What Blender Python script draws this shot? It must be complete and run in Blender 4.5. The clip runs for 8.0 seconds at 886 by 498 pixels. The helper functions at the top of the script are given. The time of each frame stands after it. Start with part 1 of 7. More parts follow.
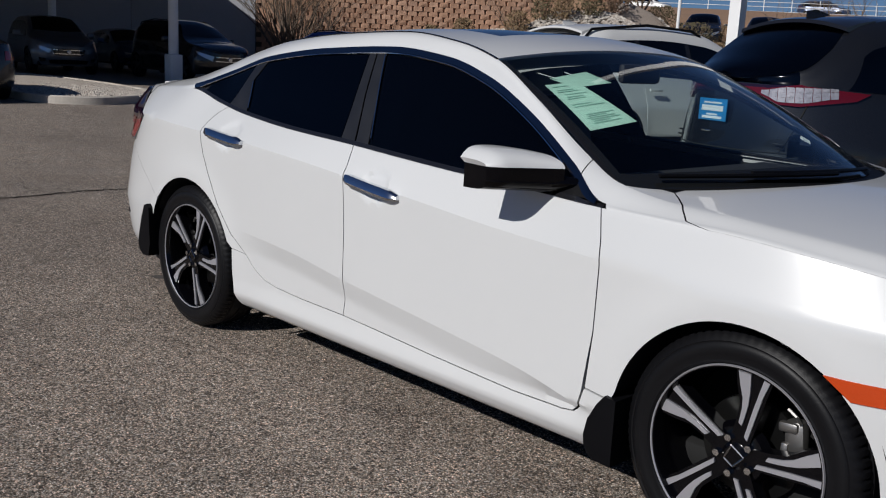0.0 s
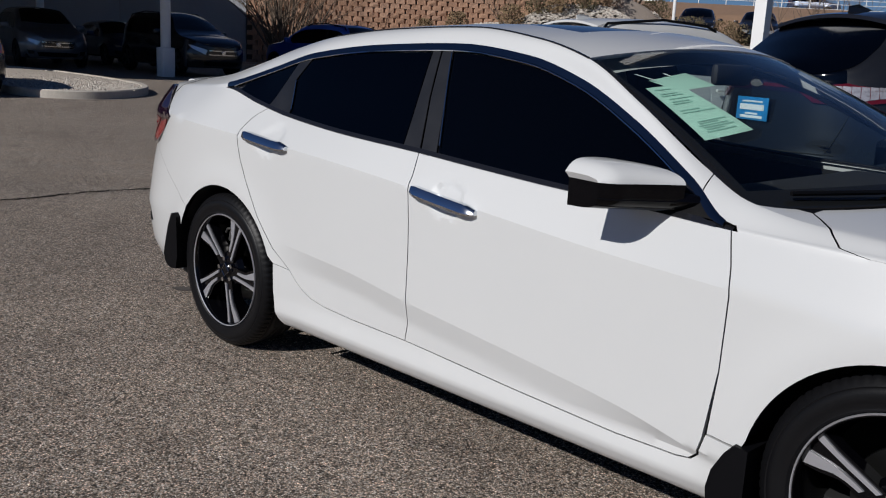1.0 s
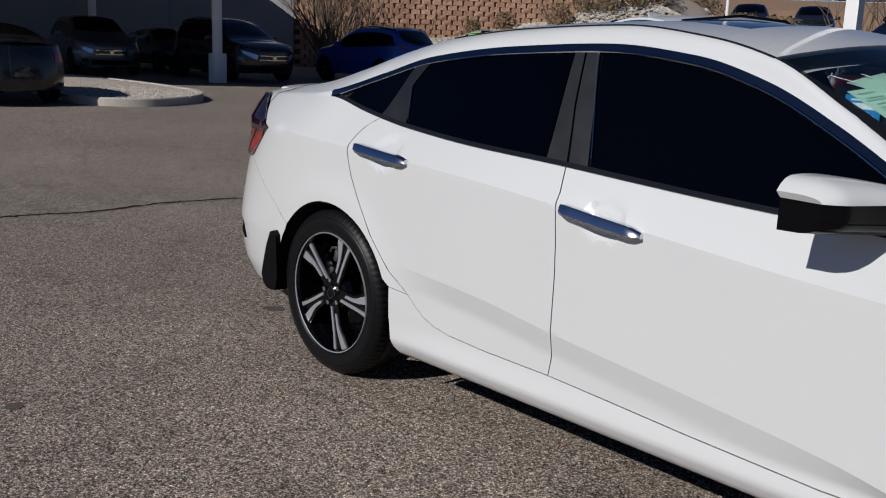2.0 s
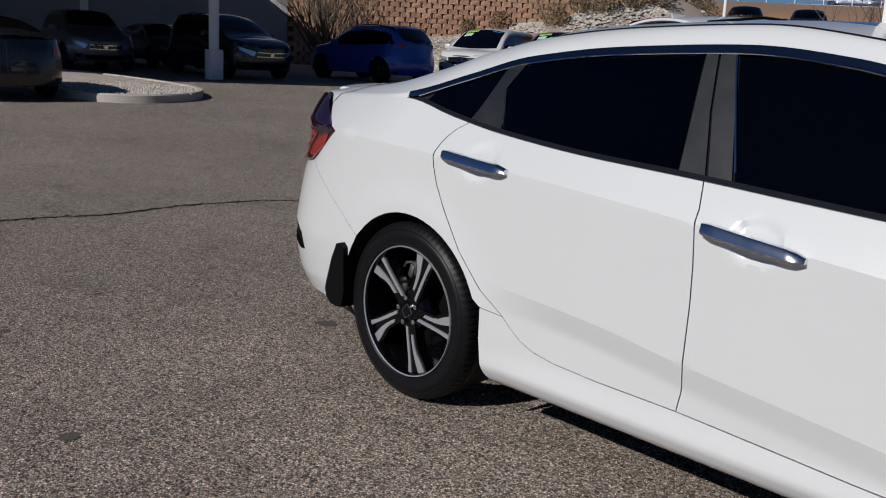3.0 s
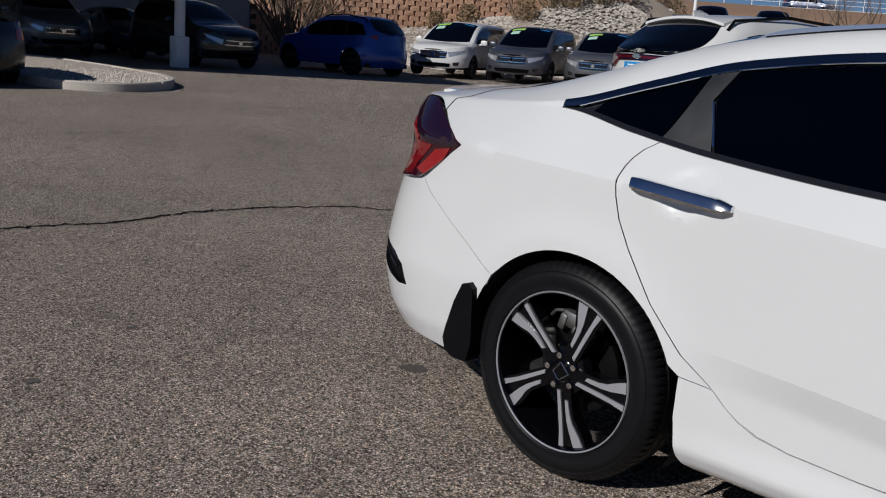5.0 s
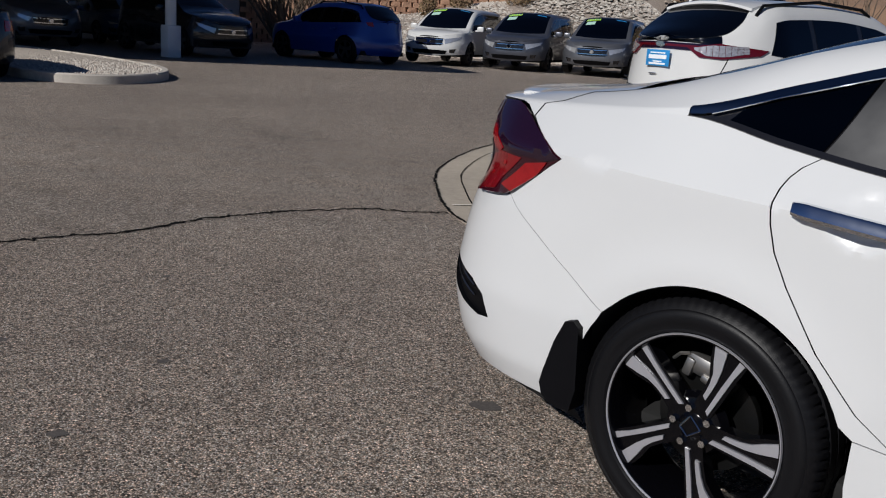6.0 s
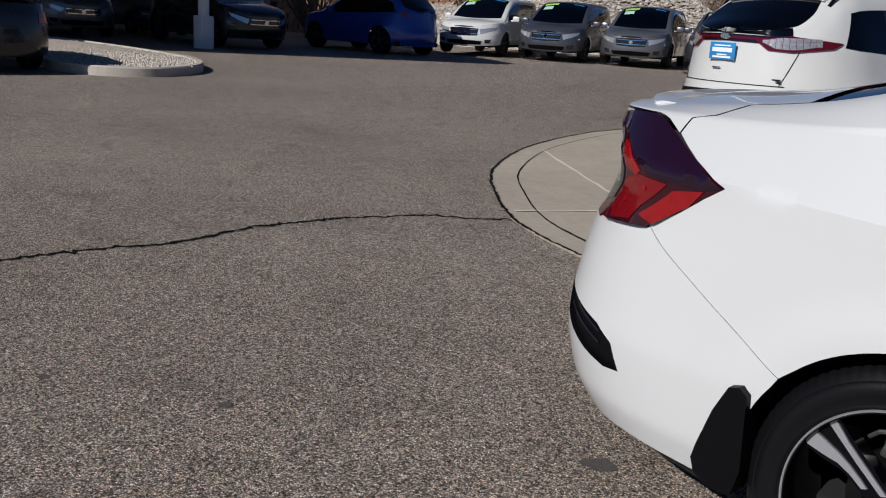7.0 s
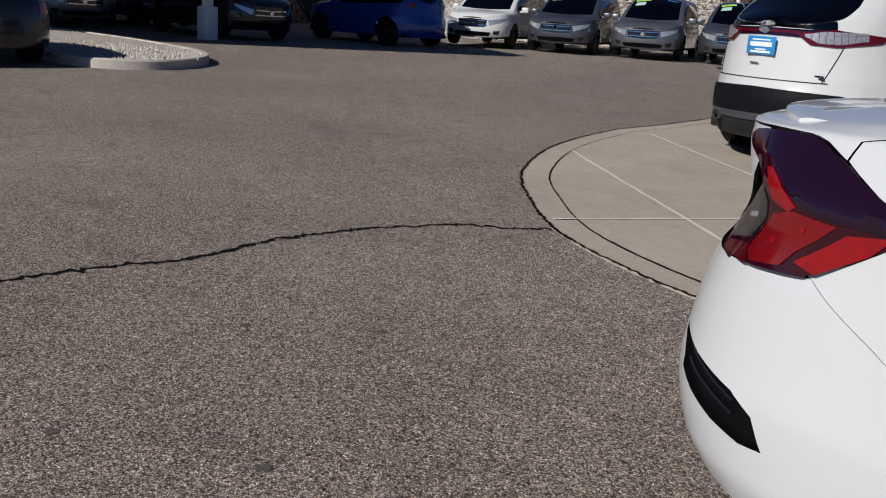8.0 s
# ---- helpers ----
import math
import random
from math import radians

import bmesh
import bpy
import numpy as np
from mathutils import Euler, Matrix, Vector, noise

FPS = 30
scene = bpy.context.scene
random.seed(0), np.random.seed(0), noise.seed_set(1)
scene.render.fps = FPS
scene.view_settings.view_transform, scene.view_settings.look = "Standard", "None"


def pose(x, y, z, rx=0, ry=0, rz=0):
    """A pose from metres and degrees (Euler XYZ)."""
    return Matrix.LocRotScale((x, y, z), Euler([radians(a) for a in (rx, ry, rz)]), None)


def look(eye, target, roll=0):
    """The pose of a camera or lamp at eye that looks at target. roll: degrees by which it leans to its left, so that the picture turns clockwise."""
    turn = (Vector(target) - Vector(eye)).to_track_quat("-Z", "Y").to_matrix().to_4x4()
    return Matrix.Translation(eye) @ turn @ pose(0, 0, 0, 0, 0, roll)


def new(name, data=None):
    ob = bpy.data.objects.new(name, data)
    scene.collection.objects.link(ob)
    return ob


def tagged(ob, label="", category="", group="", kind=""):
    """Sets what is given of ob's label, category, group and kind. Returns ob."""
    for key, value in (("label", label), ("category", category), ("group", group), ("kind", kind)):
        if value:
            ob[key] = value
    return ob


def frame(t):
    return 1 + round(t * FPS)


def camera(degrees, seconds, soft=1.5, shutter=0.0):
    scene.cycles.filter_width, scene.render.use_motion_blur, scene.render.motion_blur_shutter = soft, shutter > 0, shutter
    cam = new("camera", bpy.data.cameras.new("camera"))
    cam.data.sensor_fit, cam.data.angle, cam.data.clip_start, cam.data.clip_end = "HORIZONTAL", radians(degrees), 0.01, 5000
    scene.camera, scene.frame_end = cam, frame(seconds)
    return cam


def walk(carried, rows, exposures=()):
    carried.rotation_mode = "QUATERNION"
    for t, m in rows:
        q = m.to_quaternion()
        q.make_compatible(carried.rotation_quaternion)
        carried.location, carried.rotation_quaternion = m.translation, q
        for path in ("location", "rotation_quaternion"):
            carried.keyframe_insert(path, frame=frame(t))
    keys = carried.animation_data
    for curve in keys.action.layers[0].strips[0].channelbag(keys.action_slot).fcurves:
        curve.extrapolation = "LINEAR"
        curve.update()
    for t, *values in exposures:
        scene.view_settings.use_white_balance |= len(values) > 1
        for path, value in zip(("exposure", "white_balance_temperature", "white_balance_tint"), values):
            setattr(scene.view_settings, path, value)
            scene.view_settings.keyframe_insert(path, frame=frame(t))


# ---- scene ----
cam = camera(51.1, 8.0, soft=1.1)
PATH = [
    (0, (3.729, -2.918, 1.259), (2.325, -1.552, 0.855), 2.9),
    (0.5, (3.514, -2.887, 1.255), (2.083, -1.552, 0.843), 2.6),
    (1, (3.29, -2.895, 1.26), (1.908, -1.509, 0.844), 3.1),
    (1.5, (3.089, -2.914, 1.244), (1.685, -1.55, 0.834), 3.6),
    (2, (2.847, -2.899, 1.25), (1.403, -1.579, 0.833), 2.1),
    (3.3, (2.27, -3.002, 1.229), (0.876, -1.631, 0.811), 3.6),
    (3.5, (2.188, -3.011, 1.225), (0.82, -1.613, 0.808), 3.9),
    (4, (1.947, -2.995, 1.216), (0.568, -1.611, 0.788), 3.8),
    (4.5, (1.691, -2.963, 1.228), (0.291, -1.602, 0.793), 3.6),
    (4.7, (1.61, -2.971, 1.21), (0.234, -1.582, 0.789), 4.1),
    (5.8, (1.076, -2.907, 1.227), (-0.229, -1.46, 0.777), 3.7),
    (6, (0.972, -2.864, 1.225), (-0.347, -1.43, 0.771), 3.7),
    (6.5, (0.737, -2.779, 1.241), (-0.631, -1.398, 0.771), 3.3),
    (7, (0.492, -2.707, 1.237), (-0.862, -1.315, 0.758), 3.6),
    (7.5, (0.244, -2.62, 1.24), (-1.098, -1.22, 0.753), 3.4),
    (8, (0.023, -2.533, 1.241), (-1.327, -1.144, 0.743), 3.7),
]
walk(cam, [(t, look(eye, target, roll)) for t, eye, target, roll in PATH], [(0.0, 0.03), (4.5, 0.03), (6.0, 0.1), (7.0, 0.22), (8.0, 0.26)])

# ---- daylight ----
SUN_ELEVATION = 34.0
world = bpy.data.worlds.new("world")
scene.world = world
world.use_nodes = True
wn = world.node_tree
sky = wn.nodes.new("ShaderNodeTexSky")
sky.sky_type, sky.sun_disc = "NISHITA", False
sky.sun_elevation, sky.sun_rotation = radians(SUN_ELEVATION), radians(180)
sky.air_density, sky.dust_density, sky.ozone_density, sky.altitude = 0.9, 0.05, 4.0, 2000
tint = wn.nodes.new("ShaderNodeMix")
tint.data_type, tint.blend_type = "RGBA", "MULTIPLY"
tint.inputs[0].default_value, tint.inputs[7].default_value = 1.0, (0.80, 0.98, 1.28, 1)
wn.links.new(sky.outputs[0], tint.inputs[6])
wn.links.new(tint.outputs[2], wn.nodes["Background"].inputs[0])
wn.nodes["Background"].inputs[1].default_value = 0.027
sun = new("sun", bpy.data.lights.new("sun", "SUN"))
sun.data.energy, sun.data.angle, sun.data.color = 3.6, radians(0.53), (1.0, 0.98, 0.955)
sun.matrix_world = look((0, -30, 30 * math.tan(radians(SUN_ELEVATION))), (0, 0, 0))


# ---- materials ----
def node_mat(name):
    m = bpy.data.materials.new(name)
    m.use_nodes = True
    return m, m.node_tree, m.node_tree.nodes["Principled BSDF"]


def ramp(nt, fac, stops):
    r = nt.nodes.new("ShaderNodeValToRGB")
    el = r.color_ramp.elements
    while len(el) < len(stops):
        el.new(0.5)
    for e, (p, c) in zip(el, stops):
        e.position, e.color = p, (*c, 1)
    nt.links.new(fac, r.inputs[0])
    return r.outputs[0]


def noise_tex(nt, scale, detail=3.0, rough=0.6, coord="Object"):
    tc = nt.nodes.new("ShaderNodeTexCoord")
    n = nt.nodes.new("ShaderNodeTexNoise")
    n.inputs["Scale"].default_value, n.inputs["Detail"].default_value, n.inputs["Roughness"].default_value = scale, detail, rough
    nt.links.new(tc.outputs[coord], n.inputs["Vector"])
    return n.outputs["Fac"]


def mixed(nt, fac, a, b, mode="MIX"):
    n = nt.nodes.new("ShaderNodeMix")
    n.data_type, n.blend_type = "RGBA", mode
    for k, v in ((0, fac), (6, a), (7, b)):
        if hasattr(v, "is_linked"):
            nt.links.new(v, n.inputs[k])
        elif k == 0:
            n.inputs[k].default_value = v
        else:
            n.inputs[k].default_value = (*v, 1)
    return n.outputs[2]


def bumped(nt, bsdf, height, strength, dist):
    b = nt.nodes.new("ShaderNodeBump")
    b.inputs["Strength"].default_value, b.inputs["Distance"].default_value = strength, dist
    nt.links.new(height, b.inputs["Height"])
    nt.links.new(b.outputs[0], bsdf.inputs["Normal"])


def mat(name, color, rough=0.5, metal=0.0, coat=0.0, vary=0.08, scale=6.0, fine=120.0, bump=0.0, spec=0.5):
    """A plain stuff with wear at two scales: a slow change of colour, a fine grain in colour and roughness."""
    m, nt, p = node_mat(name)
    slow, grain = noise_tex(nt, scale, 4), noise_tex(nt, fine, 2)
    dark = tuple(c * (1 - vary) for c in color)
    light = tuple(min(1, c * (1 + vary)) for c in color)
    col = ramp(nt, slow, [(0.3, dark), (0.7, light)])
    col = mixed(nt, 0.25, col, ramp(nt, grain, [(0.3, dark), (0.7, light)]))
    nt.links.new(col, p.inputs["Base Color"])
    r = nt.nodes.new("ShaderNodeMapRange")
    r.inputs[3].default_value, r.inputs[4].default_value = max(0.0, rough - 0.06), min(1, rough + 0.06)
    nt.links.new(slow, r.inputs[0])
    nt.links.new(r.outputs[0], p.inputs["Roughness"])
    p.inputs["Metallic"].default_value = metal
    p.inputs["Coat Weight"].default_value = coat
    p.inputs["Coat Roughness"].default_value = 0.03
    p.inputs["Specular IOR Level"].default_value = spec
    if bump:
        bumped(nt, p, grain, 0.5, bump)
    return m


def glass_mat(name, tint, gloss=0.04, ior=1.5):
    """A pane: clear gloss over a tinted see-through body."""
    m, nt, p = node_mat(name)
    nt.nodes.remove(p)
    out = nt.nodes["Material Output"]
    tr, gl, mx = (nt.nodes.new("ShaderNodeBsdf" + k) for k in ("Transparent", "Glossy", "Transparent"))
    nt.nodes.remove(mx)
    mx = nt.nodes.new("ShaderNodeMixShader")
    fr = nt.nodes.new("ShaderNodeFresnel")
    fr.inputs[0].default_value = ior
    tr.inputs[0].default_value = (*tint, 1)
    gl.inputs["Roughness"].default_value = gloss
    nt.links.new(fr.outputs[0], mx.inputs[0])
    nt.links.new(tr.outputs[0], mx.inputs[1])
    nt.links.new(gl.outputs[0], mx.inputs[2])
    nt.links.new(mx.outputs[0], out.inputs[0])
    return m


def asphalt_mat():
    m, nt, p = node_mat("asphalt")
    tc = nt.nodes.new("ShaderNodeTexCoord")

    def cells(scale, feature="F1"):
        v = nt.nodes.new("ShaderNodeTexVoronoi")
        v.feature = feature
        v.inputs["Scale"].default_value = scale
        nt.links.new(tc.outputs["Object"], v.inputs["Vector"])
        return v
    a = cells(190)
    tone = nt.nodes.new("ShaderNodeSeparateColor")
    nt.links.new(a.outputs["Color"], tone.inputs[0])
    stones = ramp(nt, tone.outputs[0], [(0.0, (0.10, 0.085, 0.072)), (0.25, (0.280, 0.243, 0.207)), (0.6, (0.460, 0.403, 0.350)), (0.9, (0.645, 0.575, 0.506)), (1.0, (0.86, 0.80, 0.72))])
    tar = ramp(nt, a.outputs["Distance"], [(0.35, (1, 1, 1)), (0.66, (0.30, 0.285, 0.27))])
    col = mixed(nt, 1.0, stones, tar, "MULTIPLY")
    # scattered pits: their shade is painted as near-black spots, with no depth
    pits = cells(64)
    dark_spot = nt.nodes.new("ShaderNodeSeparateColor")
    nt.links.new(pits.outputs["Color"], dark_spot.inputs[0])
    lone = ramp(nt, dark_spot.outputs[1], [(0.0, (0, 0, 0)), (0.74, (0, 0, 0)), (0.78, (1, 1, 1))])
    core = ramp(nt, pits.outputs["Distance"], [(0.20, (1, 1, 1)), (0.36, (0, 0, 0))])
    hole = mixed(nt, 1.0, lone, core, "MULTIPLY")
    col = mixed(nt, hole, col, (0.022, 0.020, 0.018))
    tint = nt.nodes.new("ShaderNodeSeparateColor")
    nt.links.new(a.outputs["Color"], tint.inputs[0])
    col = mixed(nt, 1.0, col, ramp(nt, tint.outputs[2], [(0.0, (1.10, 0.96, 0.90)), (0.5, (1.0, 1.0, 1.0)), (1.0, (0.92, 1.0, 1.10))]), "MULTIPLY")
    big = cells(110)
    chip = nt.nodes.new("ShaderNodeSeparateColor")
    nt.links.new(big.outputs["Color"], chip.inputs[0])
    col = mixed(nt, 1.0, col, ramp(nt, chip.outputs[0], [(0.0, (0.30, 0.29, 0.28)), (0.22, (0.80, 0.79, 0.78)), (0.7, (1.30, 1.28, 1.26)), (0.93, (1.46, 1.44, 1.41)), (1.0, (1.9, 1.88, 1.84))]), "MULTIPLY")
    slow = noise_tex(nt, 0.35, 5, 0.65)
    col = mixed(nt, 1.0, col, ramp(nt, slow, [(0.3, (0.80, 0.79, 0.78)), (0.7, (1.12, 1.10, 1.07))]), "MULTIPLY")
    blot = noise_tex(nt, 3.0, 4, 0.6)
    col = mixed(nt, 1.0, col, ramp(nt, blot, [(0.25, (0.72, 0.71, 0.70)), (0.45, (1, 1, 1)), (1.0, (1.06, 1.05, 1.04))]), "MULTIPLY")
    nt.links.new(col, p.inputs["Base Color"])
    p.inputs["Roughness"].default_value = 0.88
    p.inputs["Specular IOR Level"].default_value = 0.3
    inv = ramp(nt, a.outputs["Distance"], [(0.1, (1, 1, 1)), (0.6, (0, 0, 0))])
    bumped(nt, p, inv, 0.9, 0.004)
    return m


def concrete_mat(name, color, speck=0.25):
    m, nt, p = node_mat(name)
    slow, mid, fine = noise_tex(nt, 0.9, 5, 0.65), noise_tex(nt, 14, 4), noise_tex(nt, 260, 2)
    c = ramp(nt, slow, [(0.3, tuple(v * 0.78 for v in color)), (0.7, tuple(v * 1.1 for v in color))])
    c = mixed(nt, 1.0, c, ramp(nt, mid, [(0.3, (0.86, 0.85, 0.84)), (0.7, (1.06, 1.05, 1.04))]), "MULTIPLY")
    c = mixed(nt, speck, c, ramp(nt, fine, [(0.35, tuple(v * 0.5 for v in color)), (0.65, tuple(min(1, v * 1.4) for v in color))]))
    nt.links.new(c, p.inputs["Base Color"])
    p.inputs["Roughness"].default_value = 0.9
    bumped(nt, p, fine, 0.35, 0.003)
    return m


def random_mat(name, tones, rough=0.9, scale=30.0, bump=0.01, island=False):
    """A stuff of pieces that differ one from the other."""
    m, nt, p = node_mat(name)
    src = nt.nodes.new("ShaderNodeNewGeometry").outputs["Random Per Island"] if island else nt.nodes.new("ShaderNodeObjectInfo").outputs["Random"]
    c = ramp(nt, src, [(i / max(1, len(tones) - 1), t) for i, t in enumerate(tones)])
    n = noise_tex(nt, scale, 5, 0.7)
    c = mixed(nt, 1.0, c, ramp(nt, n, [(0.25, (0.7, 0.68, 0.66)), (0.75, (1.2, 1.2, 1.2))]), "MULTIPLY")
    nt.links.new(c, p.inputs["Base Color"])
    p.inputs["Roughness"].default_value = rough
    bumped(nt, p, n, 0.8, bump)
    return m


ASPHALT = asphalt_mat()
CONCRETE = concrete_mat("concrete", (0.435, 0.378, 0.305))
KERB = concrete_mat("kerb concrete", (0.50, 0.46, 0.41))
WHITE_PAINT = mat("white car paint", (0.635, 0.64, 0.64), 0.30, 0.0, 0.8, 0.012, 2.0, 900)
BLACK_TRIM = mat("gloss black trim", (0.012, 0.012, 0.014), 0.12, 0, 0.5)
PILLAR = mat("satin black pillar film", (0.005, 0.005, 0.006), 0.37, 0, 0.0, spec=1.0, vary=0.3, scale=9)
BLACK_PLASTIC = mat("black plastic", (0.003, 0.003, 0.004), 0.5, bump=0.0004, spec=0.12)
MIRROR_BLACK = mat("moulded gloss black", (0.002, 0.002, 0.003), 0.18, 0, 0.0, spec=0.22)
UNDERBODY = mat("underbody", (0.008, 0.008, 0.008), 0.9)
RUBBER = mat("tyre rubber", (0.005, 0.005, 0.006), 0.45, spec=0.2, bump=0.0006, fine=220)
MACHINED = mat("machined alloy", (0.56, 0.56, 0.60), 0.38, 0.7, vary=0.04)
RIM_BLACK = mat("gloss black alloy", (0.002, 0.002, 0.003), 0.12, 0, 0.0, spec=0.3)
CHROME = mat("chrome", (0.78, 0.79, 0.80), 0.06, 1.0, vary=0.02)
HANDLE = mat("worn chrome", (0.72, 0.75, 0.80), 0.13, 1.0, vary=0.03)
STEEL = mat("brake steel", (0.30, 0.29, 0.28), 0.4, 0.9)
DISC = mat("brake disc steel", (0.006, 0.006, 0.006), 0.35, 0.3)
FRONT_TINT = glass_mat("lightly tinted glass", (0.16, 0.17, 0.18))
TINTED = glass_mat("tinted glass", (0.012, 0.013, 0.016))
CLEAR = glass_mat("windscreen glass", (0.84, 0.93, 0.93), 0.01, 1.75)
LAMP_DARK = mat("dark red lamp", (0.013, 0.003, 0.012), 0.08, 0, 0.6)
LAMP_BASE = mat("deep red lamp", (0.030, 0.0012, 0.006), 0.08, 0, 0.6)
LAMP_WINE = mat("wine red lamp", (0.085, 0.003, 0.007), 0.08, 0, 0.6)
SMOKED = mat("smoked lens", (0.010, 0.011, 0.012), 0.08, 0, 0.6)
DARK_CHROME = mat("dark chrome", (0.30, 0.31, 0.33), 0.10, 1.0, vary=0.04)
LAMP_MID = mat("mid red lamp", (0.17, 0.003, 0.006), 0.08, 0, 0.6)
LAMP_RED = mat("red lamp", (0.25, 0.004, 0.007), 0.08, 0, 0.6, vary=0.2, scale=25)
LAMP_CLEAR = mat("clear lamp", (0.55, 0.56, 0.58), 0.1, 0.6, 0.5)
AMBER = mat("amber reflector", (0.52, 0.055, 0.006), 0.25, 0, 0.5, fine=300, bump=0.001)
PAPER = mat("pale green paper", (0.36, 0.55, 0.47), 0.7, vary=0.10, scale=14)
INK = mat("ink", (0.20, 0.36, 0.31), 0.7)
STICKER = mat("yellow green sticker", (0.45, 0.80, 0.05), 0.5)
TAG_BLUE = mat("blue dealer tag", (0.02, 0.22, 0.52), 0.4)
TAG_WHITE = mat("white print", (0.8, 0.82, 0.84), 0.5)
SEAM = mat("crack filler", (0.006, 0.0055, 0.005), 0.95, spec=0.1)
OIL = mat("oil stain", (0.085, 0.074, 0.067), 0.8, vary=0.5, scale=140)
WALL_PAINT = mat("painted plaster", (0.33, 0.335, 0.36), 0.8, vary=0.06, scale=0.8, fine=60, bump=0.002)
CANOPY = mat("canopy steel", (0.10, 0.10, 0.11), 0.6)
POST_WHITE = mat("white painted steel", (0.78, 0.78, 0.78), 0.45, vary=0.05, scale=3)
BARK = mat("bark", (0.13, 0.095, 0.07), 0.9, vary=0.3, scale=30)
TWIG = mat("twig", (0.27, 0.19, 0.125), 0.9, vary=0.3, scale=20)


# ---- mesh helpers ----
def part(name, bm, material, parent=None, label="", crease=35.0):
    """Links a bmesh as one mesh object under a thing or a part."""
    lim = radians(crease)
    bm.normal_update()
    for f in bm.faces:
        f.smooth = True
    for e in bm.edges:
        if len(e.link_faces) == 2 and e.calc_face_angle(0) > lim:
            e.smooth = False
    me = bpy.data.meshes.new(name)
    bm.to_mesh(me)
    bm.free()
    me.materials.append(material)
    ob = new(name, me)
    ob.parent = parent
    if label:
        tagged(ob, label)
    return ob


def thing(name, label, category, m=None, group="", kind=""):
    ob = new(name)
    ob.empty_display_size = 0.1
    if m is not None:
        ob.matrix_basis = m
    return tagged(ob, label, category, group, kind)


def box(bm, cx, cy, cz, sx, sy, sz, bevel=0.0, m=None):
    r = bmesh.ops.create_cube(bm, size=1.0)
    vs = r["verts"]
    bmesh.ops.scale(bm, vec=(sx, sy, sz), verts=vs)
    if bevel:
        es = list({e for v in vs for e in v.link_edges})
        o = bmesh.ops.bevel(bm, geom=es, offset=bevel, segments=2, affect="EDGES", profile=0.5)
        vs = list({v for f in o["faces"] for v in f.verts} | {v for v in vs if v.is_valid})
    bmesh.ops.translate(bm, vec=(cx, cy, cz), verts=vs)
    if m is not None:
        bmesh.ops.transform(bm, matrix=m, verts=vs)
    return vs


def boxed(*a, **k):
    bm = bmesh.new()
    box(bm, *a, **k)
    return bm


def tube(bm, pts, radii, sides=8, cap=True):
    """A round bar through pts."""
    rings = []
    for i, p in enumerate(pts):
        p = Vector(p)
        a, b = Vector(pts[max(0, i - 1)]), Vector(pts[min(len(pts) - 1, i + 1)])
        d = (b - a).normalized()
        u = d.orthogonal().normalized() if abs(d.z) > 0.9 else d.cross(Vector((0, 0, 1))).normalized()
        v = d.cross(u)
        r = radii[i] if hasattr(radii, "__len__") else radii
        rings.append([bm.verts.new(p + r * (math.cos(t) * u + math.sin(t) * v)) for t in (2 * math.pi * k / sides for k in range(sides))])
    for a, b in zip(rings, rings[1:]):
        for k in range(sides):
            bm.faces.new((a[k], a[(k + 1) % sides], b[(k + 1) % sides], b[k]))
    if cap:
        bm.faces.new(rings[0][::-1])
        bm.faces.new(rings[-1])


def lathe(bm, profile, seg=48, axis_y=True, close=False):
    """Turns (radius, depth) points round the y axis."""
    rings = []
    for r, d in profile:
        rings.append([bm.verts.new((r * math.sin(t), d, r * math.cos(t))) for t in (2 * math.pi * k / seg for k in range(seg))])
    for a, b in zip(rings, rings[1:]):
        for k in range(seg):
            bm.faces.new((a[k], b[k], b[(k + 1) % seg], a[(k + 1) % seg]))
    return rings


def curve(*pts):
    """A smooth line through (x, y) points that never overshoots."""
    xs, ys = [p[0] for p in pts], [p[1] for p in pts]
    n = len(xs)
    h = [xs[i + 1] - xs[i] for i in range(n - 1)]
    d = [(ys[i + 1] - ys[i]) / h[i] for i in range(n - 1)]
    m = [d[0]] + [0 if d[i - 1] * d[i] <= 0 else 2 * d[i - 1] * d[i] / (d[i - 1] + d[i]) for i in range(1, n - 1)] + [d[-1]]

    def at(x):
        if x <= xs[0]:
            return ys[0]
        if x >= xs[-1]:
            return ys[-1]
        i = max(k for k in range(n - 1) if xs[k] <= x)
        t = (x - xs[i]) / h[i]
        return (ys[i] * (1 + 2 * t) * (1 - t) ** 2 + h[i] * m[i] * t * (1 - t) ** 2 + ys[i + 1] * t * t * (3 - 2 * t) + h[i] * m[i + 1] * t * t * (t - 1))
    return at


def smooth(a, b, x):
    t = min(1, max(0, (x - a) / (b - a)))
    return t * t * (3 - 2 * t)


def polyline(x, knots):
    for (a, va), (b, vb) in zip(knots, knots[1:]):
        if x <= b:
            return va + (vb - va) * max(0, (x - a) / (b - a))
    return knots[-1][1]


from mathutils.geometry import delaunay_2d_cdt


def inside(p, loop):
    c, (x, y) = False, p
    for (x1, y1), (x2, y2) in zip(loop, loop[1:] + loop[:1]):
        if (y1 > y) != (y2 > y) and x < (x2 - x1) * (y - y1) / (y2 - y1) + x1:
            c = not c
    return c


def dense(loop, step):
    out = []
    for a, b in zip(loop, loop[1:] + loop[:1]):
        n = max(1, math.ceil(math.dist(a, b) / step))
        out += [(a[0] + (b[0] - a[0]) * k / n, a[1] + (b[1] - a[1]) * k / n) for k in range(n)]
    return out


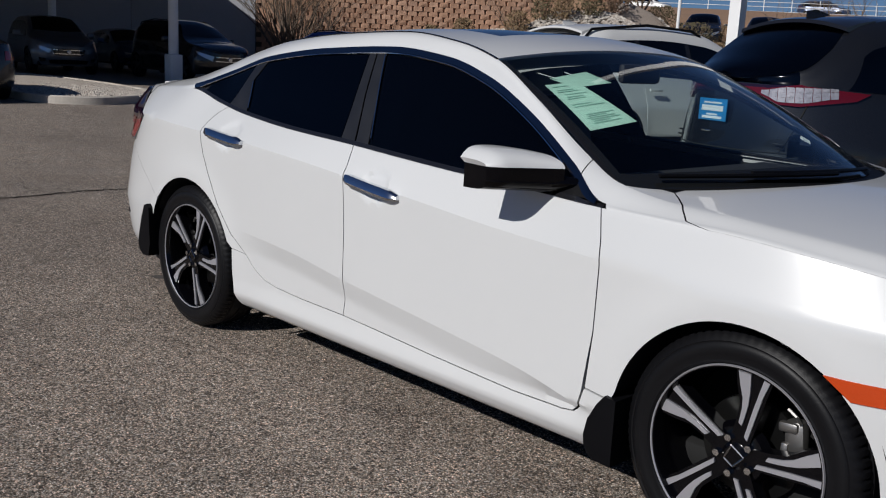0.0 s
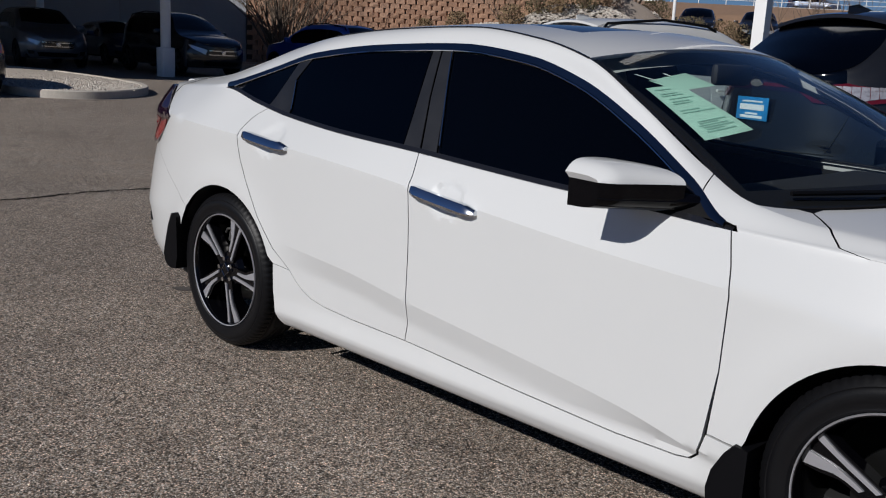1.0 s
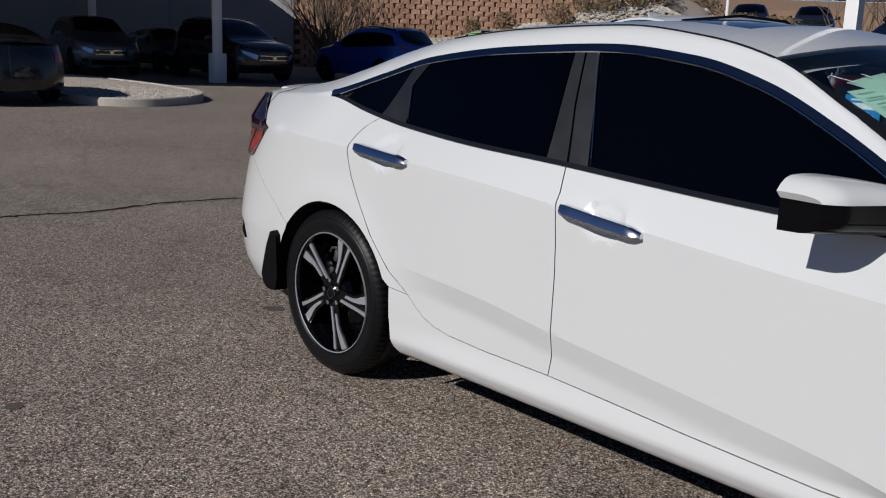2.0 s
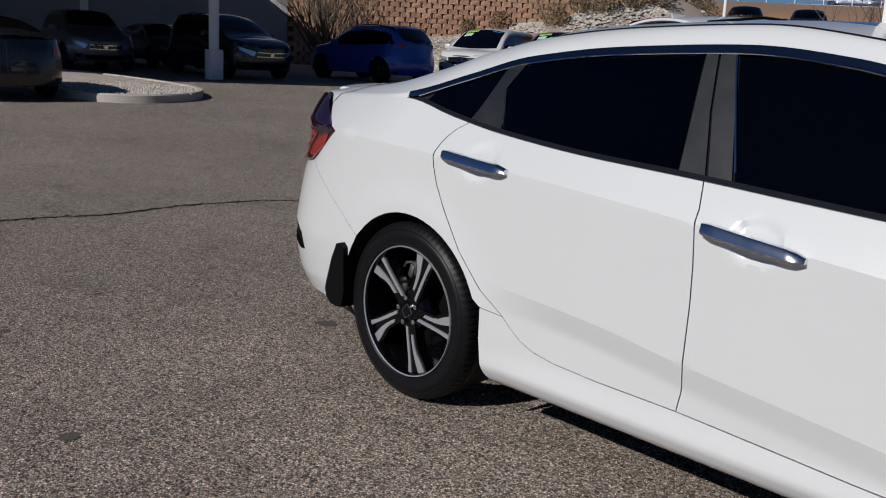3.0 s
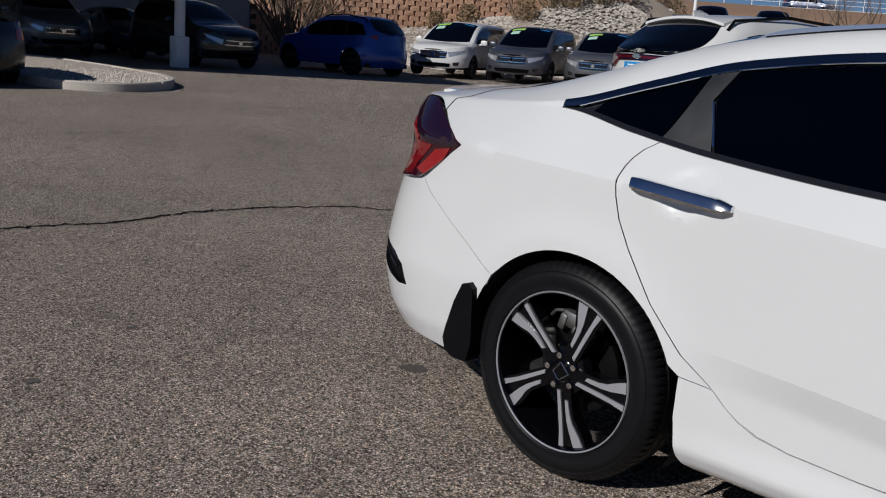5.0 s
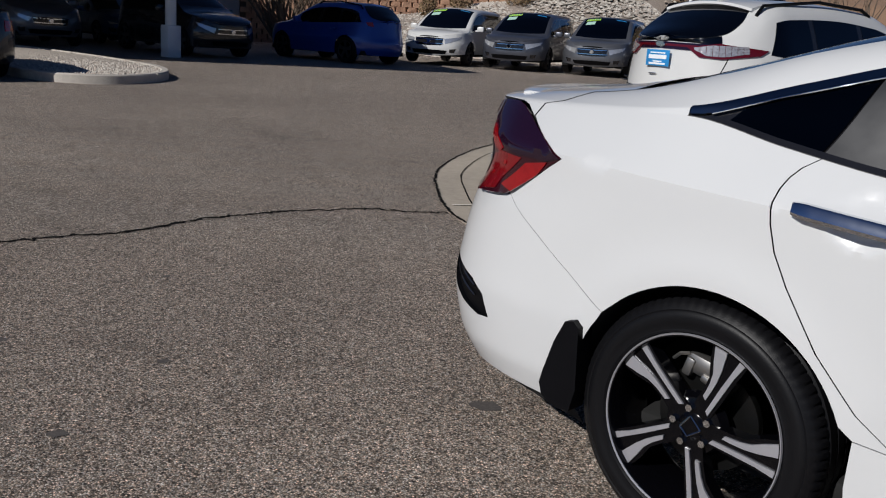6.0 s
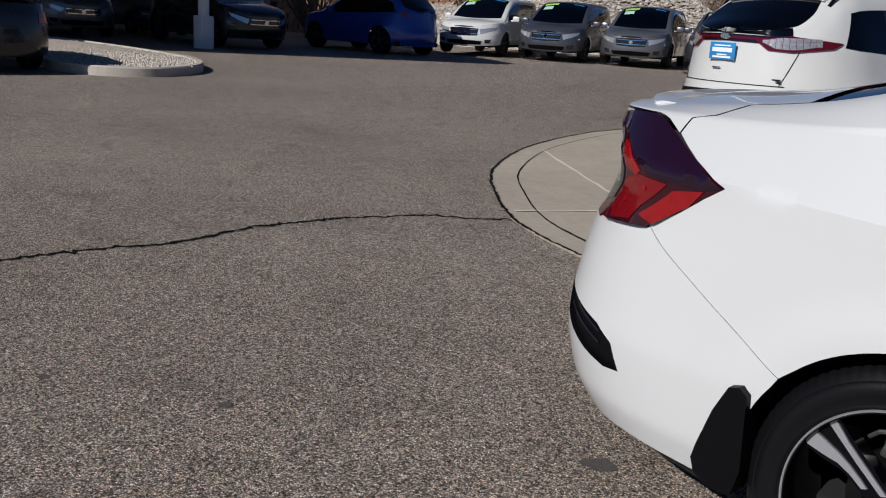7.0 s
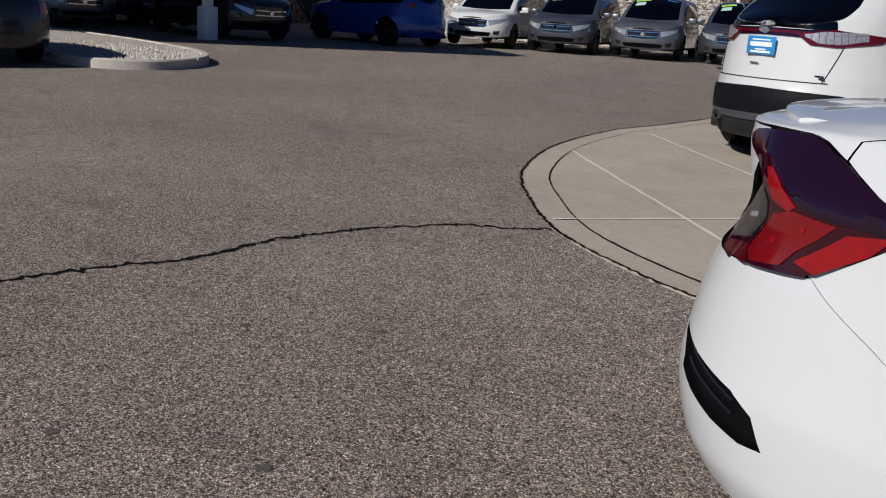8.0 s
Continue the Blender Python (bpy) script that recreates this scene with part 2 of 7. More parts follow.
def patch(bm, loop, surf, step=0.03, holes=(), flange=0.012, offset=0.0, away=None, lines=()):
    """Fills an outline of a surface's own coordinates with a skin that lies on the surface, its border folded inward."""
    loops = [dense(loop, step)] + [dense(h, step) for h in holes]
    pts, edges = [], []
    for lp in loops:
        o = len(pts)
        pts += [Vector(p) for p in lp]
        edges += [(o + i, o + (i + 1) % len(lp)) for i in range(len(lp))]
    sharp = set()
    for ln in lines:
        kept = [p for p in ln if inside(p, loops[0])]
        o = len(pts)
        pts += [Vector(p) for p in kept]
        edges += [(o + i, o + i + 1) for i in range(len(kept) - 1)]
        sharp |= {(round(p[0], 4), round(p[1], 4)) for p in (Vector(q) for q in kept)}
    lo = [min(p[i] for p in loops[0]) for i in (0, 1)]
    hi = [max(p[i] for p in loops[0]) for i in (0, 1)]
    row = 0
    y = lo[1] + step * 0.5
    border = [tuple(p) for p in pts]
    cellmap = {}
    for bx, by in border:
        cellmap.setdefault((int(bx // step), int(by // step)), []).append((bx, by))
    while y < hi[1]:
        x = lo[0] + step * (0.5 if row % 2 else 0.0)
        while x < hi[0]:
            if inside((x, y), loops[0]) and not any(inside((x, y), h) for h in loops[1:]):
                ci, cj = int(x // step), int(y // step)
                near = any((bx - x) ** 2 + (by - y) ** 2 < (0.45 * step) ** 2 for a in (-1, 0, 1) for b in (-1, 0, 1) for bx, by in cellmap.get((ci + a, cj + b), ()))
                if not near:
                    pts.append(Vector((x, y)))
            x += step
        y += step * 0.87
        row += 1
    vs, es, fs, *_ = delaunay_2d_cdt(pts, edges, [], 1, 1e-6)
    p3 = [surf(v[0], v[1]) for v in vs]
    made = [bm.verts.new(p) for p in p3]
    faces = []
    for f in fs:
        c = (sum(vs[i][0] for i in f) / len(f), sum(vs[i][1] for i in f) / len(f))
        if not inside(c, loops[0]) or any(inside(c, h) for h in loops[1:]):
            continue
        a, b, d = (p3[i] for i in f[:3])
        if (b - a).cross(d - a).length < 1e-9:
            continue
        try:
            faces.append(bm.faces.new([made[i] for i in f]))
        except ValueError:
            pass
    if sharp:
        keen = {v for v, p in zip(made, vs) if (round(p[0], 4), round(p[1], 4)) in sharp}
        for e in {e for f in faces for e in f.edges}:
            if e.verts[0] in keen and e.verts[1] in keen:
                e.smooth = False
    for v in made:
        if not v.link_faces:
            bm.verts.remove(v)
    made = [v for v in made if v.is_valid]
    bmesh.ops.recalc_face_normals(bm, faces=faces)
    core = away or Vector((1.3, 0, 0.6))
    big = sum((f.normal.dot(Vector(((f.calc_center_median().x - core.x) * 0.25, f.calc_center_median().y, f.calc_center_median().z - core.z))) * f.calc_area() for f in faces))
    if big < 0:
        bmesh.ops.reverse_faces(bm, faces=faces)
    for f in faces:
        f.normal_update()
    for v in made:
        v.normal_update()
    nor = {v: v.normal.copy() for v in made}
    if offset:
        for v in made:
            v.co += nor[v] * offset
    if flange:
        rim = [e for f in faces for e in f.edges if len(e.link_faces) == 1]
        low = {}
        for e in set(rim):
            for v in e.verts:
                if v not in low:
                    low[v] = bm.verts.new(v.co - nor[v] * flange)
        for e in set(rim):
            f = e.link_faces[0]
            a, b = e.verts
            lp = next(l for l in f.loops if l.edge == e)
            if lp.vert is a:
                a, b = b, a
            try:
                bm.faces.new((a, b, low[b], low[a]))
            except ValueError:
                pass
    return faces


def puff(bm, d):
    """Moves a skin outward by d."""
    bm.normal_update()
    shift = [(v, v.normal * d) for v in bm.verts]
    for v, s in shift:
        v.co += s


def mirrored(bm):
    """A copy on the other side of the plane y = 0."""
    o = bm.copy()
    for v in o.verts:
        v.co.y = -v.co.y
    bmesh.ops.reverse_faces(o, faces=o.faces[:])
    return o


def joined(*bms):
    out = bms[0]
    for b in bms[1:]:
        me = bpy.data.meshes.new("tmp")
        b.to_mesh(me)
        b.free()
        out.from_mesh(me)
        bpy.data.meshes.remove(me)
    return out


class Skin:
    """The outer skin of a car, right side at negative y: rear axle at x = 0, ground at z = 0."""

    def __init__(self, wb, stations, width, tail, nose, n_tail=3.0, n_nose=2.5, belt_y=None):
        self.wb, self.width, self.tail, self.nose, self.nt, self.nn = wb, width, tail, nose, n_tail, n_nose
        xs = [s[0] for s in stations]
        cols = [curve(*[(s[0], s[i]) for s in stations]) for i in range(1, 7)]
        self.zb, self.fw, self.zw, self.fr, self.zr, self.zc = cols
        self.tab_t = self.table(tail(0.6), n_tail)
        self.tab_n = self.table(nose(0.6), n_nose)
        self.memo = {}

    def table(self, length, n):
        rows, s, last = [], 0.0, None
        for i in range(121):
            th = math.pi / 2 * i / 120
            p = (length * math.sin(th) ** (2 / n), 0.9 * math.cos(th) ** (2 / n))
            s += math.dist(p, last) if last else 0
            last = p
            rows.append((s, th))
        return rows

    def span(self):
        return -self.tab_t[-1][0], self.wb + self.tab_n[-1][0]

    def angle(self, tab, s):
        s = min(s, tab[-1][0])
        for (a, ta), (b, tb) in zip(tab, tab[1:]):
            if s <= b:
                return ta + (tb - ta) * (s - a) / (b - a)
        return tab[-1][1]

    def arc(self, tab, th):
        for (a, ta), (b, tb) in zip(tab, tab[1:]):
            if th <= tb:
                return a + (b - a) * (th - ta) / (tb - ta)
        return tab[-1][0]

    def s_of_x(self, x, z):
        if 0 <= x <= self.wb:
            return x
        if x < 0:
            return -self.arc(self.tab_t, math.asin(min(1, -x / self.tail(z)) ** (self.nt / 2)))
        return self.wb + self.arc(self.tab_n, math.asin(min(1, (x - self.wb) / self.nose(z)) ** (self.nn / 2)))

    def s_of_y(self, y, z, rear=True):
        n, tab = (self.nt, self.tab_t) if rear else (self.nn, self.tab_n)
        x = -self.tail(z) * 0.9 if rear else self.wb + self.nose(z) * 0.9
        th = math.acos(min(1, abs(y) / self.width(x, z)) ** (n / 2))
        return -self.arc(tab, th) if rear else self.wb + self.arc(tab, th)

    def lower(self, s, z):
        if s < 0:
            th = self.angle(self.tab_t, -s)
            x, f = -self.tail(z) * math.sin(th) ** (2 / self.nt), max(0, math.cos(th)) ** (2 / self.nt)
        elif s > self.wb:
            th = self.angle(self.tab_n, s - self.wb)
            x, f = self.wb + self.nose(z) * math.sin(th) ** (2 / self.nn), max(0, math.cos(th)) ** (2 / self.nn)
        else:
            x, f = s, 1.0
        if f < 1e-4:
            f = 0
        return Vector((x, -self.width(x, z) * f, z))

    def yb(self, x):
        z = self.zb(x)
        f = 1.0
        if x < 0:
            f = max(0, 1 - min(1, -x / self.tail(z)) ** self.nt) ** (1 / self.nt)
        elif x > self.wb:
            f = max(0, 1 - min(1, (x - self.wb) / self.nose(z)) ** self.nn) ** (1 / self.nn)
        return self.width(x, z) * f

    def section(self, x):
        k = round(x, 5)
        if k not in self.memo:
            yb, zb = self.yb(x), self.zb(x)
            yw, zw, yr, zr = yb * self.fw(x), self.zw(x), yb * self.fr(x), self.zr(x)
            zt = zr + (self.zc(x) - zr) * (1 - 0.7 ** 2.2)
            f = yb / max(1e-6, self.width(x, zb))
            g = (self.width(x, zb - 0.08) * f, zb - 0.08)
            self.memo[k] = (g, (yb, zb), (yw, zw), (yr, zr), (yr * 0.7, zt))
        return self.memo[k]

    def upper(self, x, w):
        """w 0 at the belt, 1 at the top of the side windows, 2 at the edge of roof, bonnet or boot."""
        p = self.section(x)
        i = 1 if w < 1 else 2
        t = w - (i - 1)
        p0, p1, p2, p3 = p[i - 1:i + 3]
        out = []
        for k in (0, 1):
            d = p2[k] - p1[k]
            l = math.dist(p1, p2)
            m1 = (p2[k] - p0[k]) / max(1e-6, math.dist(p1, p2) + math.dist(p0, p1)) * l
            m2 = (p3[k] - p1[k]) / max(1e-6, math.dist(p2, p3) + math.dist(p1, p2)) * l
            out.append(p1[k] * (1 + 2 * t) * (1 - t) ** 2 + m1 * t * (1 - t) ** 2 + p2[k] * t * t * (3 - 2 * t) + m2 * t * t * (t - 1))
        return Vector((x, -out[0], out[1]))

    def w_of_z(self, x, z):
        lo, hi = 0.0, 1.0
        for _ in range(24):
            m = (lo + hi) / 2
            lo, hi = (m, hi) if self.upper(x, m).z < z else (lo, m)
        return lo

    def top(self, x, p):
        _, _, _, (yr, zr), _ = self.section(x)
        return Vector((x, p * yr, zr + (self.zc(x) - zr) * (1 - abs(p) ** 2.2)))

    # the same in coordinates of about a metre, for filling outlines
    def up(self, a, b):
        return self.upper(a, b / 0.3)

    def tp(self, a, b):
        return self.top(a, b / 0.6)

    def low_pts(self, pts):
        return [(self.s_of_x(x, z), z) for x, z in pts]

    def up_pts(self, pts):
        return [(x, 0.3 * self.w_of_z(x, z)) for x, z in pts]

    def belt(self, a, b, step=0.04):
        n = max(1, math.ceil(abs(b - a) / step))
        return [(a + (b - a) * k / n, self.zb(a + (b - a) * k / n)) for k in range(n + 1)]


def circle_pts(cx, cz, r, a0, a1, n=24):
    return [(cx + r * math.cos(radians(a0 + (a1 - a0) * k / n)), cz + r * math.sin(radians(a0 + (a1 - a0) * k / n))) for k in range(n + 1)]


def slope(x, y):
    """The ground's height: level round the parked sedan, then a gentle rise."""
    d = -0.66 * x + 0.75 * y - 4
    return 0.012 * (math.log1p(math.exp(d)) if d < 40 else d)


# ---- ground ----
def ground():
    bm = bmesh.new()
    ticks = sorted({*(float(v) for v in range(-40, 41, 2)), *(s * v for s in (-1, 1) for v in (45, 52, 60, 75, 100, 150, 250, 400, 700))})
    g = [[bm.verts.new((x, y, slope(x, y))) for x in ticks] for y in ticks]
    for r0, r1 in zip(g, g[1:]):
        for i in range(len(ticks) - 1):
            bm.faces.new((r0[i], r0[i + 1], r1[i + 1], r1[i]))
    tagged(part("ground", bm, ASPHALT), "grey chip-sealed asphalt car park", "ground", kind="structure")


ground()


# ---- wheels ----
def tyre_mesh(r=0.323, half=0.107, rim=0.222, seg=320, lugs=True):
    """A road tyre with grooved tread, outer face at negative y."""
    bm = bmesh.new()
    prof = [(rim - 0.004, -half * 0.80), (rim + 0.008, -half * 0.93), (rim + 0.012, -half * 0.965), (rim + 0.016, -half * 0.955), (rim + 0.03, -half * 1.0), (rim + 0.045, -half * 1.015), (r - 0.034, -half * 0.985), (r - 0.031, -half * 0.955), (r - 0.028, -half * 0.965),
            (r - 0.016, -half * 0.90), (r - 0.006, -half * 0.80), (r - 0.001, -half * 0.66), (r, -half * 0.50), (r - 0.007, -half * 0.46), (r - 0.007, -half * 0.40), (r, -half * 0.36),
            (r, -half * 0.06), (r - 0.007, -half * 0.03), (r - 0.007, half * 0.03), (r, half * 0.06), (r, half * 0.36), (r - 0.007, half * 0.40), (r - 0.007, half * 0.46),
            (r, half * 0.50), (r - 0.006, half * 0.80), (r - 0.030, half * 0.97), (rim + 0.03, half), (rim - 0.004, half * 0.80)]
    rings = lathe(bm, prof, seg)
    if lugs:
        for i in (10, 11, 12, 23):
            for k, v in enumerate(rings[i]):
                if k % 4 == 0:
                    f = 1 - 0.0045 / r
                    v.co.x, v.co.z = v.co.x * f, v.co.z * f
    return bm


def flat_slab(bm, pts, y0, y1):
    """A slab from an outline (x, z): its face at y0, its back at y1."""
    a = [bm.verts.new((x, y0, z)) for x, z in pts]
    b = [bm.verts.new((x, y1, z)) for x, z in pts]
    bm.faces.new(a)
    bm.faces.new(b[::-1])
    n = len(pts)
    for i in range(n):
        bm.faces.new((a[i], b[i], b[(i + 1) % n], a[(i + 1) % n]))


def turned(pts, ang):
    c, s = math.cos(ang), math.sin(ang)
    return [(x * c + z * s, -x * s + z * c) for x, z in pts]


def alloy_wheel(parent, x, side, turn, clock=0.0, name="wheel"):
    """Two-tone twin-spoke alloy wheel in a road tyre; side -1 is the right."""
    half, g = 0.107, 1.045
    bm = bmesh.new()
    lathe(bm, [(r * g, d) for r, d in ((0.226, -0.086), (0.2235, -0.090), (0.218, -0.088), (0.214, -0.078), (0.206, -0.02), (0.200, 0.06), (0.21, 0.09), (0.226, 0.09))], 96)
    m = pose(x, side * 0.794, 0.323, 0, 0, 180 if side > 0 else 0)
    barrel = part(name, bm, RIM_BLACK, parent, "gloss black and machined alloy wheel")
    barrel.matrix_local = m
    part("tyre", tyre_mesh(rim=0.232), RUBBER, barrel).matrix_local = pose(0, 0.011, 0)
    bm = bmesh.new()
    lathe(bm, [(r * g, d) for r, d in ((0.2262, -0.0868), (0.2245, -0.0920), (0.2222, -0.0915), (0.2195, -0.0870))], 96)
    part("rim_lip", bm, MACHINED, barrel, "machined rim edge")
    for k in range(5):
        a = radians(72 * k) + turn
        bm = bmesh.new()
        under = [(0.026, 0.09), (0.027, 0.17), (0.03, 0.217), (-0.0, 0.219), (-0.066, 0.208), (-0.052, 0.17), (-0.03, 0.13), (-0.026, 0.09), (-0.026, 0.03), (0.024, 0.03)]
        flat_slab(bm, turned([(x * g, z * g) for x, z in under], a), -0.0715, -0.030)
        spoke = part("spoke", bm, RIM_BLACK, barrel)
        bm = bmesh.new()
        flat_slab(bm, turned([(x * g, z * g) for x, z in [(0.0190, 0.17), (0.0245, 0.2160), (0.0085, 0.2175), (0.0065, 0.13), (0.0075, 0.058), (0.0175, 0.052)]], a), -0.077, -0.070)
        part("spoke_blade", bm, MACHINED, spoke, "machined silver spoke face")
        bm = bmesh.new()
        flat_slab(bm, turned([(x * g, z * g) for x, z in [(-0.0065, 0.1), (-0.0080, 0.135), (-0.013, 0.165), (-0.027, 0.2155), (-0.058, 0.207), (-0.041, 0.172), (-0.0265, 0.147), (-0.0195, 0.12), (-0.0165, 0.085), (-0.0070, 0.080)]], a), -0.077, -0.070)
        part("spoke_blade", bm, MACHINED, spoke, "machined silver spoke face")
        bm = bmesh.new()
        tube(bm, [(0.048 * math.sin(a + 0.63), -0.082, 0.048 * math.cos(a + 0.63)), (0.048 * math.sin(a + 0.63), -0.055, 0.048 * math.cos(a + 0.63))], 0.0095, 6)
        part("lug_nut", bm, CHROME, barrel)
    bm = bmesh.new()
    lathe(bm, [(0.0, -0.080), (0.026, -0.080), (0.031, -0.076), (0.040, -0.068), (0.072, -0.062), (0.085, -0.040)], 40)
    hub = part("hub_cap", bm, RIM_BLACK, barrel)
    bm = bmesh.new()
    fr = [(-0.021, 0.020), (0.021, 0.020), (0.015, -0.021), (-0.015, -0.021)]
    for (ax, az), (bx, bz) in zip(fr, fr[1:] + fr[:1]):
        p, q = turned([(ax, az), (bx, bz)], turn + 0.35)
        tube(bm, [(p[0], -0.081, p[1]), (q[0], -0.081, q[1])], 0.0024, 6)
    part("emblem", bm, DARK_CHROME, hub, "chrome emblem frame")
    bm = bmesh.new()
    lathe(bm, [(0.05, 0.010), (0.135, 0.010), (0.137, 0.022), (0.135, 0.034), (0.05, 0.034)], 48)
    part("brake_disc", bm, DISC, barrel)
    bm = boxed(0.125, 0.006, 0.05, 0.055, 0.045, 0.095, 0.016, m=pose(0, 0, 0, 0, -8, 0))
    caliper = part("brake_caliper", bm, STEEL, barrel, "cast grey brake caliper")
    caliper.matrix_local = pose(0, 0, 0, 0, clock, 0)
    bm = bmesh.new()
    box(bm, 0.108, -0.012, 0.088, 0.050, 0.022, 0.026, 0.007, pose(0, 0, 0, 0, -4, 0))
    part("caliper_bridge", bm, STEEL, caliper)
    part("caliper_pin", boxed(0.098, -0.014, 0.030, 0.020, 0.018, 0.050, 0.006), STEEL, caliper)
    bm = bmesh.new()
    tube(bm, [(0.13, -0.012, 0.11), (0.12, -0.02, 0.128), (0.095, -0.014, 0.14)], 0.005, 6)
    part("brake_hose", bm, STEEL, caliper)
    return barrel


# ---- the white sedan ----
crease_z = curve((-1.1, 0.955), (-0.53, 0.935), (0, 0.907), (0.5, 0.882), (0.91, 0.853), (1.14, 0.833), (1.49, 0.803), (1.89, 0.768), (2.27, 0.746), (2.7, 0.73), (3.3, 0.70), (3.7, 0.66))
scallop_z = curve((0.2, 0.53), (0.55, 0.51), (0.83, 0.49), (1.11, 0.455), (1.6, 0.405), (2.0, 0.36), (2.2, 0.32))
belt_y = curve((-1.0, 0.735), (-0.5, 0.752), (-0.165, 0.768), (0.3, 0.81), (1.1, 0.842), (1.7, 0.862), (2.24, 0.886), (2.6, 0.870), (3.2, 0.828), (3.6, 0.78))
SEDAN_STATIONS = [
    (-1.03, 1.036, 0.97, 1.042, 0.86, 1.048, 1.056),
    (-0.85, 1.044, 0.97, 1.050, 0.86, 1.060, 1.085),
    (-0.60, 1.046, 0.97, 1.058, 0.85, 1.082, 1.114),
    (-0.40, 1.050, 0.97, 1.066, 0.82, 1.108, 1.154),
    (-0.165, 1.063, 0.985, 1.085, 0.79, 1.166, 1.226),
    (0.10, 1.020, 0.885, 1.163, 0.745, 1.244, 1.304),
    (0.35, 0.985, 0.84, 1.230, 0.72, 1.297, 1.356),
    (0.70, 0.955, 0.79, 1.272, 0.70, 1.332, 1.374),
    (1.10, 0.937, 0.77, 1.288, 0.70, 1.345, 1.384),
    (1.40, 0.920, 0.785, 1.262, 0.735, 1.315, 1.372),
    (1.63, 0.908, 0.815, 1.205, 0.785, 1.263, 1.338),
    (1.85, 0.900, 0.855, 1.110, 0.825, 1.150, 1.258),
    (2.10, 0.890, 0.935, 0.980, 0.88, 1.010, 1.140),
    (2.24, 0.883, 0.985, 0.895, 0.905, 0.945, 1.068),
    (2.42, 0.878, 0.985, 0.886, 0.915, 0.915, 1.010),
    (2.62, 0.870, 0.98, 0.880, 0.915, 0.902, 0.940),
    (2.90, 0.842, 0.98, 0.852, 0.91, 0.875, 0.912),
    (3.20, 0.795, 0.98, 0.805, 0.91, 0.828, 0.868),
    (3.45, 0.730, 0.98, 0.738, 0.91, 0.756, 0.785),
    (3.62, 0.660, 0.98, 0.665, 0.91, 0.675, 0.69),
]
sedan_belt = curve(*[(s[0], s[1]) for s in SEDAN_STATIONS])


def sedan_width(x, z):
    zb, zc = sedan_belt(x), crease_z(x)
    mid = smooth(-0.45, -0.1, x) * (1 - smooth(2.75, 3.0, x))
    zl = scallop_z(x)
    dip = 0.021 * smooth(0.25, 0.75, x) * (1 - smooth(2.1, 2.35, x))
    yc = 0.908 - 0.058 * smooth(-0.1, -1.0, x)
    body = [(0.15, 0.79), (0.19, 0.858), (0.235, 0.884), (0.300, 0.886 - dip * 0.6), (zl - 0.075, 0.897 - dip), (zl, 0.897), (zc, yc), (zb, belt_y(x)), (zb + 0.2, belt_y(x) - 0.1)]
    ends = [(0.15, 0.80), (0.22, 0.85), (0.32, 0.882), (0.50, 0.898), (zc, yc), (zb, belt_y(x)), (zb + 0.2, belt_y(x) - 0.1)]
    if body[3][0] > body[4][0] - 0.005:
        body[4] = (body[3][0] + 0.005, body[3][1] + 0.002)
    if body[5][0] < body[4][0] + 0.005:
        body[5] = (body[4][0] + 0.005, 0.895)
    y = 0.0
    for dz in (-0.0015, -0.0008, 0.0, 0.0008, 0.0015):
        a = polyline(z + dz, body) if mid > 0 else 0
        b = polyline(z + dz, ends) if mid < 1 else 0
        y += (a * mid + b * (1 - mid)) / 5
    for hx, hz in ((0.335, 0.898), (1.305, 0.815)):
        q = ((x - hx) / 0.075) ** 2 + ((z - hz) / 0.056) ** 2
        y -= 0.013 * smooth(1.0, 0.55, q) if q < 1 else 0
    for cx in (0.0, 2.7):
        d = math.hypot(x - cx, z - 0.323)
        y += 0.010 * math.exp(-((d - 0.37) / 0.07) ** 2)
    return y


sedan_tail = curve((0.15, 0.95), (0.22, 1.03), (0.32, 1.105), (0.45, 1.135), (0.6, 1.115), (0.75, 1.075), (0.80, 1.040), (0.88, 1.015), (0.95, 1.030), (1.0, 1.060), (1.05, 1.070), (1.2, 1.07))
sedan_nose = curve((0.15, 0.82), (0.3, 0.92), (0.5, 0.94), (0.7, 0.92), (0.9, 0.90))
SK = Skin(2.70, SEDAN_STATIONS, sedan_width, sedan_tail, sedan_nose, 3.3, 2.5)
S_REAR, S_FRONT = SK.span()
bonnet_z = curve((2.2, 0.962), (2.40, 0.953), (2.62, 0.940), (2.9, 0.912), (3.2, 0.868), (3.45, 0.785), (3.62, 0.69))


def bonnet_skin(x, b):
    """Bonnet and cowl: across b = -0.6 to 0.6."""
    p = b / 0.6
    yr, zr = SK.section(x)[3]
    return Vector((x, p * yr, zr + max(0, bonnet_z(x) - zr) * (1 - min(1.0, abs(p)) ** 2.2)))


def screen_skin(v, b):
    """Windscreen: v = 0 at the roof to 1 at the cowl, across b = -0.6 to 0.6."""
    p = b / 0.6
    t = SK.top(1.632 + 0.085 * (1 - p * p), p)
    q = Vector((2.505 - 0.265 * p * p, 0.80 * p, 0.944 - 0.016 * p * p))
    return t.lerp(q, v) + Vector((0.5, 0, 0.86)) * (0.035 * math.sin(math.pi * v) * (1 - 0.6 * p * p))
sedan = thing("sedan", "white four-door sedan with black windows and two-tone alloy wheels", "car")

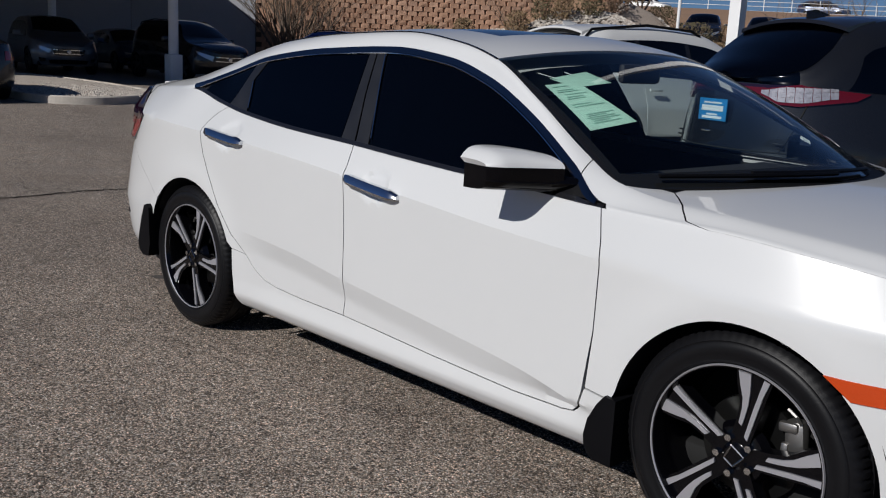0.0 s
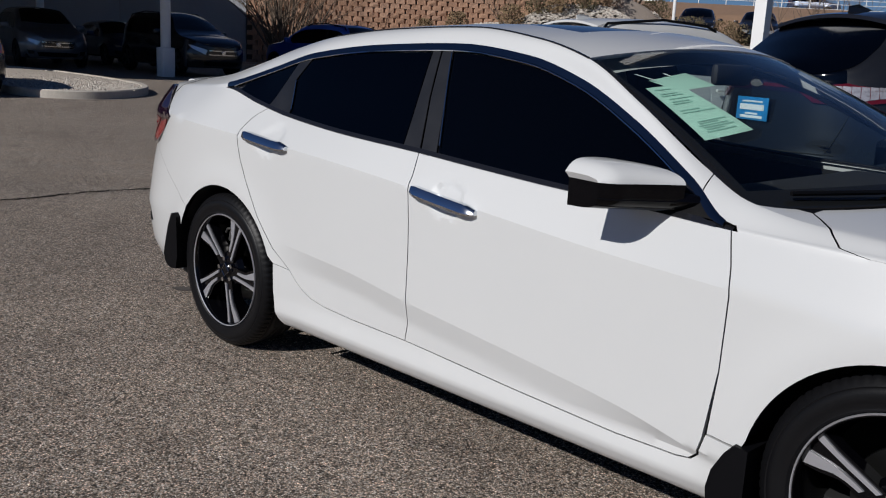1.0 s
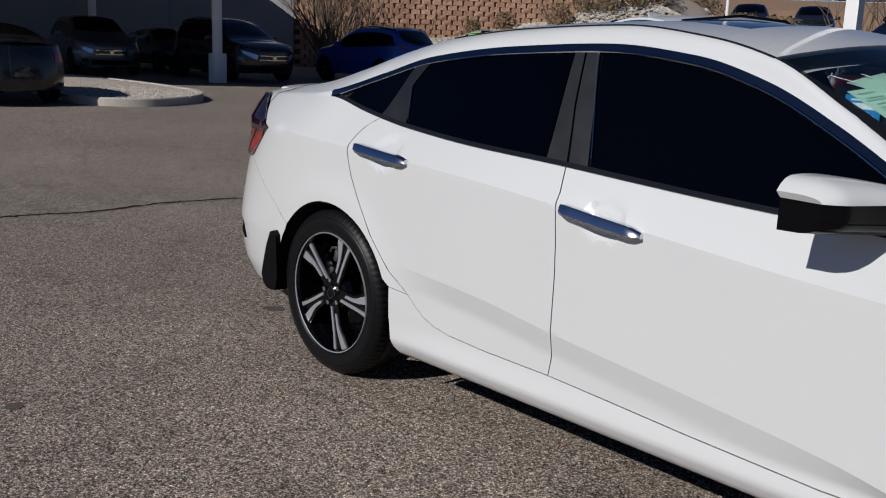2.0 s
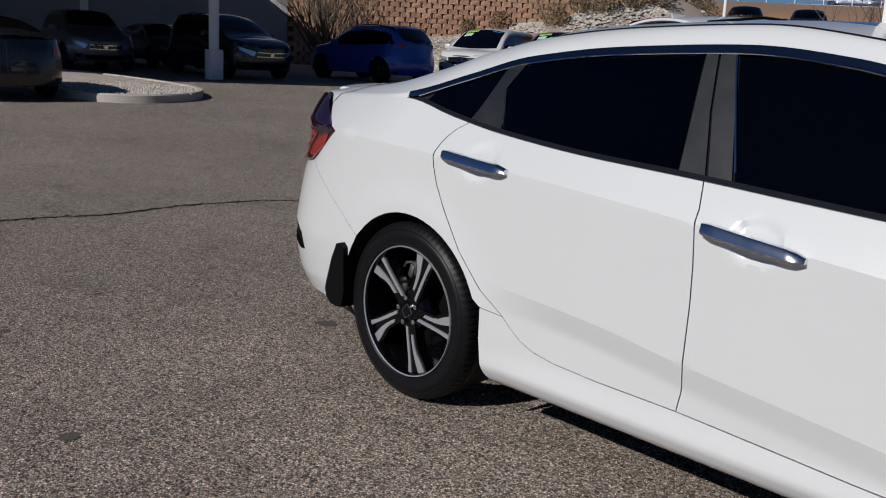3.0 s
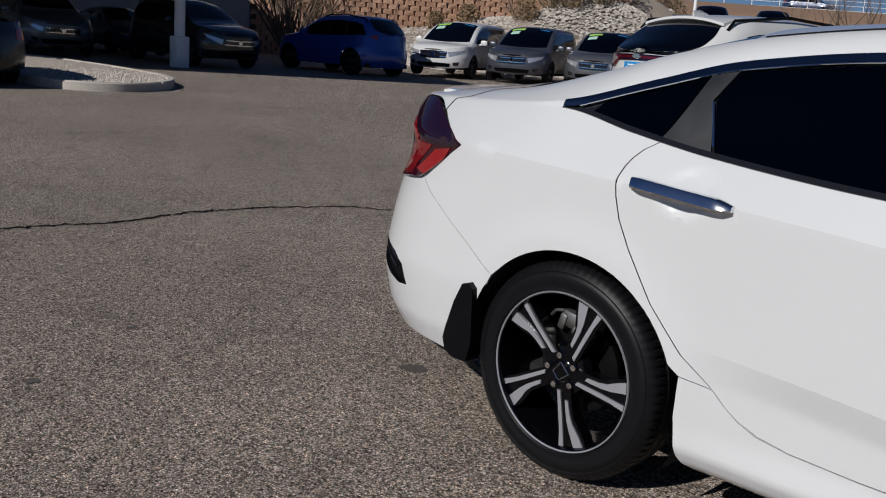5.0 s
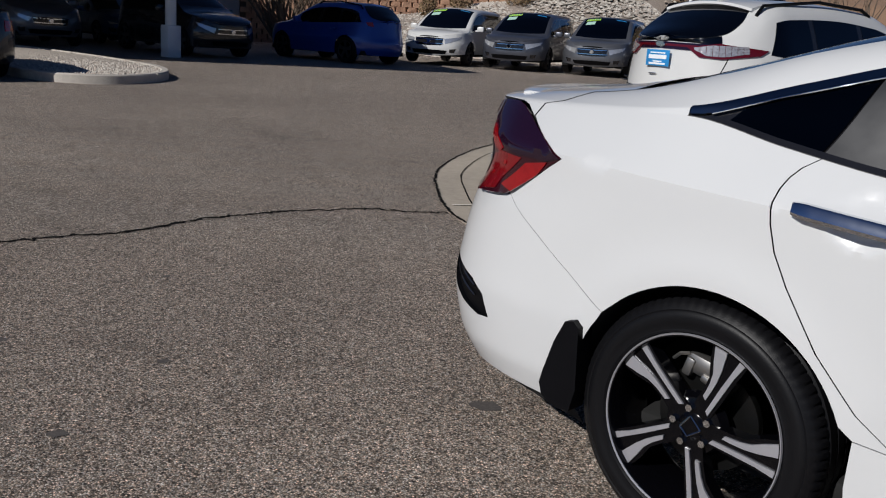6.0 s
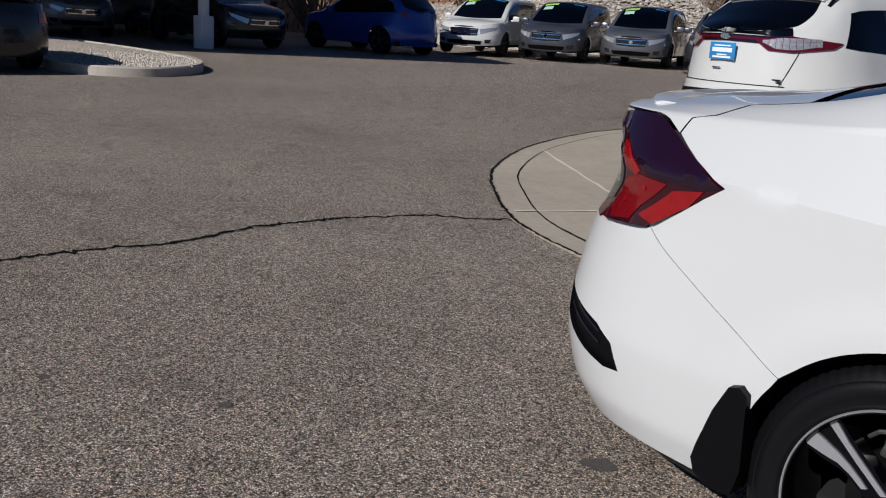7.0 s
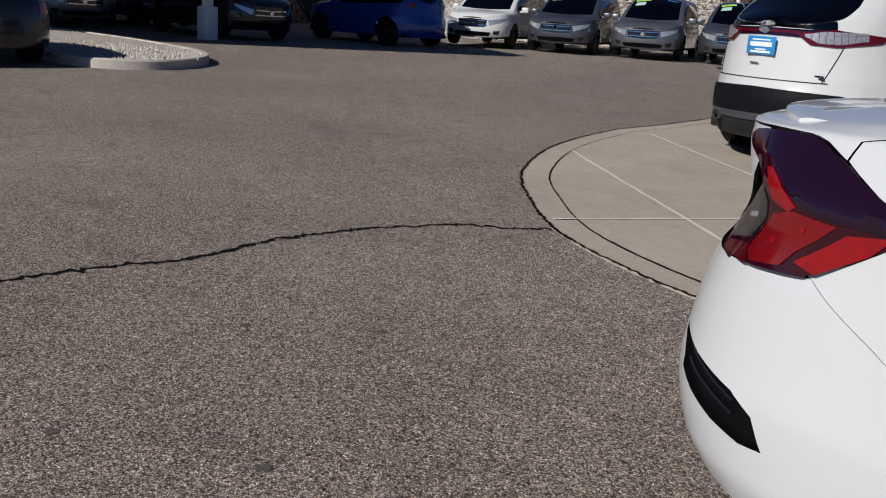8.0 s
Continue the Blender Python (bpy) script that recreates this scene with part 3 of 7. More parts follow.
ARCH_R = circle_pts(0.015, 0.318, 0.364, 180 + 12, -2, 40)      # rear arch, from behind over the top to the front
ARCH_F = circle_pts(2.70, 0.318, 0.352, 180 + 2, -14, 40)
DOOR_REAR_EDGE = [(0.190, None), (0.160, 0.984), (0.144, 0.962), (0.136, 0.938), (0.135, 0.91), (0.141, 0.86), (0.158, 0.80), (0.195, 0.73), (0.282, 0.60), (0.382, 0.49), (0.476, 0.420), (0.512, 0.385), (0.548, 0.358), (0.60, 0.336), (0.68, 0.321), (0.84, 0.313), (1.118, 0.310)]
DOOR_MID_EDGE = [(1.110, None), (1.131, 0.87), (1.137, 0.81), (1.142, 0.72), (1.143, 0.62), (1.136, 0.44), (1.129, 0.37), (1.118, 0.310)]
DOOR_FRONT_EDGE = [(2.245, None), (2.262, 0.80), (2.270, 0.73), (2.265, 0.54), (2.24, 0.36), (2.225, 0.31), (2.20, 0.288), (2.16, 0.28)]
DOOR_FRONT_FOOT = [(1.118, 0.310), (1.60, 0.288), (1.97, 0.276), (2.16, 0.28)]


def with_belt(pts, sk=SK):
    return [(x, sk.zb(x) if z is None else z) for x, z in pts]


def moved(pts, dx, dz=0.0):
    return [(x + dx, z + dz) for x, z in pts]


def both_sides(name, bm, material, parent, label=""):
    other = mirrored(bm)
    return part(name, bm, material, parent, label), part(name, other, material, parent, label)


GAP = 0.0019
BUMPER_CUT = [(-0.665, 0.789), (-0.52, 0.705), (-0.40, 0.635), (-0.266, 0.5555)]
TAIL_LAMP = [(-0.462, 0.920), (-0.57, 0.963), (-0.665, 1.008), (-0.725, 1.034), (-0.760, 1.042), (-0.84, 1.040), (-0.90, 1.036)]
LAMP_FOOT = [(-0.90, 0.766), (-0.80, 0.775), (-0.68, 0.790), (-0.595, 0.835), (-0.512, 0.890)]


def sedan_panels():
    lo = SK.low_pts
    haunch = lo([(x, crease_z(x)) for x in (-0.30 + 0.016 * k for k in range(175))])
    scallop = [(x, scallop_z(x)) for x in (0.45 + 0.016 * k for k in range(110))]
    # rear door
    bm = bmesh.new()
    loop = moved(with_belt(DOOR_REAR_EDGE), GAP, 0.0)
    loop = [(x, z + (GAP if z < 0.36 else 0)) for x, z in loop[:-1]]
    edge = [(x - GAP, z + (GAP if z < 0.33 else 0)) for x, z in with_belt(DOOR_MID_EDGE)][::-1]
    patch(bm, lo(loop + edge + SK.belt(1.11 - GAP, 0.190 + GAP)[1:-1]), SK.lower, 0.017, lines=[haunch, scallop])
    rear_doors = both_sides("rear_door", bm, WHITE_PAINT, sedan)
    # front door
    bm = bmesh.new()
    loop = [(x + GAP, z + (GAP if z < 0.33 else 0)) for x, z in with_belt(DOOR_MID_EDGE)]
    foot = [(x, z + GAP) for x, z in DOOR_FRONT_FOOT[1:]]
    edge = [(x - GAP, z) for x, z in with_belt(DOOR_FRONT_EDGE)][::-1][1:]
    patch(bm, lo(loop + foot + edge + SK.belt(2.245 - GAP, 1.11 + GAP)[1:-1]), SK.lower, 0.017, lines=[haunch, scallop])
    front_doors = both_sides("front_door", bm, WHITE_PAINT, sedan)
    # sill
    bm = bmesh.new()
    foot = [(x - GAP, z - 0.001) for x, z in [(0.512, 0.385), (0.548, 0.358), (0.60, 0.334)]] + [(0.68, 0.321 - GAP), (0.84, 0.313 - GAP), (1.118, 0.310 - GAP), (1.60, 0.288 - GAP), (1.97, 0.276 - GAP), (2.16, 0.28 - GAP), (2.205, 0.286), (2.23, 0.308), (2.244, 0.355), (2.249, 0.371)]
    loop = [(0.384, 0.430), (0.473, 0.4195)] + foot + [(2.345, 0.365), (2.352, 0.30), (2.345, 0.22), (2.33, 0.165), (0.42, 0.165), (0.393, 0.21), (0.380, 0.32)]
    patch(bm, lo(loop), SK.lower, 0.017)
    both_sides("sill", bm, WHITE_PAINT, sedan)
    # quarter, C pillar, roof rail and A pillar in one skin
    bm = bmesh.new()
    arch = [p for p in ARCH_R if p[1] > 0.43 and p[0] > -0.255]
    edge = [(x - GAP, z) for x, z in with_belt(DOOR_REAR_EDGE) if z > 0.43]
    up_lamp = [(-0.655, SK.zb(-0.655)), (-0.662, 1.0105)] + [(x + 0.001, z + 0.001) for x, z in TAIL_LAMP[1::-1]] + [(-0.4605, 0.9195)] + [(x + 0.0012, z - 0.001) for x, z in [(-0.512, 0.890), (-0.595, 0.835), (-0.68, 0.792)]]
    belt = SK.belt(-0.655, -0.165, 0.008)[:-1] + SK.belt(-0.165, 0.190 - GAP, 0.008)
    loop = up_lamp + [(x + 0.0006, z + 0.0003) for x, z in BUMPER_CUT] + arch[0:] + [(0.384, 0.433), (0.4715, 0.4225)] + edge[::-1] + belt[::-1][1:-1]
    patch(bm, lo(loop), SK.lower, 0.022, flange=0.0, lines=[haunch])
    lid = [(-0.545, 0.6), (-0.56, 0.5), (-0.585, 0.36), (-0.615, 0.2), (-0.64, 0.08), (-0.655, 0.0)]
    loop = [(x, 0.0) for x, _ in SK.belt(-0.655, -0.165, 0.008)] + [(-0.165, 0.3)] + [(-0.165 + 0.05 * k, 0.3) for k in range(1, 46)] + [(2.130, 0.3), (2.128, 0.45), (2.125, 0.6)] + [(2.125 - 0.05 * k, 0.6) for k in range(1, 54)] + lid[:-1]
    patch(bm, loop, SK.up, 0.022, flange=0.0)
    bmesh.ops.remove_doubles(bm, verts=bm.verts[:], dist=0.0005)
    bmesh.ops.recalc_face_normals(bm, faces=bm.faces[:])
    quarters = both_sides("quarter_panel", bm, WHITE_PAINT, sedan)
    # front wing
    bm = bmesh.new()
    arch = [p for p in ARCH_F if p[1] > 0.25]
    edge = [(x + GAP, z) for x, z in with_belt(DOOR_FRONT_EDGE) if z > 0.38]
    a0 = [p for p in arch if p[1] > 0.375]
    cut = [(3.03, 0.56), (3.06, 0.66), (3.12, 0.70), (3.10, 0.79)]
    loop = edge + [(2.252, 0.3765), (2.345, 0.371)] + [p for p in a0 if not (p[0] > 2.9 and p[1] < 0.57)] + cut + [(3.10, SK.zb(3.10))]
    patch(bm, lo(loop + SK.belt(3.10, 2.56, 0.008)[1:-1] + SK.belt(2.56, 2.262, 0.008)), SK.lower, 0.022, flange=0.0)
    loop = [(x, 0.0) for x, _ in SK.belt(2.262, 2.560, 0.008)] + [(2.535, 0.06), (2.505, 0.2), (2.48, 0.36), (2.455, 0.5), (2.44, 0.6), (2.128, 0.6), (2.1315, 0.45), (2.1335, 0.301), (2.25, 0.301)]
    patch(bm, loop, SK.up, 0.022, flange=0.0)
    patch(bm, [(2.26, -0.6), (2.44, -0.6), (2.40, -0.565), (2.36, -0.535), (2.325, -0.54), (2.29, -0.575)], bonnet_skin, 0.022, flange=0.0)
    bmesh.ops.remove_doubles(bm, verts=bm.verts[:], dist=0.0005)
    bmesh.ops.recalc_face_normals(bm, faces=bm.faces[:])
    both_sides("front_wing", bm, WHITE_PAINT, sedan)
    # rear bumper with its two dark pockets
    bm = bmesh.new()
    sx, sy = SK.s_of_x, SK.s_of_y
    pocket = [(sy(-0.60, 0.57), 0.562), (sy(-0.66, 0.54), 0.548), (sx(-0.93, 0.53), 0.535), (sx(-0.80, 0.50), 0.510), (sx(-0.735, 0.47), 0.478), (sx(-0.70, 0.41), 0.414), (sx(-0.76, 0.40), 0.405), (sx(-0.85, 0.41), 0.418), (sx(-0.93, 0.44), 0.442), (sx(-0.99, 0.46), 0.472), (sy(-0.66, 0.50), 0.500), (sy(-0.635, 0.52), 0.528), (sy(-0.605, 0.545), 0.545)]
    low_lamp = [(sx(-0.69, 0.78), 0.785), (sx(-0.80, 0.77), 0.769), (sx(-0.90, 0.76), 0.760), (sy(-0.60, 0.76), 0.757), (sy(-0.52, 0.76), 0.762), (sy(-0.45, 0.78), 0.80)]
    arch = [p for p in ARCH_R if p[0] < -0.272 and 0.26 < p[1] < 0.55]
    loop = lo([(x - 0.0002, z - 0.0006) for x, z in BUMPER_CUT[::-1]]) + low_lamp + [(S_REAR, 0.80), (S_REAR, 0.235), (sx(-0.95, 0.24), 0.24), (sx(-0.7, 0.25), 0.25), (sx(-0.36, 0.25), 0.25)] + lo(arch)
    patch(bm, loop, SK.lower, 0.022, holes=[pocket], flange=0.0)
    m2 = mirrored(bm)
    bm = joined(bm, m2)
    bmesh.ops.remove_doubles(bm, verts=bm.verts[:], dist=0.002)
    part("rear_bumper", bm, WHITE_PAINT, sedan)
    bm = bmesh.new()
    patch(bm, [(s, z) for s, z in pocket], SK.lower, 0.02, offset=-0.014, flange=0.0)
    for a, b in zip(dense(pocket, 0.02), dense(pocket, 0.02)[1:] + dense(pocket, 0.02)[:1]):
        pa, pb = SK.lower(*a), SK.lower(*b)
        c = Vector((-0.5, 0, 0.45))
        ia, ib = pa + (c - pa).normalized() * 0.02, pb + (c - pb).normalized() * 0.02
        bm.faces.new([bm.verts.new(v) for v in (pa, pb, ib, ia)])
    pk = both_sides("bumper_pocket", bm, BLACK_PLASTIC, sedan, "black plastic bumper insert")
    for za, zb_ in ((0.530, 0.485), (0.500, 0.455)):
        bm = bmesh.new()
        a, b = SK.s_of_y(-0.67, za), sx(-0.80, zb_)
        tube(bm, [SK.lower(a + (b - a) * k / 8, za + (zb_ - za) * k / 8) + Vector((0.008, 0.006, 0)) for k in range(9)], 0.004, 5)
        o = mirrored(bm)
        part("insert_rib", bm, BLACK_TRIM, pk[0])
        part("insert_rib", o, BLACK_TRIM, pk[1])
    # front bumper
    bm = bmesh.new()
    arch = [p for p in ARCH_F if p[0] > 2.9 and p[1] < 0.57]
    loop = lo([(3.035, 0.56), (3.065, 0.655), (3.13, 0.69)]) + [(S_FRONT, 0.66), (S_FRONT, 0.17)] + lo([(3.0, 0.17)]) + lo(arch[::-1])
    patch(bm, loop, SK.lower, 0.04, flange=0.0)
    bm = joined(bm, mirrored(bm))
    part("front_bumper", bm, WHITE_PAINT, sedan)
    bm = bmesh.new()
    loop = lo([(3.12, 0.70), (3.10, 0.79)]) + [(SK.s_of_y(-0.45, 0.66, False), 0.70), (SK.s_of_y(-0.45, 0.62, False), 0.64)]
    patch(bm, loop, SK.lower, 0.03, offset=0.002)
    both_sides("headlight", bm, LAMP_CLEAR, sedan, "clear headlight")
    bm = bmesh.new()
    loop = [(SK.s_of_y(-0.44, 0.62, False), 0.71), (SK.s_of_y(-0.44, 0.62, False), 0.5), (S_FRONT, 0.48), (S_FRONT, 0.71)]
    patch(bm, loop, SK.lower, 0.04, offset=0.004)
    bm = joined(bm, mirrored(bm))
    part("grille", bm, BLACK_TRIM, sedan)
    # amber side reflector
    bm = bmesh.new()
    patch(bm, lo([(2.905, 0.603), (2.97, 0.556), (3.12, 0.560), (3.20, 0.575), (3.12, 0.603), (3.0, 0.603)]), SK.lower, 0.02, offset=0.004)
    both_sides("side_reflector", bm, AMBER, sedan, "amber side reflector")
    return rear_doors, front_doors, quarters


rear_doors, front_doors, quarters = sedan_panels()


def sedan_top():
    tp = SK.tp
    bm = bmesh.new()
    shield_top = [(1.63 + 0.085 * (1 - p * p), 0.6 * p) for p in (k / 10 for k in range(-10, 11))]
    rear_top = [(0.26 + 0.05 * p * p, 0.6 * p) for p in (k / 10 for k in range(-10, 11))]
    sun_hole = [(0.80, -0.40), (1.42, -0.42), (1.46, -0.2), (1.46, 0.2), (1.42, 0.42), (0.80, 0.40)]
    patch(bm, [(x - 0.004, p) for x, p in shield_top] + [(x + 0.004, p) for x, p in rear_top[::-1]], tp, 0.035, holes=[sun_hole])
    part("roof", bm, WHITE_PAINT, sedan)
    bm = bmesh.new()
    tube(bm, [SK.top(x, -1.0) + Vector((0, 0.001, 0.0005)) for x in (0.34 + 0.043 * k for k in range(31))], 0.0042, 6)
    both_sides("roof_ditch", bm, BLACK_TRIM, sedan, "black roof ditch moulding")
    bm = bmesh.new()
    patch(bm, [(x + (0.004 if x < 1 else -0.004), p * 0.985) for x, p in sun_hole], tp, 0.04, offset=-0.003)
    part("sunroof", bm, BLACK_TRIM, sedan, "dark glass sunroof")
    bm = bmesh.new()
    patch(bm, [(0.0, -0.59), (1.0, -0.59), (1.0, 0.59), (0.0, 0.59)], screen_skin, 0.05, offset=-0.003, flange=0)
    shield = part("windscreen", bm, CLEAR, sedan, "windscreen")
    shield.visible_shadow = False
    bm = bmesh.new()
    for sgn in (-1, 1):
        patch(bm, [(0.0, sgn * 0.6), (0.0, sgn * 0.572), (1.0, sgn * 0.572), (1.0, sgn * 0.6)], screen_skin, 0.03, offset=-0.006, flange=0)
    patch(bm, [(0.90, -0.59), (1.0, -0.59), (1.0, 0.59), (0.90, 0.59)], screen_skin, 0.04, offset=-0.007, flange=0)
    part("windscreen_border", bm, BLACK_TRIM, shield)
    ps = [k / 12 for k in range(-12, 13)]
    cowl = [(2.555 - 0.275 * p * p, 0.6 * p) for p in ps]
    bm = bmesh.new()
    patch(bm, [(x - 0.075, p * 0.99) for x, p in cowl] + [(x + 0.02, p * 0.99) for x, p in cowl[::-1]], bonnet_skin, 0.04, offset=-0.010)
    part("cowl", bm, BLACK_PLASTIC, sedan)
    for ends in ((0.36, -0.50), (-0.02, -0.86)):
        bm = bmesh.new()
        tube(bm, [screen_skin(0.985 - 0.03 * k / 6, 0.6 * (ends[0] + (ends[1] - ends[0]) * k / 6)) + Vector((0.006, 0, 0.014)) for k in range(7)], 0.007, 6)
        part("wiper", bm, BLACK_PLASTIC, sedan)
    bm = bmesh.new()
    nose_edge = [(3.56 - 0.40 * p * p, 0.6 * p) for p in (k / 10 for k in range(-10, 11))]
    side = [3.16 - 0.0275 * k for k in range(27)]
    seam = [(2.4455, 0.6), (2.405, 0.565), (2.365, 0.535)]
    patch(bm, [(x + 0.002, p) for x, p in cowl if abs(p) < 0.51] + seam[::-1] + [(x, 0.6) for x in side[::-1]] + [(x, p) for x, p in nose_edge[::-1]][1:-1] + [(x, -0.6) for x in side] + [(x, -p) for x, p in seam], bonnet_skin, 0.03, flange=0)
    skirt = bmesh.new()
    patch(skirt, [(2.4455, 0.6), (2.460, 0.5), (2.485, 0.36), (2.510, 0.2), (2.540, 0.06), (2.566, 0.003), (3.10, 0.003), (3.16, 0.02)] + [(x, 0.6) for x in side], SK.up, 0.03, flange=0)
    bm = joined(bm, skirt, mirrored(skirt))
    bmesh.ops.remove_doubles(bm, verts=bm.verts[:], dist=0.0005)
    bmesh.ops.recalc_face_normals(bm, faces=bm.faces[:])
    puff(bm, 0.001)
    part("bonnet", bm, WHITE_PAINT, sedan)
    bm = bmesh.new()
    patch(bm, [(2.48, -0.02), (3.12, -0.02), (3.12, 0.06), (2.48, 0.06)], SK.up, 0.03, offset=-0.006, flange=0)
    both_sides("wing_flange", bm, WHITE_PAINT, sedan)
    bm = bmesh.new()
    patch(bm, [(-0.40, -0.57), (-0.40, 0.57)] + [(x - 0.004, p * 0.96) for x, p in rear_top[::-1]], tp, 0.05, offset=-0.004)
    part("rear_window", bm, TINTED, sedan, "dark rear window")
    # boot lid: deck and rear face
    bm = bmesh.new()
    side = [-1.02 + 0.03 * k for k in range(16)] + [-0.549]
    patch(bm, [(x, -0.6) for x in side] + [(-0.53, -0.606), (-0.41, -0.606), (-0.41, 0.606), (-0.53, 0.606)] + [(x, 0.6) for x in side[::-1]], tp, 0.03, flange=0.0)
    flank = bmesh.new()
    patch(flank, [(x, 0.6) for x in side] + [(-0.5635, 0.5), (-0.5885, 0.36), (-0.6185, 0.2), (-0.6435, 0.08), (-0.6585, 0.0), (-1.02, 0.0)], SK.up, 0.03, flange=0.0)
    patch(flank, SK.low_pts(SK.belt(-0.775, -0.6585, 0.01) + [(-0.666, 1.0105), (-0.724, 1.0358), (-0.752, 1.0425)]), SK.lower, 0.02, flange=0.0)
    bm = joined(bm, flank, mirrored(flank))
    bmesh.ops.remove_doubles(bm, verts=bm.verts[:], dist=0.0005)
    bmesh.ops.recalc_face_normals(bm, faces=bm.faces[:])
    puff(bm, 0.0015)
    part("boot_lid", bm, WHITE_PAINT, sedan)
    bm = bmesh.new()
    inner = [(S_REAR, 0.805), (S_REAR, 1.036), (SK.s_of_x(-0.95, 1.036), 1.036), (SK.s_of_x(-0.90, 1.036), 1.038), (SK.s_of_y(-0.62, 0.98), 0.98), (SK.s_of_y(-0.60, 0.92), 0.92), (SK.s_of_y(-0.55, 0.85), 0.85), (SK.s_of_y(-0.46, 0.803), 0.803)]
    patch(bm, inner, SK.lower, 0.035, flange=0.0)
    bm = joined(bm, mirrored(bm))
    part("boot_face", bm, WHITE_PAINT, sedan)
    # spoiler lip
    bm = bmesh.new()
    rows = []
    for k in range(-16, 17):
        y = 0.56 * k / 16
        f = abs(y) / 0.56
        bow = 0.19 * f ** 2.4
        base = Vector((-1.015 + bow, y, 1.050 - 0.008 * f ** 3))
        rows.append([bm.verts.new(base + Vector(o)) for o in ((0.17, 0, 0.022 - 0.012 * f ** 4), (0.09, 0, 0.022), (0.0, 0, 0.026), (-0.022, 0, 0.022), (-0.026, 0, 0.012), (-0.012, 0, -0.012), (0.05, 0, -0.016))])
    for a, b in zip(rows, rows[1:]):
        for i in range(6):
            bm.faces.new((a[i], a[i + 1], b[i + 1], b[i]))
    bm.faces.new(rows[0])
    bm.faces.new(rows[-1][::-1])
    bmesh.ops.recalc_face_normals(bm, faces=bm.faces[:])
    part("spoiler", bm, WHITE_PAINT, sedan)


sedan_top()


def window_sheet():
    """A printed sheet behind the windscreen, a folded one above it and two small slips."""
    def on(x, y):
        v, p = 0.5, 0.0
        for _ in range(20):
            p = y / (0.676 + (0.80 - 0.676) * v)
            x0 = 1.632 + 0.085 * (1 - p * p)
            v = (x - x0 - 0.017 * math.sin(math.pi * v)) / (2.505 - 0.265 * p * p - x0)
        return (v, 0.6 * p)

    def quad(pts, off, step=0.03):
        bm = bmesh.new()
        patch(bm, [on(*q) for q in pts], screen_skin, step, offset=off, flange=0.0)
        return bm
    a, b, c, d = (Vector(v) for v in ((1.817, -0.640), (1.853, -0.526), (2.094, -0.523), (2.050, -0.690)))
    sheet = part("window_sheet", quad([a, b, c, d], -0.010), PAPER, sedan, "pale green printed sheet behind the windscreen")

    def at(u, v):
        return (a * (1 - u) + b * u) * (1 - v) + (d * (1 - u) + c * u) * v
    rnd = random.Random(4)
    rows = [0.07, 0.16, 0.20, 0.27, 0.33, 0.37, 0.50, 0.545, 0.72, 0.755, 0.79, 0.825, 0.86, 0.895]
    for k, v in enumerate(rows):
        u0 = rnd.uniform(0.10, 0.22)
        u1 = rnd.uniform(0.55, 0.9)
        part("print_bar", quad([at(u0, v), at(u1, v), at(u1, v + 0.016), at(u0, v + 0.016)], -0.0085, 0.02), INK, sheet)
    part("folded_sheet", quad([(1.788, -0.585), (1.806, -0.420), (1.898, -0.400), (1.870, -0.550)], -0.016), PAPER, sedan)
    part("slip", quad([(1.747, -0.606), (1.753, -0.598), (1.806, -0.570), (1.800, -0.578)], -0.010, 0.02), TAG_WHITE, sedan)
    part("slip", quad([(1.785, -0.514), (1.790, -0.506), (1.811, -0.500), (1.806, -0.508)], -0.010, 0.02), TAG_WHITE, sedan)


window_sheet()


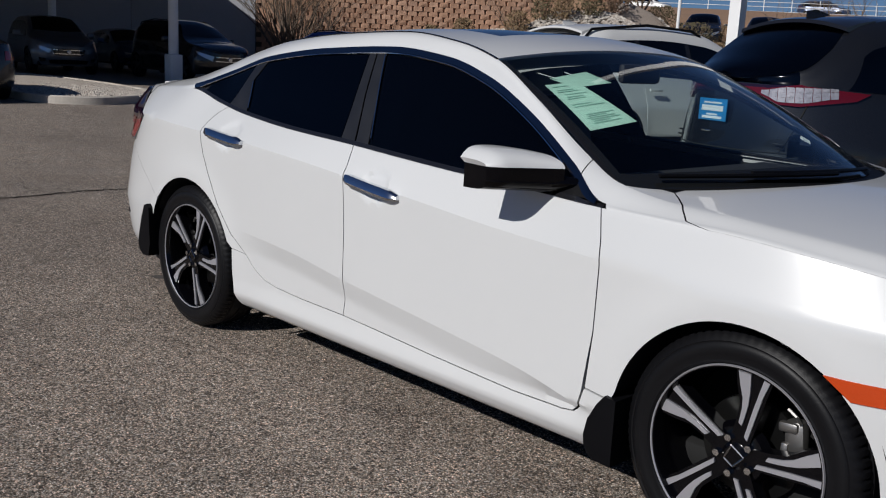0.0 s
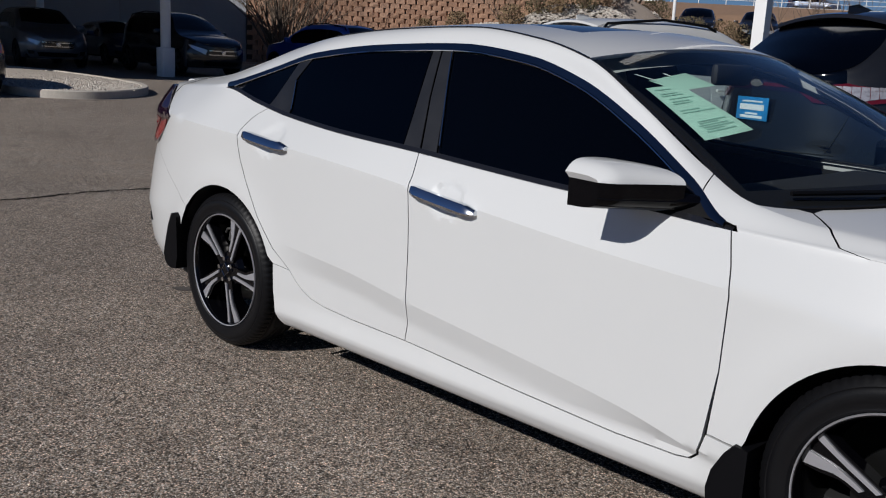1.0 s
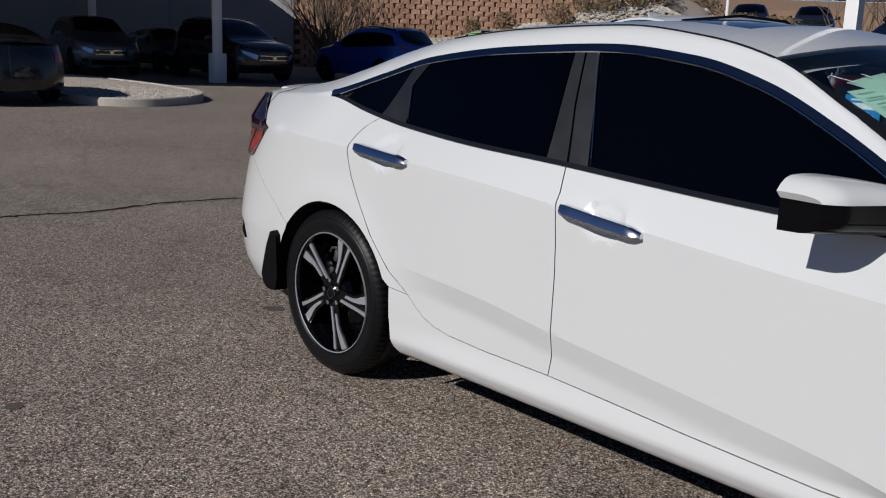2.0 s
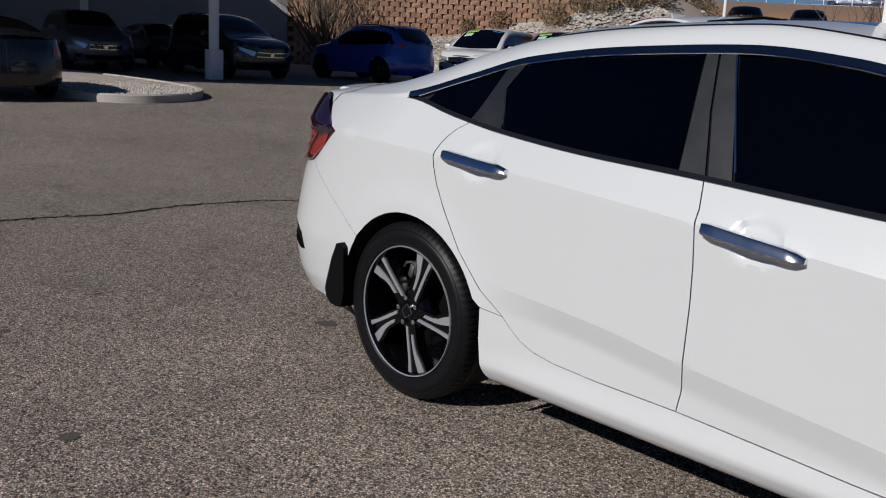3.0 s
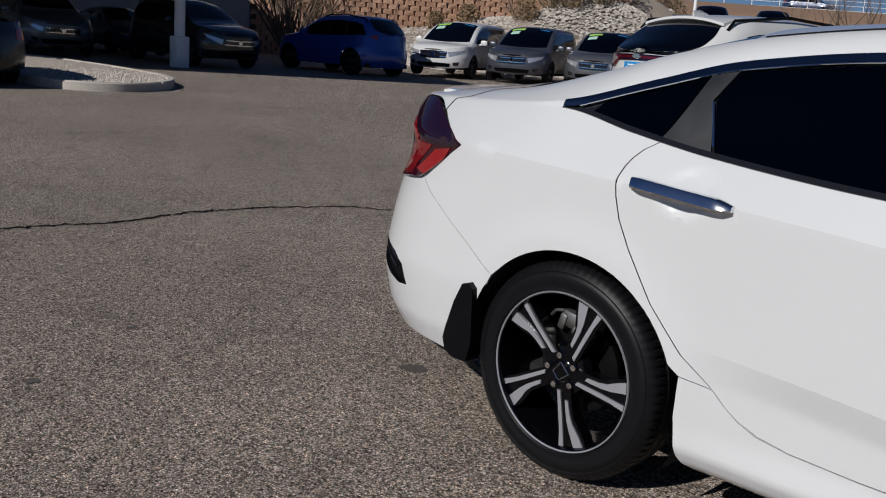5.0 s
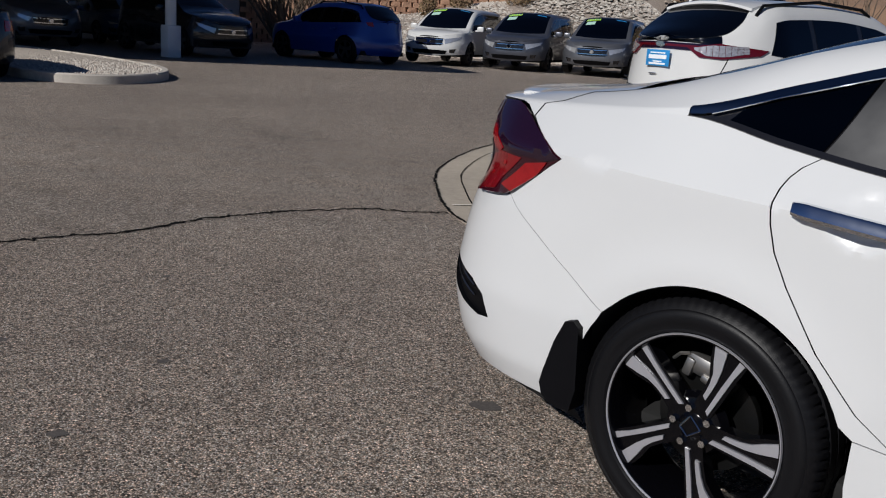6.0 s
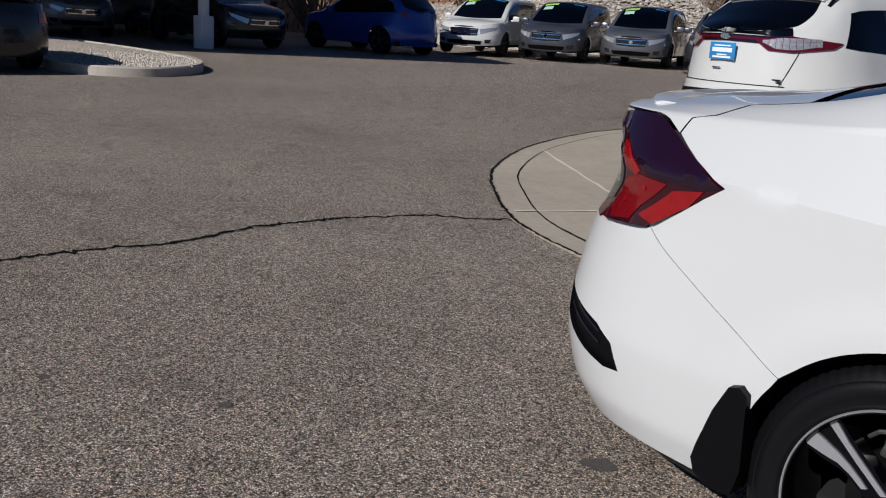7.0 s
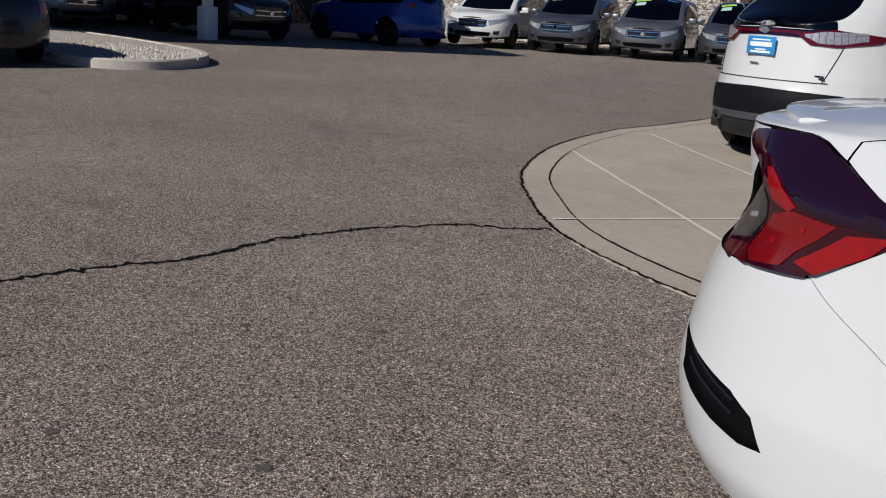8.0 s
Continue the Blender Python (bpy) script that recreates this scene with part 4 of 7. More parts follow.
def sedan_sides():
    """Window band: trim, panes, pillar covers, on both flanks."""
    up = SK.up
    n = 60
    # dark backing of the whole band
    bm = bmesh.new()
    xs = [-0.165 + (2.245 + 0.165) * k / n for k in range(n + 1)]
    patch(bm, [(x, 0.003) for x in xs] + [(x, 0.300) for x in xs[::-1]], up, 0.03, offset=-0.006, flange=0)
    part("window_surround", bm, BLACK_TRIM, sedan, "gloss black window surround")
    # moulding along the belt
    bm = bmesh.new()
    b0 = [(x, -0.001) for x in xs]
    patch(bm, b0[:-1] + [(x, 0.3 * SK.w_of_z(x, SK.zb(x) + 0.012 * smooth(2.228, 2.17, x) + 0.001)) for x in xs[-2:1:-1]], up, 0.02, offset=0.004, flange=0.007)
    both_sides("belt_moulding", bm, BLACK_TRIM, sedan)
    bm = bmesh.new()
    xs2 = [-0.16 + (2.22 + 0.16) * k / n for k in range(n + 1)]
    patch(bm, [(x, 0.3 * max(0.25, 1 - 0.021 / max(0.02, SK.zw(x) - SK.zb(x)))) for x in xs2] + [(x, 0.301) for x in xs2[::-1]], up, 0.02, offset=0.004, flange=0.008)
    both_sides("window_moulding", bm, DARK_CHROME, sedan, "dark chrome upper window moulding")
    bm = bmesh.new()
    tube(bm, [SK.upper(x, max(0.24, 1 - 0.0225 / max(0.02, SK.zw(x) - SK.zb(x)))) + Vector((0, -0.006, 0.0)) for x in (-0.10 + 2.16 * k / 50 for k in range(51))], 0.0026, 6)
    both_sides("moulding_edge", bm, CHROME, sedan, "bright inner edge of the moulding")

    def toplines(a, b, k=8, drop=0.02):
        return [(a + (b - a) * i / k, SK.zw(a + (b - a) * i / k) - drop) for i in range(k + 1)]

    def low(a, b, k=6):
        return [(a + (b - a) * i / k, SK.zb(a + (b - a) * i / k) + 0.012) for i in range(k + 1)]
    panes = {
        "rear_door_window": (TINTED, low(0.350, 1.020) + toplines(0.962, 0.335) + [(0.305, 1.125)]),
        "front_door_window": (FRONT_TINT, low(1.195, 2.045) + toplines(2.045, 1.068, 14)),
        "quarter_window": (TINTED, low(-0.055, 0.185) + [(0.190, 1.03)] + toplines(0.262, -0.02, 5)),
        "rear_pillar_cover": (PILLAR, low(0.193, 0.342, 3) + [(0.297, 1.125), (0.343, SK.zw(0.343) - 0.02), (0.270, SK.zw(0.270) - 0.02)]),
        "door_pillar_cover": (PILLAR, low(1.028, 1.108, 3) + [(1.050, 1.11), (1.006, SK.zw(1.006) - 0.018), (0.970, SK.zw(0.970) - 0.018)]),
        "pillar_cover": (PILLAR, low(1.118, 1.188, 3) + [(1.062, SK.zw(1.062) - 0.018), (1.014, SK.zw(1.014) - 0.018), (1.058, 1.11)]),
        "mirror_patch": (BLACK_PLASTIC, low(2.055, 2.238, 4) + [(2.20, SK.zw(2.20) - 0.004), (2.10, SK.zw(2.10) - 0.026), (2.055, SK.zw(2.055) - 0.02)]),
    }
    for name, (m, pts) in panes.items():
        bm = bmesh.new()
        patch(bm, SK.up_pts(pts), up, 0.03, offset=0.0 if m in (TINTED, FRONT_TINT) else 0.003, flange=0.004)
        pair = both_sides(name, bm, m, sedan)
        if name == "front_door_window":
            pair[1].data.materials[0] = CLEAR
            pair[1].data.flip_normals()
            pair[1].visible_shadow = False
    # the far surround is open behind the front door's clear pane
    bm = bmesh.new()
    hole = SK.up_pts(low(1.215, 2.02) + toplines(2.02, 1.09, 14))
    patch(bm, [(x, 0.003) for x in xs] + [(x, 0.300) for x in xs[::-1]], up, 0.03, holes=[hole], offset=-0.006, flange=0)
    part("window_surround", mirrored(bm), BLACK_TRIM, sedan, "gloss black window surround")
    bm.free()
    # bright strip up the front edge of each pillar cover
    for a, b in (((1.190, 0.967), (1.064, 1.258)), ((0.344, 1.012), (0.300, 1.122))):
        bm = bmesh.new()
        pts = []
        for k in range(7):
            x, z = a[0] + (b[0] - a[0]) * k / 6, a[1] + (b[1] - a[1]) * k / 6
            pts.append(SK.upper(x, SK.w_of_z(x, z)) + Vector((0, -0.004, 0.001)))
        tube(bm, pts, 0.0028, 6)
        both_sides("glass_run", bm, CHROME, sedan, "bright glass edge")
    # handles in dished recesses
    for x0, z0, x1, z1 in ((0.186, 0.905, 0.474, 0.882), (1.163, 0.828, 1.442, 0.796)):
        bm = bmesh.new()
        rows = []
        for k in range(13):
            t = k / 12
            x, z = x0 + (x1 - x0) * t, z0 + (z1 - z0) * t
            h = 0.0165 * (1 - 0.55 * smooth(0.86, 1.0, t)) * (0.80 + 0.20 * smooth(0, 0.08, t))
            foot = SK.lower(x0, z0).y * (1 - t) + SK.lower(x1, z1).y * t - 0.004 * math.sin(math.pi * t)
            outw = 0.026 * (0.75 + 0.25 * smooth(0, 0.08, t)) * (0.6 + 0.4 * smooth(1.0, 0.92, t))
            row = []
            for o, zz in ((0.0, 1.1), (0.62, 1.05), (0.80, 0.75), (1.04, -0.45), (0.92, -0.95), (0.0, -0.85)):
                row.append(bm.verts.new((x, foot - o * outw, z + zz * h)))
            rows.append(row)
        for a, b in zip(rows, rows[1:]):
            for i in range(5):
                bm.faces.new((a[i], a[i + 1], b[i + 1], b[i]))
        bm.faces.new(rows[0])
        bm.faces.new(rows[-1])
        bmesh.ops.recalc_face_normals(bm, faces=bm.faces[:])
        both_sides("door_handle", bm, HANDLE, sedan, "chrome door handle")


sedan_sides()


def tail_lamps():
    """Wraparound lamps: a dark fin over red fields, a brake bar and a smoked reversing light."""
    lo = SK.low_pts

    def shell(q, z):
        return SK.lower(q, z) - Vector((0, 0.018 * smooth(-0.60, -0.80, q) * smooth(-1.04, -0.90, q), 0))
    inner = [(-1.062, 1.027), (-1.126, 1.011), (-1.07, 0.990), (-1.000, 0.970), (-0.945, 0.938), (-1.024, 0.897), (-1.11, 0.840), (-1.13, 0.805), (-1.075, 0.759), (-0.99, 0.757)]
    bm = bmesh.new()
    patch(bm, lo(TAIL_LAMP) + inner + lo(LAMP_FOOT), shell, 0.022, offset=0.002, flange=0.04)
    lamp = both_sides("tail_light", bm, LAMP_BASE, sedan, "dark red wraparound tail light")
    crease = [(-0.570, 0.905), (-0.688, 0.906), (-0.737, 0.908), (-0.800, 0.919), (-0.852, 0.948), (-0.895, 0.982)]
    bars = (
        ("upper_lens", LAMP_DARK, lo([(-0.466, 0.919), (-0.57, 0.962), (-0.665, 1.007), (-0.727, 1.033), (-0.760, 1.041), (-0.84, 1.039)]) + [(-0.97, 1.030), (-0.955, 1.0)] + crease[::-1], 0.0055),
        ("light_guide", LAMP_RED, [(-0.929, 0.968), (-0.905, 0.972), (-0.806, 0.913), (-0.830, 0.899), (-0.893, 0.914)], 0.005),
        ("red_field", LAMP_MID, [(-0.886, 0.886), (-0.812, 0.905), (-0.692, 0.899), (-0.775, 0.832), (-0.80, 0.795), (-0.893, 0.779), (-0.93, 0.80)], 0.0045),
        ("lower_field", LAMP_WINE, [(-0.945, 0.806), (-0.905, 0.770), (-1.06, 0.765), (-1.065, 0.782)], 0.0045),
        ("brake_bar", LAMP_RED, [(-0.768, 0.813), (-0.668, 0.888), (-0.565, 0.903), (-0.608, 0.862), (-0.708, 0.800)], 0.005),
        ("reversing_light", SMOKED, [(-0.940, 0.928), (-1.02, 0.890), (-1.10, 0.836), (-1.07, 0.790), (-0.945, 0.822), (-0.912, 0.870), (-0.915, 0.905)], 0.0045),
        ("reflector", LAMP_CLEAR, [(-0.965, 0.872), (-1.01, 0.862), (-1.005, 0.852), (-0.962, 0.862)], 0.007),
        ("bulb", LAMP_RED, [(-0.852 + 0.007 * math.cos(k), 0.836 + 0.007 * math.sin(k)) for k in (0.5 * i for i in range(12))], 0.0075),
        ("bulb", LAMP_RED, [(-0.775 + 0.007 * math.cos(k), 0.876 + 0.006 * math.sin(k)) for k in (0.5 * i for i in range(12))], 0.0075),
    )
    for name, m, loop, off in bars:
        bm = bmesh.new()
        patch(bm, loop, shell, 0.02, offset=off, flange=0.003)
        o = mirrored(bm)
        part(name, bm, m, lamp[0])
        part(name, o, m, lamp[1])


tail_lamps()


def wing_mirror():
    """Two-tone shell: painted cap over a black foot, glass towards the rear."""
    rows = []
    for k in range(15):
        t = k / 14
        y = -0.890 - 0.184 * t
        end = (1 - max(0, (t - 0.72) / 0.28) ** 2.5 * 0.62)
        hz_up = (0.022 + 0.027 * math.sin(math.pi * min(1, 0.20 + 0.55 * t))) * end
        hz_dn = 0.074 - 0.006 * t
        back = 1.885 + 0.055 * (1 - t) ** 1.5
        hx = (0.175 - 0.045 * t) * (1 - max(0, (t - 0.8) / 0.2) ** 2 * 0.22)
        row = []
        for i in range(17):
            a = math.pi * i / 16 - math.pi / 2
            row.append(Vector((back + hx * math.cos(a) ** (0.7 if a > 0 else 0.45), y - 0.018 * t * min(0, math.sin(a)), 0.973 + (hz_up * math.sin(a) if a > 0 else -hz_dn * abs(math.sin(a)) ** 0.55))))
        rows.append(row)
    for name, m, rng, lab in (("mirror_cap", WHITE_PAINT, range(8, 16), "white painted mirror cap"), ("mirror_housing", MIRROR_BLACK, range(0, 8), "gloss black mirror housing")):
        bm = bmesh.new()
        g = [[bm.verts.new(v - Vector((0, 0, 0.002 if i < 8 else 0))) for i, v in enumerate(r)] for r in rows]
        for a, b in zip(g, g[1:]):
            for i in rng:
                bm.faces.new((a[i], a[i + 1], b[i + 1], b[i]))
        for ring in (g[0], g[-1]):
            back = bm.verts.new((ring[0].co.x, ring[0].co.y, ring[8].co.z))
            bm.faces.new([ring[i] for i in range(rng[0], rng[-1] + 2)] + [back])
        for v in bm.verts[:]:
            if not v.link_faces:
                bm.verts.remove(v)
        if rng[0] == 0:
            for i in (4, 6):
                tube(bm, [r[i] for r in rows], 0.0028, 6)
        bmesh.ops.recalc_face_normals(bm, faces=bm.faces[:])
        both_sides(name, bm, m, sedan, lab)
    bm = bmesh.new()
    f = [bm.verts.new((1.889, r[0].y, z)) for r in rows for z in (r[0].z + 0.01, r[16].z - 0.01)]
    for i in range(0, len(f) - 2, 2):
        bm.faces.new((f[i], f[i + 1], f[i + 3], f[i + 2]))
    both_sides("mirror_glass", bm, CHROME, sedan)
    bm = bmesh.new()
    tube(bm, [(2.150, -0.815, 0.930), (2.125, -0.850, 0.930), (2.07, -0.895, 0.933), (1.98, -0.95, 0.938)], [0.016, 0.022, 0.030, 0.030], 12)
    for v in bm.verts:
        v.co.z = 0.934 + (v.co.z - 0.934) * 0.8
    both_sides("mirror_arm", bm, MIRROR_BLACK, sedan)


wing_mirror()


def sedan_under():
    # inner shell, behind all gaps
    bm = bmesh.new()
    lo = SK.low_pts
    rear = circle_pts(0.015, 0.318, 0.388, 200, -20, 30)
    front = circle_pts(2.70, 0.318, 0.372, 200, -20, 30)
    loop = [(S_REAR + 0.02, 0.32), (S_REAR + 0.02, 1.0)] + [(SK.s_of_x(x, SK.zb(x) - 0.02), SK.zb(x) - 0.02) for x in (-0.9 + 0.1 * k for k in range(45))] + [(S_FRONT - 0.02, 0.60), (S_FRONT - 0.02, 0.22)] + lo(front[::-1]) + lo(rear[::-1])
    patch(bm, loop, SK.lower, 0.06, offset=-0.022, flange=0)
    both_sides("inner_shell", bm, UNDERBODY, sedan)
    # wheel housings
    for cx in (0.015, 2.70):
        bm = bmesh.new()
        ring = circle_pts(cx, 0.318, 0.376, 188, -25, 30)
        g = [[bm.verts.new((x, y, z)) for x, z in ring] for y in (-0.875, -0.60)]
        for i in range(30):
            bm.faces.new((g[0][i], g[0][i + 1], g[1][i + 1], g[1][i]))
        bm.faces.new(g[1])
        both_sides("wheel_housing", bm, UNDERBODY, sedan)
    part("floor_pan", boxed(1.48, 0, 0.235, 3.7, 1.52, 0.07, 0.02), UNDERBODY, sedan)
    # mud flaps
    for cx, pts in ((0.0, [(-0.318, 0.500), (-0.337, 0.516), (-0.362, 0.508), (-0.392, 0.445), (-0.420, 0.355), (-0.428, 0.320), (-0.418, 0.290), (-0.394, 0.270), (-0.366, 0.265), (-0.325, 0.268), (-0.310, 0.33)]), (2.7, [(2.372, 0.375), (2.335, 0.380), (2.312, 0.352), (2.284, 0.300), (2.274, 0.250), (2.278, 0.222), (2.292, 0.198), (2.314, 0.188), (2.372, 0.184)])):
        bm = bmesh.new()
        y0 = -0.914 if cx == 0 else -0.912
        flat_slab(bm, pts, y0, -0.86 if cx == 0 else -0.74)
        face = [f for f in bm.faces if all(v.co.y < -0.9 for v in f.verts)]
        bmesh.ops.inset_region(bm, faces=face, thickness=0.014, depth=0.0)
        for v in face[0].verts:
            v.co.y -= 0.010
        bmesh.ops.recalc_face_normals(bm, faces=bm.faces[:])
        both_sides("mud_flap", bm, BLACK_PLASTIC, sedan, "black moulded mud flap")


sedan_under()
for side in (-1, 1):
    alloy_wheel(sedan, 0.0, side, radians(25), -70.0)
    alloy_wheel(sedan, 2.70, side, radians(12))


def sedan_cabin():
    """Dashboard, seats and wheel behind the glass."""
    dark = mat("cabin trim", (0.014, 0.014, 0.016), 0.7)
    seat_m = mat("dark seat leather", (0.10, 0.098, 0.095), 0.5)
    part("dashboard", boxed(2.15, 0, 0.83, 0.55, 1.35, 0.16, 0.05), dark, sedan)
    for x, y in ((1.35, -0.37), (1.35, 0.37), (0.62, -0.37), (0.62, 0.37)):
        bm = bmesh.new()
        box(bm, x, y, 0.52, 0.52, 0.52, 0.18, 0.05)
        k = 1.0 if x > 1 else 0.78
        box(bm, 0, 0, 0.28 * k, 0.14, 0.50, 0.56 * k, 0.05, pose(x - 0.24, y, 0.56, 0, -16, 0))
        box(bm, 0, 0, 0.66 * k, 0.09, 0.26, 0.16 * k, 0.03, pose(x - 0.24, y, 0.56, 0, -16, 0))
        part("seat", bm, seat_m, sedan)
    lining = mat("pale grey lining and screen strip", (0.42, 0.43, 0.42), 0.8)
    # added pale strip under the far side of the glass imitates a reflection
    bm = bmesh.new()
    patch(bm, [(0.10, 0.585), (0.98, 0.585), (0.98, 0.40), (0.60, 0.47), (0.25, 0.53), (0.10, 0.55)], screen_skin, 0.04, offset=-0.012, flange=0)
    part("screen_sheen", bm, lining, sedan, "pale grey strip under the windscreen, standing in for a reflection")
    bm = bmesh.new()
    patch(bm, [(0.40, -0.56), (1.66, -0.56), (1.70, -0.3), (1.71, 0.0), (1.70, 0.3), (1.66, 0.56), (0.40, 0.56)], SK.tp, 0.06, offset=-0.05, flange=0)
    part("headlining", bm, lining, sedan, "pale grey headlining")
    part("parcel_shelf", boxed(-0.12, 0, 0.96, 0.5, 1.2, 0.03, 0.01), dark, sedan)
    bm = boxed(1.72, 0, 1.235, 0.03, 0.24, 0.07, 0.015)
    part("rear_view_mirror", bm, dark, sedan)


sedan_cabin()


# ---- the other parked vehicles ----
def paint(name, c, rough=0.3, metal=0.0):
    return mat(name, c, rough, metal, 0.7, 0.03, 2.0, 700)


PEARL = paint("pearl white paint", (0.60, 0.60, 0.59))
CHARCOAL = paint("dark grey paint", (0.010, 0.011, 0.014), 0.26, 0.25)
BLUE = paint("blue paint", (0.012, 0.06, 0.33), 0.3, 0.2)
SILVER = paint("silver paint", (0.135, 0.14, 0.155), 0.36, 0.55)
GREY = paint("grey paint", (0.080, 0.085, 0.105), 0.36, 0.55)
BLACK = paint("black paint", (0.010, 0.010, 0.012), 0.25)
NAVY = paint("navy paint", (0.02, 0.04, 0.09), 0.3, 0.2)
DARK_GLASS = glass_mat("dark glass", (0.03, 0.035, 0.05), 0.05, 1.75)
RIM_GREY = mat("grey alloy", (0.06, 0.06, 0.065), 0.4, 0.6)
CELL = mat("clear lamp cell", (0.50, 0.48, 0.49), 0.22, 0.6, 0.5, vary=0.35, scale=45)
CLADDING = mat("black cladding", (0.006, 0.006, 0.008), 0.6, spec=0.1)

SUV = dict(n_tail=2.05, wb=2.85, tail=curve((0.25, 0.92), (0.4, 1.02), (0.6, 1.04), (0.75, 1.00), (1.0, 0.97), (1.25, 0.95)), nose=curve((0.25, 0.80), (0.45, 0.92), (0.8, 0.93), (1.0, 0.88)), half=0.95, wheel=0.365,
           rows=[(-1.00, 1.20, 0.99, 1.204, 0.975, 1.210, 1.222), (-0.92, 1.195, 0.985, 1.206, 0.96, 1.226, 1.285), (-0.70, 1.17, 0.965, 1.215, 0.90, 1.290, 1.405), (-0.50, 1.15, 0.92, 1.31, 0.79, 1.43, 1.525), (-0.25, 1.135, 0.83, 1.49, 0.655, 1.61, 1.65),
                 (0.05, 1.12, 0.80, 1.55, 0.65, 1.675, 1.715), (0.8, 1.09, 0.78, 1.58, 0.67, 1.69, 1.745), (1.5, 1.07, 0.79, 1.54, 0.68, 1.66, 1.72), (1.9, 1.06, 0.83, 1.44, 0.73, 1.53, 1.63), (2.4, 1.05, 0.92, 1.20, 0.81, 1.27, 1.37),
                 (2.65, 1.04, 0.97, 1.08, 0.85, 1.14, 1.21), (2.85, 1.03, 0.98, 1.05, 0.87, 1.09, 1.14), (3.3, 0.98, 0.98, 0.99, 0.88, 1.02, 1.07), (3.7, 0.86, 0.98, 0.87, 0.9, 0.89, 0.92), (3.80, 0.76, 0.98, 0.77, 0.9, 0.78, 0.80)],
           side=[(-0.50, 0.32), (0.38, 1.16), (1.22, 2.32)], shield=(1.66, 2.58), back=(-0.92, -0.27), lamps=(1.10, 1.25))
TALL_SUV = dict(SUV, half=0.97, side=[(-0.34, 0.34), (0.38, 1.18), (1.22, 2.32)], rows=[(-1.00, 1.250, 0.99, 1.255, 0.975, 1.260, 1.272), (-0.92, 1.245, 0.985, 1.256, 0.96, 1.272, 1.325), (-0.70, 1.215, 0.965, 1.258, 0.90, 1.325, 1.43), (-0.50, 1.18, 0.92, 1.33, 0.79, 1.445, 1.535)] + SUV["rows"][4:])
VAN = dict(wb=3.00, tail=curve((0.25, 0.95), (0.4, 1.07), (0.8, 1.09), (1.3, 1.05)), nose=curve((0.22, 0.82), (0.45, 0.95), (0.75, 0.94), (1.0, 0.86)), half=1.0, wheel=0.34,
           rows=[(-1.08, 1.10, 0.97, 1.15, 0.90, 1.20, 1.22), (-0.98, 1.10, 0.93, 1.35, 0.82, 1.50, 1.54), (-0.8, 1.09, 0.87, 1.55, 0.76, 1.66, 1.69), (0, 1.07, 0.84, 1.58, 0.73, 1.68, 1.725), (1.2, 1.04, 0.84, 1.58, 0.73, 1.68, 1.725),
                 (1.8, 1.02, 0.85, 1.53, 0.75, 1.62, 1.69), (2.2, 1.0, 0.88, 1.41, 0.78, 1.48, 1.56), (2.6, 0.98, 0.93, 1.21, 0.83, 1.26, 1.33), (2.95, 0.965, 0.97, 1.01, 0.87, 1.05, 1.10), (3.1, 0.955, 0.98, 0.97, 0.88, 1.00, 1.035),
                 (3.5, 0.93, 0.98, 0.94, 0.9, 0.965, 0.99), (3.78, 0.87, 0.98, 0.88, 0.9, 0.90, 0.92), (3.93, 0.78, 0.98, 0.79, 0.9, 0.80, 0.815)],
           side=[(-0.75, 0.35), (0.42, 1.30), (1.40, 2.72)], shield=(1.90, 3.04), back=(-1.0, -0.84), lamps=(0.95, 1.15))
CAR = dict(wb=2.70, tail=curve((0.2, 0.9), (0.4, 1.02), (0.8, 1.0), (1.0, 0.96)), nose=curve((0.2, 0.8), (0.5, 0.92), (0.8, 0.86)), half=0.9, wheel=0.32,
           rows=[(r[0], r[1] - 0.03, *r[2:3], r[3] - 0.02, *r[4:5], r[5], r[6] + 0.03) for r in SEDAN_STATIONS], side=[(-0.1, 0.20), (0.26, 1.05), (1.12, 2.1)], shield=(1.63, 2.48), back=(-0.42, 0.25), lamps=(0.78, 0.9))


def simple_wheel(parent, x, y, r, flip, half=0.11):
    bm = tyre_mesh(r, half, r * 0.69, 48, False)
    tyre = part("wheel", bm, RUBBER, parent)
    tyre.matrix_local = pose(x, y, r, 0, 0, 180 if flip else 0)
    bm = bmesh.new()
    R = r * 0.70
    lathe(bm, [(R, -half * 0.80), (R * 0.94, -half * 0.84), (R * 0.90, -half * 0.5), (R * 0.86, half * 0.2), (0.0, half * 0.2)], 36)
    part("barrel", bm, BLACK_PLASTIC, tyre)
    bm = bmesh.new()
    lathe(bm, [(R, -half * 0.82), (R * 0.97, -half * 0.88), (R * 0.92, -half * 0.84)], 36)
    for k in range(5):
        a = radians(72 * k)
        w = R * 0.13
        flat_slab(bm, turned([(-w, R * 0.12), (w, R * 0.12), (w * 1.5, R * 0.94), (-w * 1.5, R * 0.94)], a), -half * 0.78, -half * 0.5)
    lathe(bm, [(0.0, -half * 0.8), (R * 0.2, -half * 0.78), (R * 0.24, -half * 0.5)], 20)
    part("rim", bm, RIM_GREY, tyre)


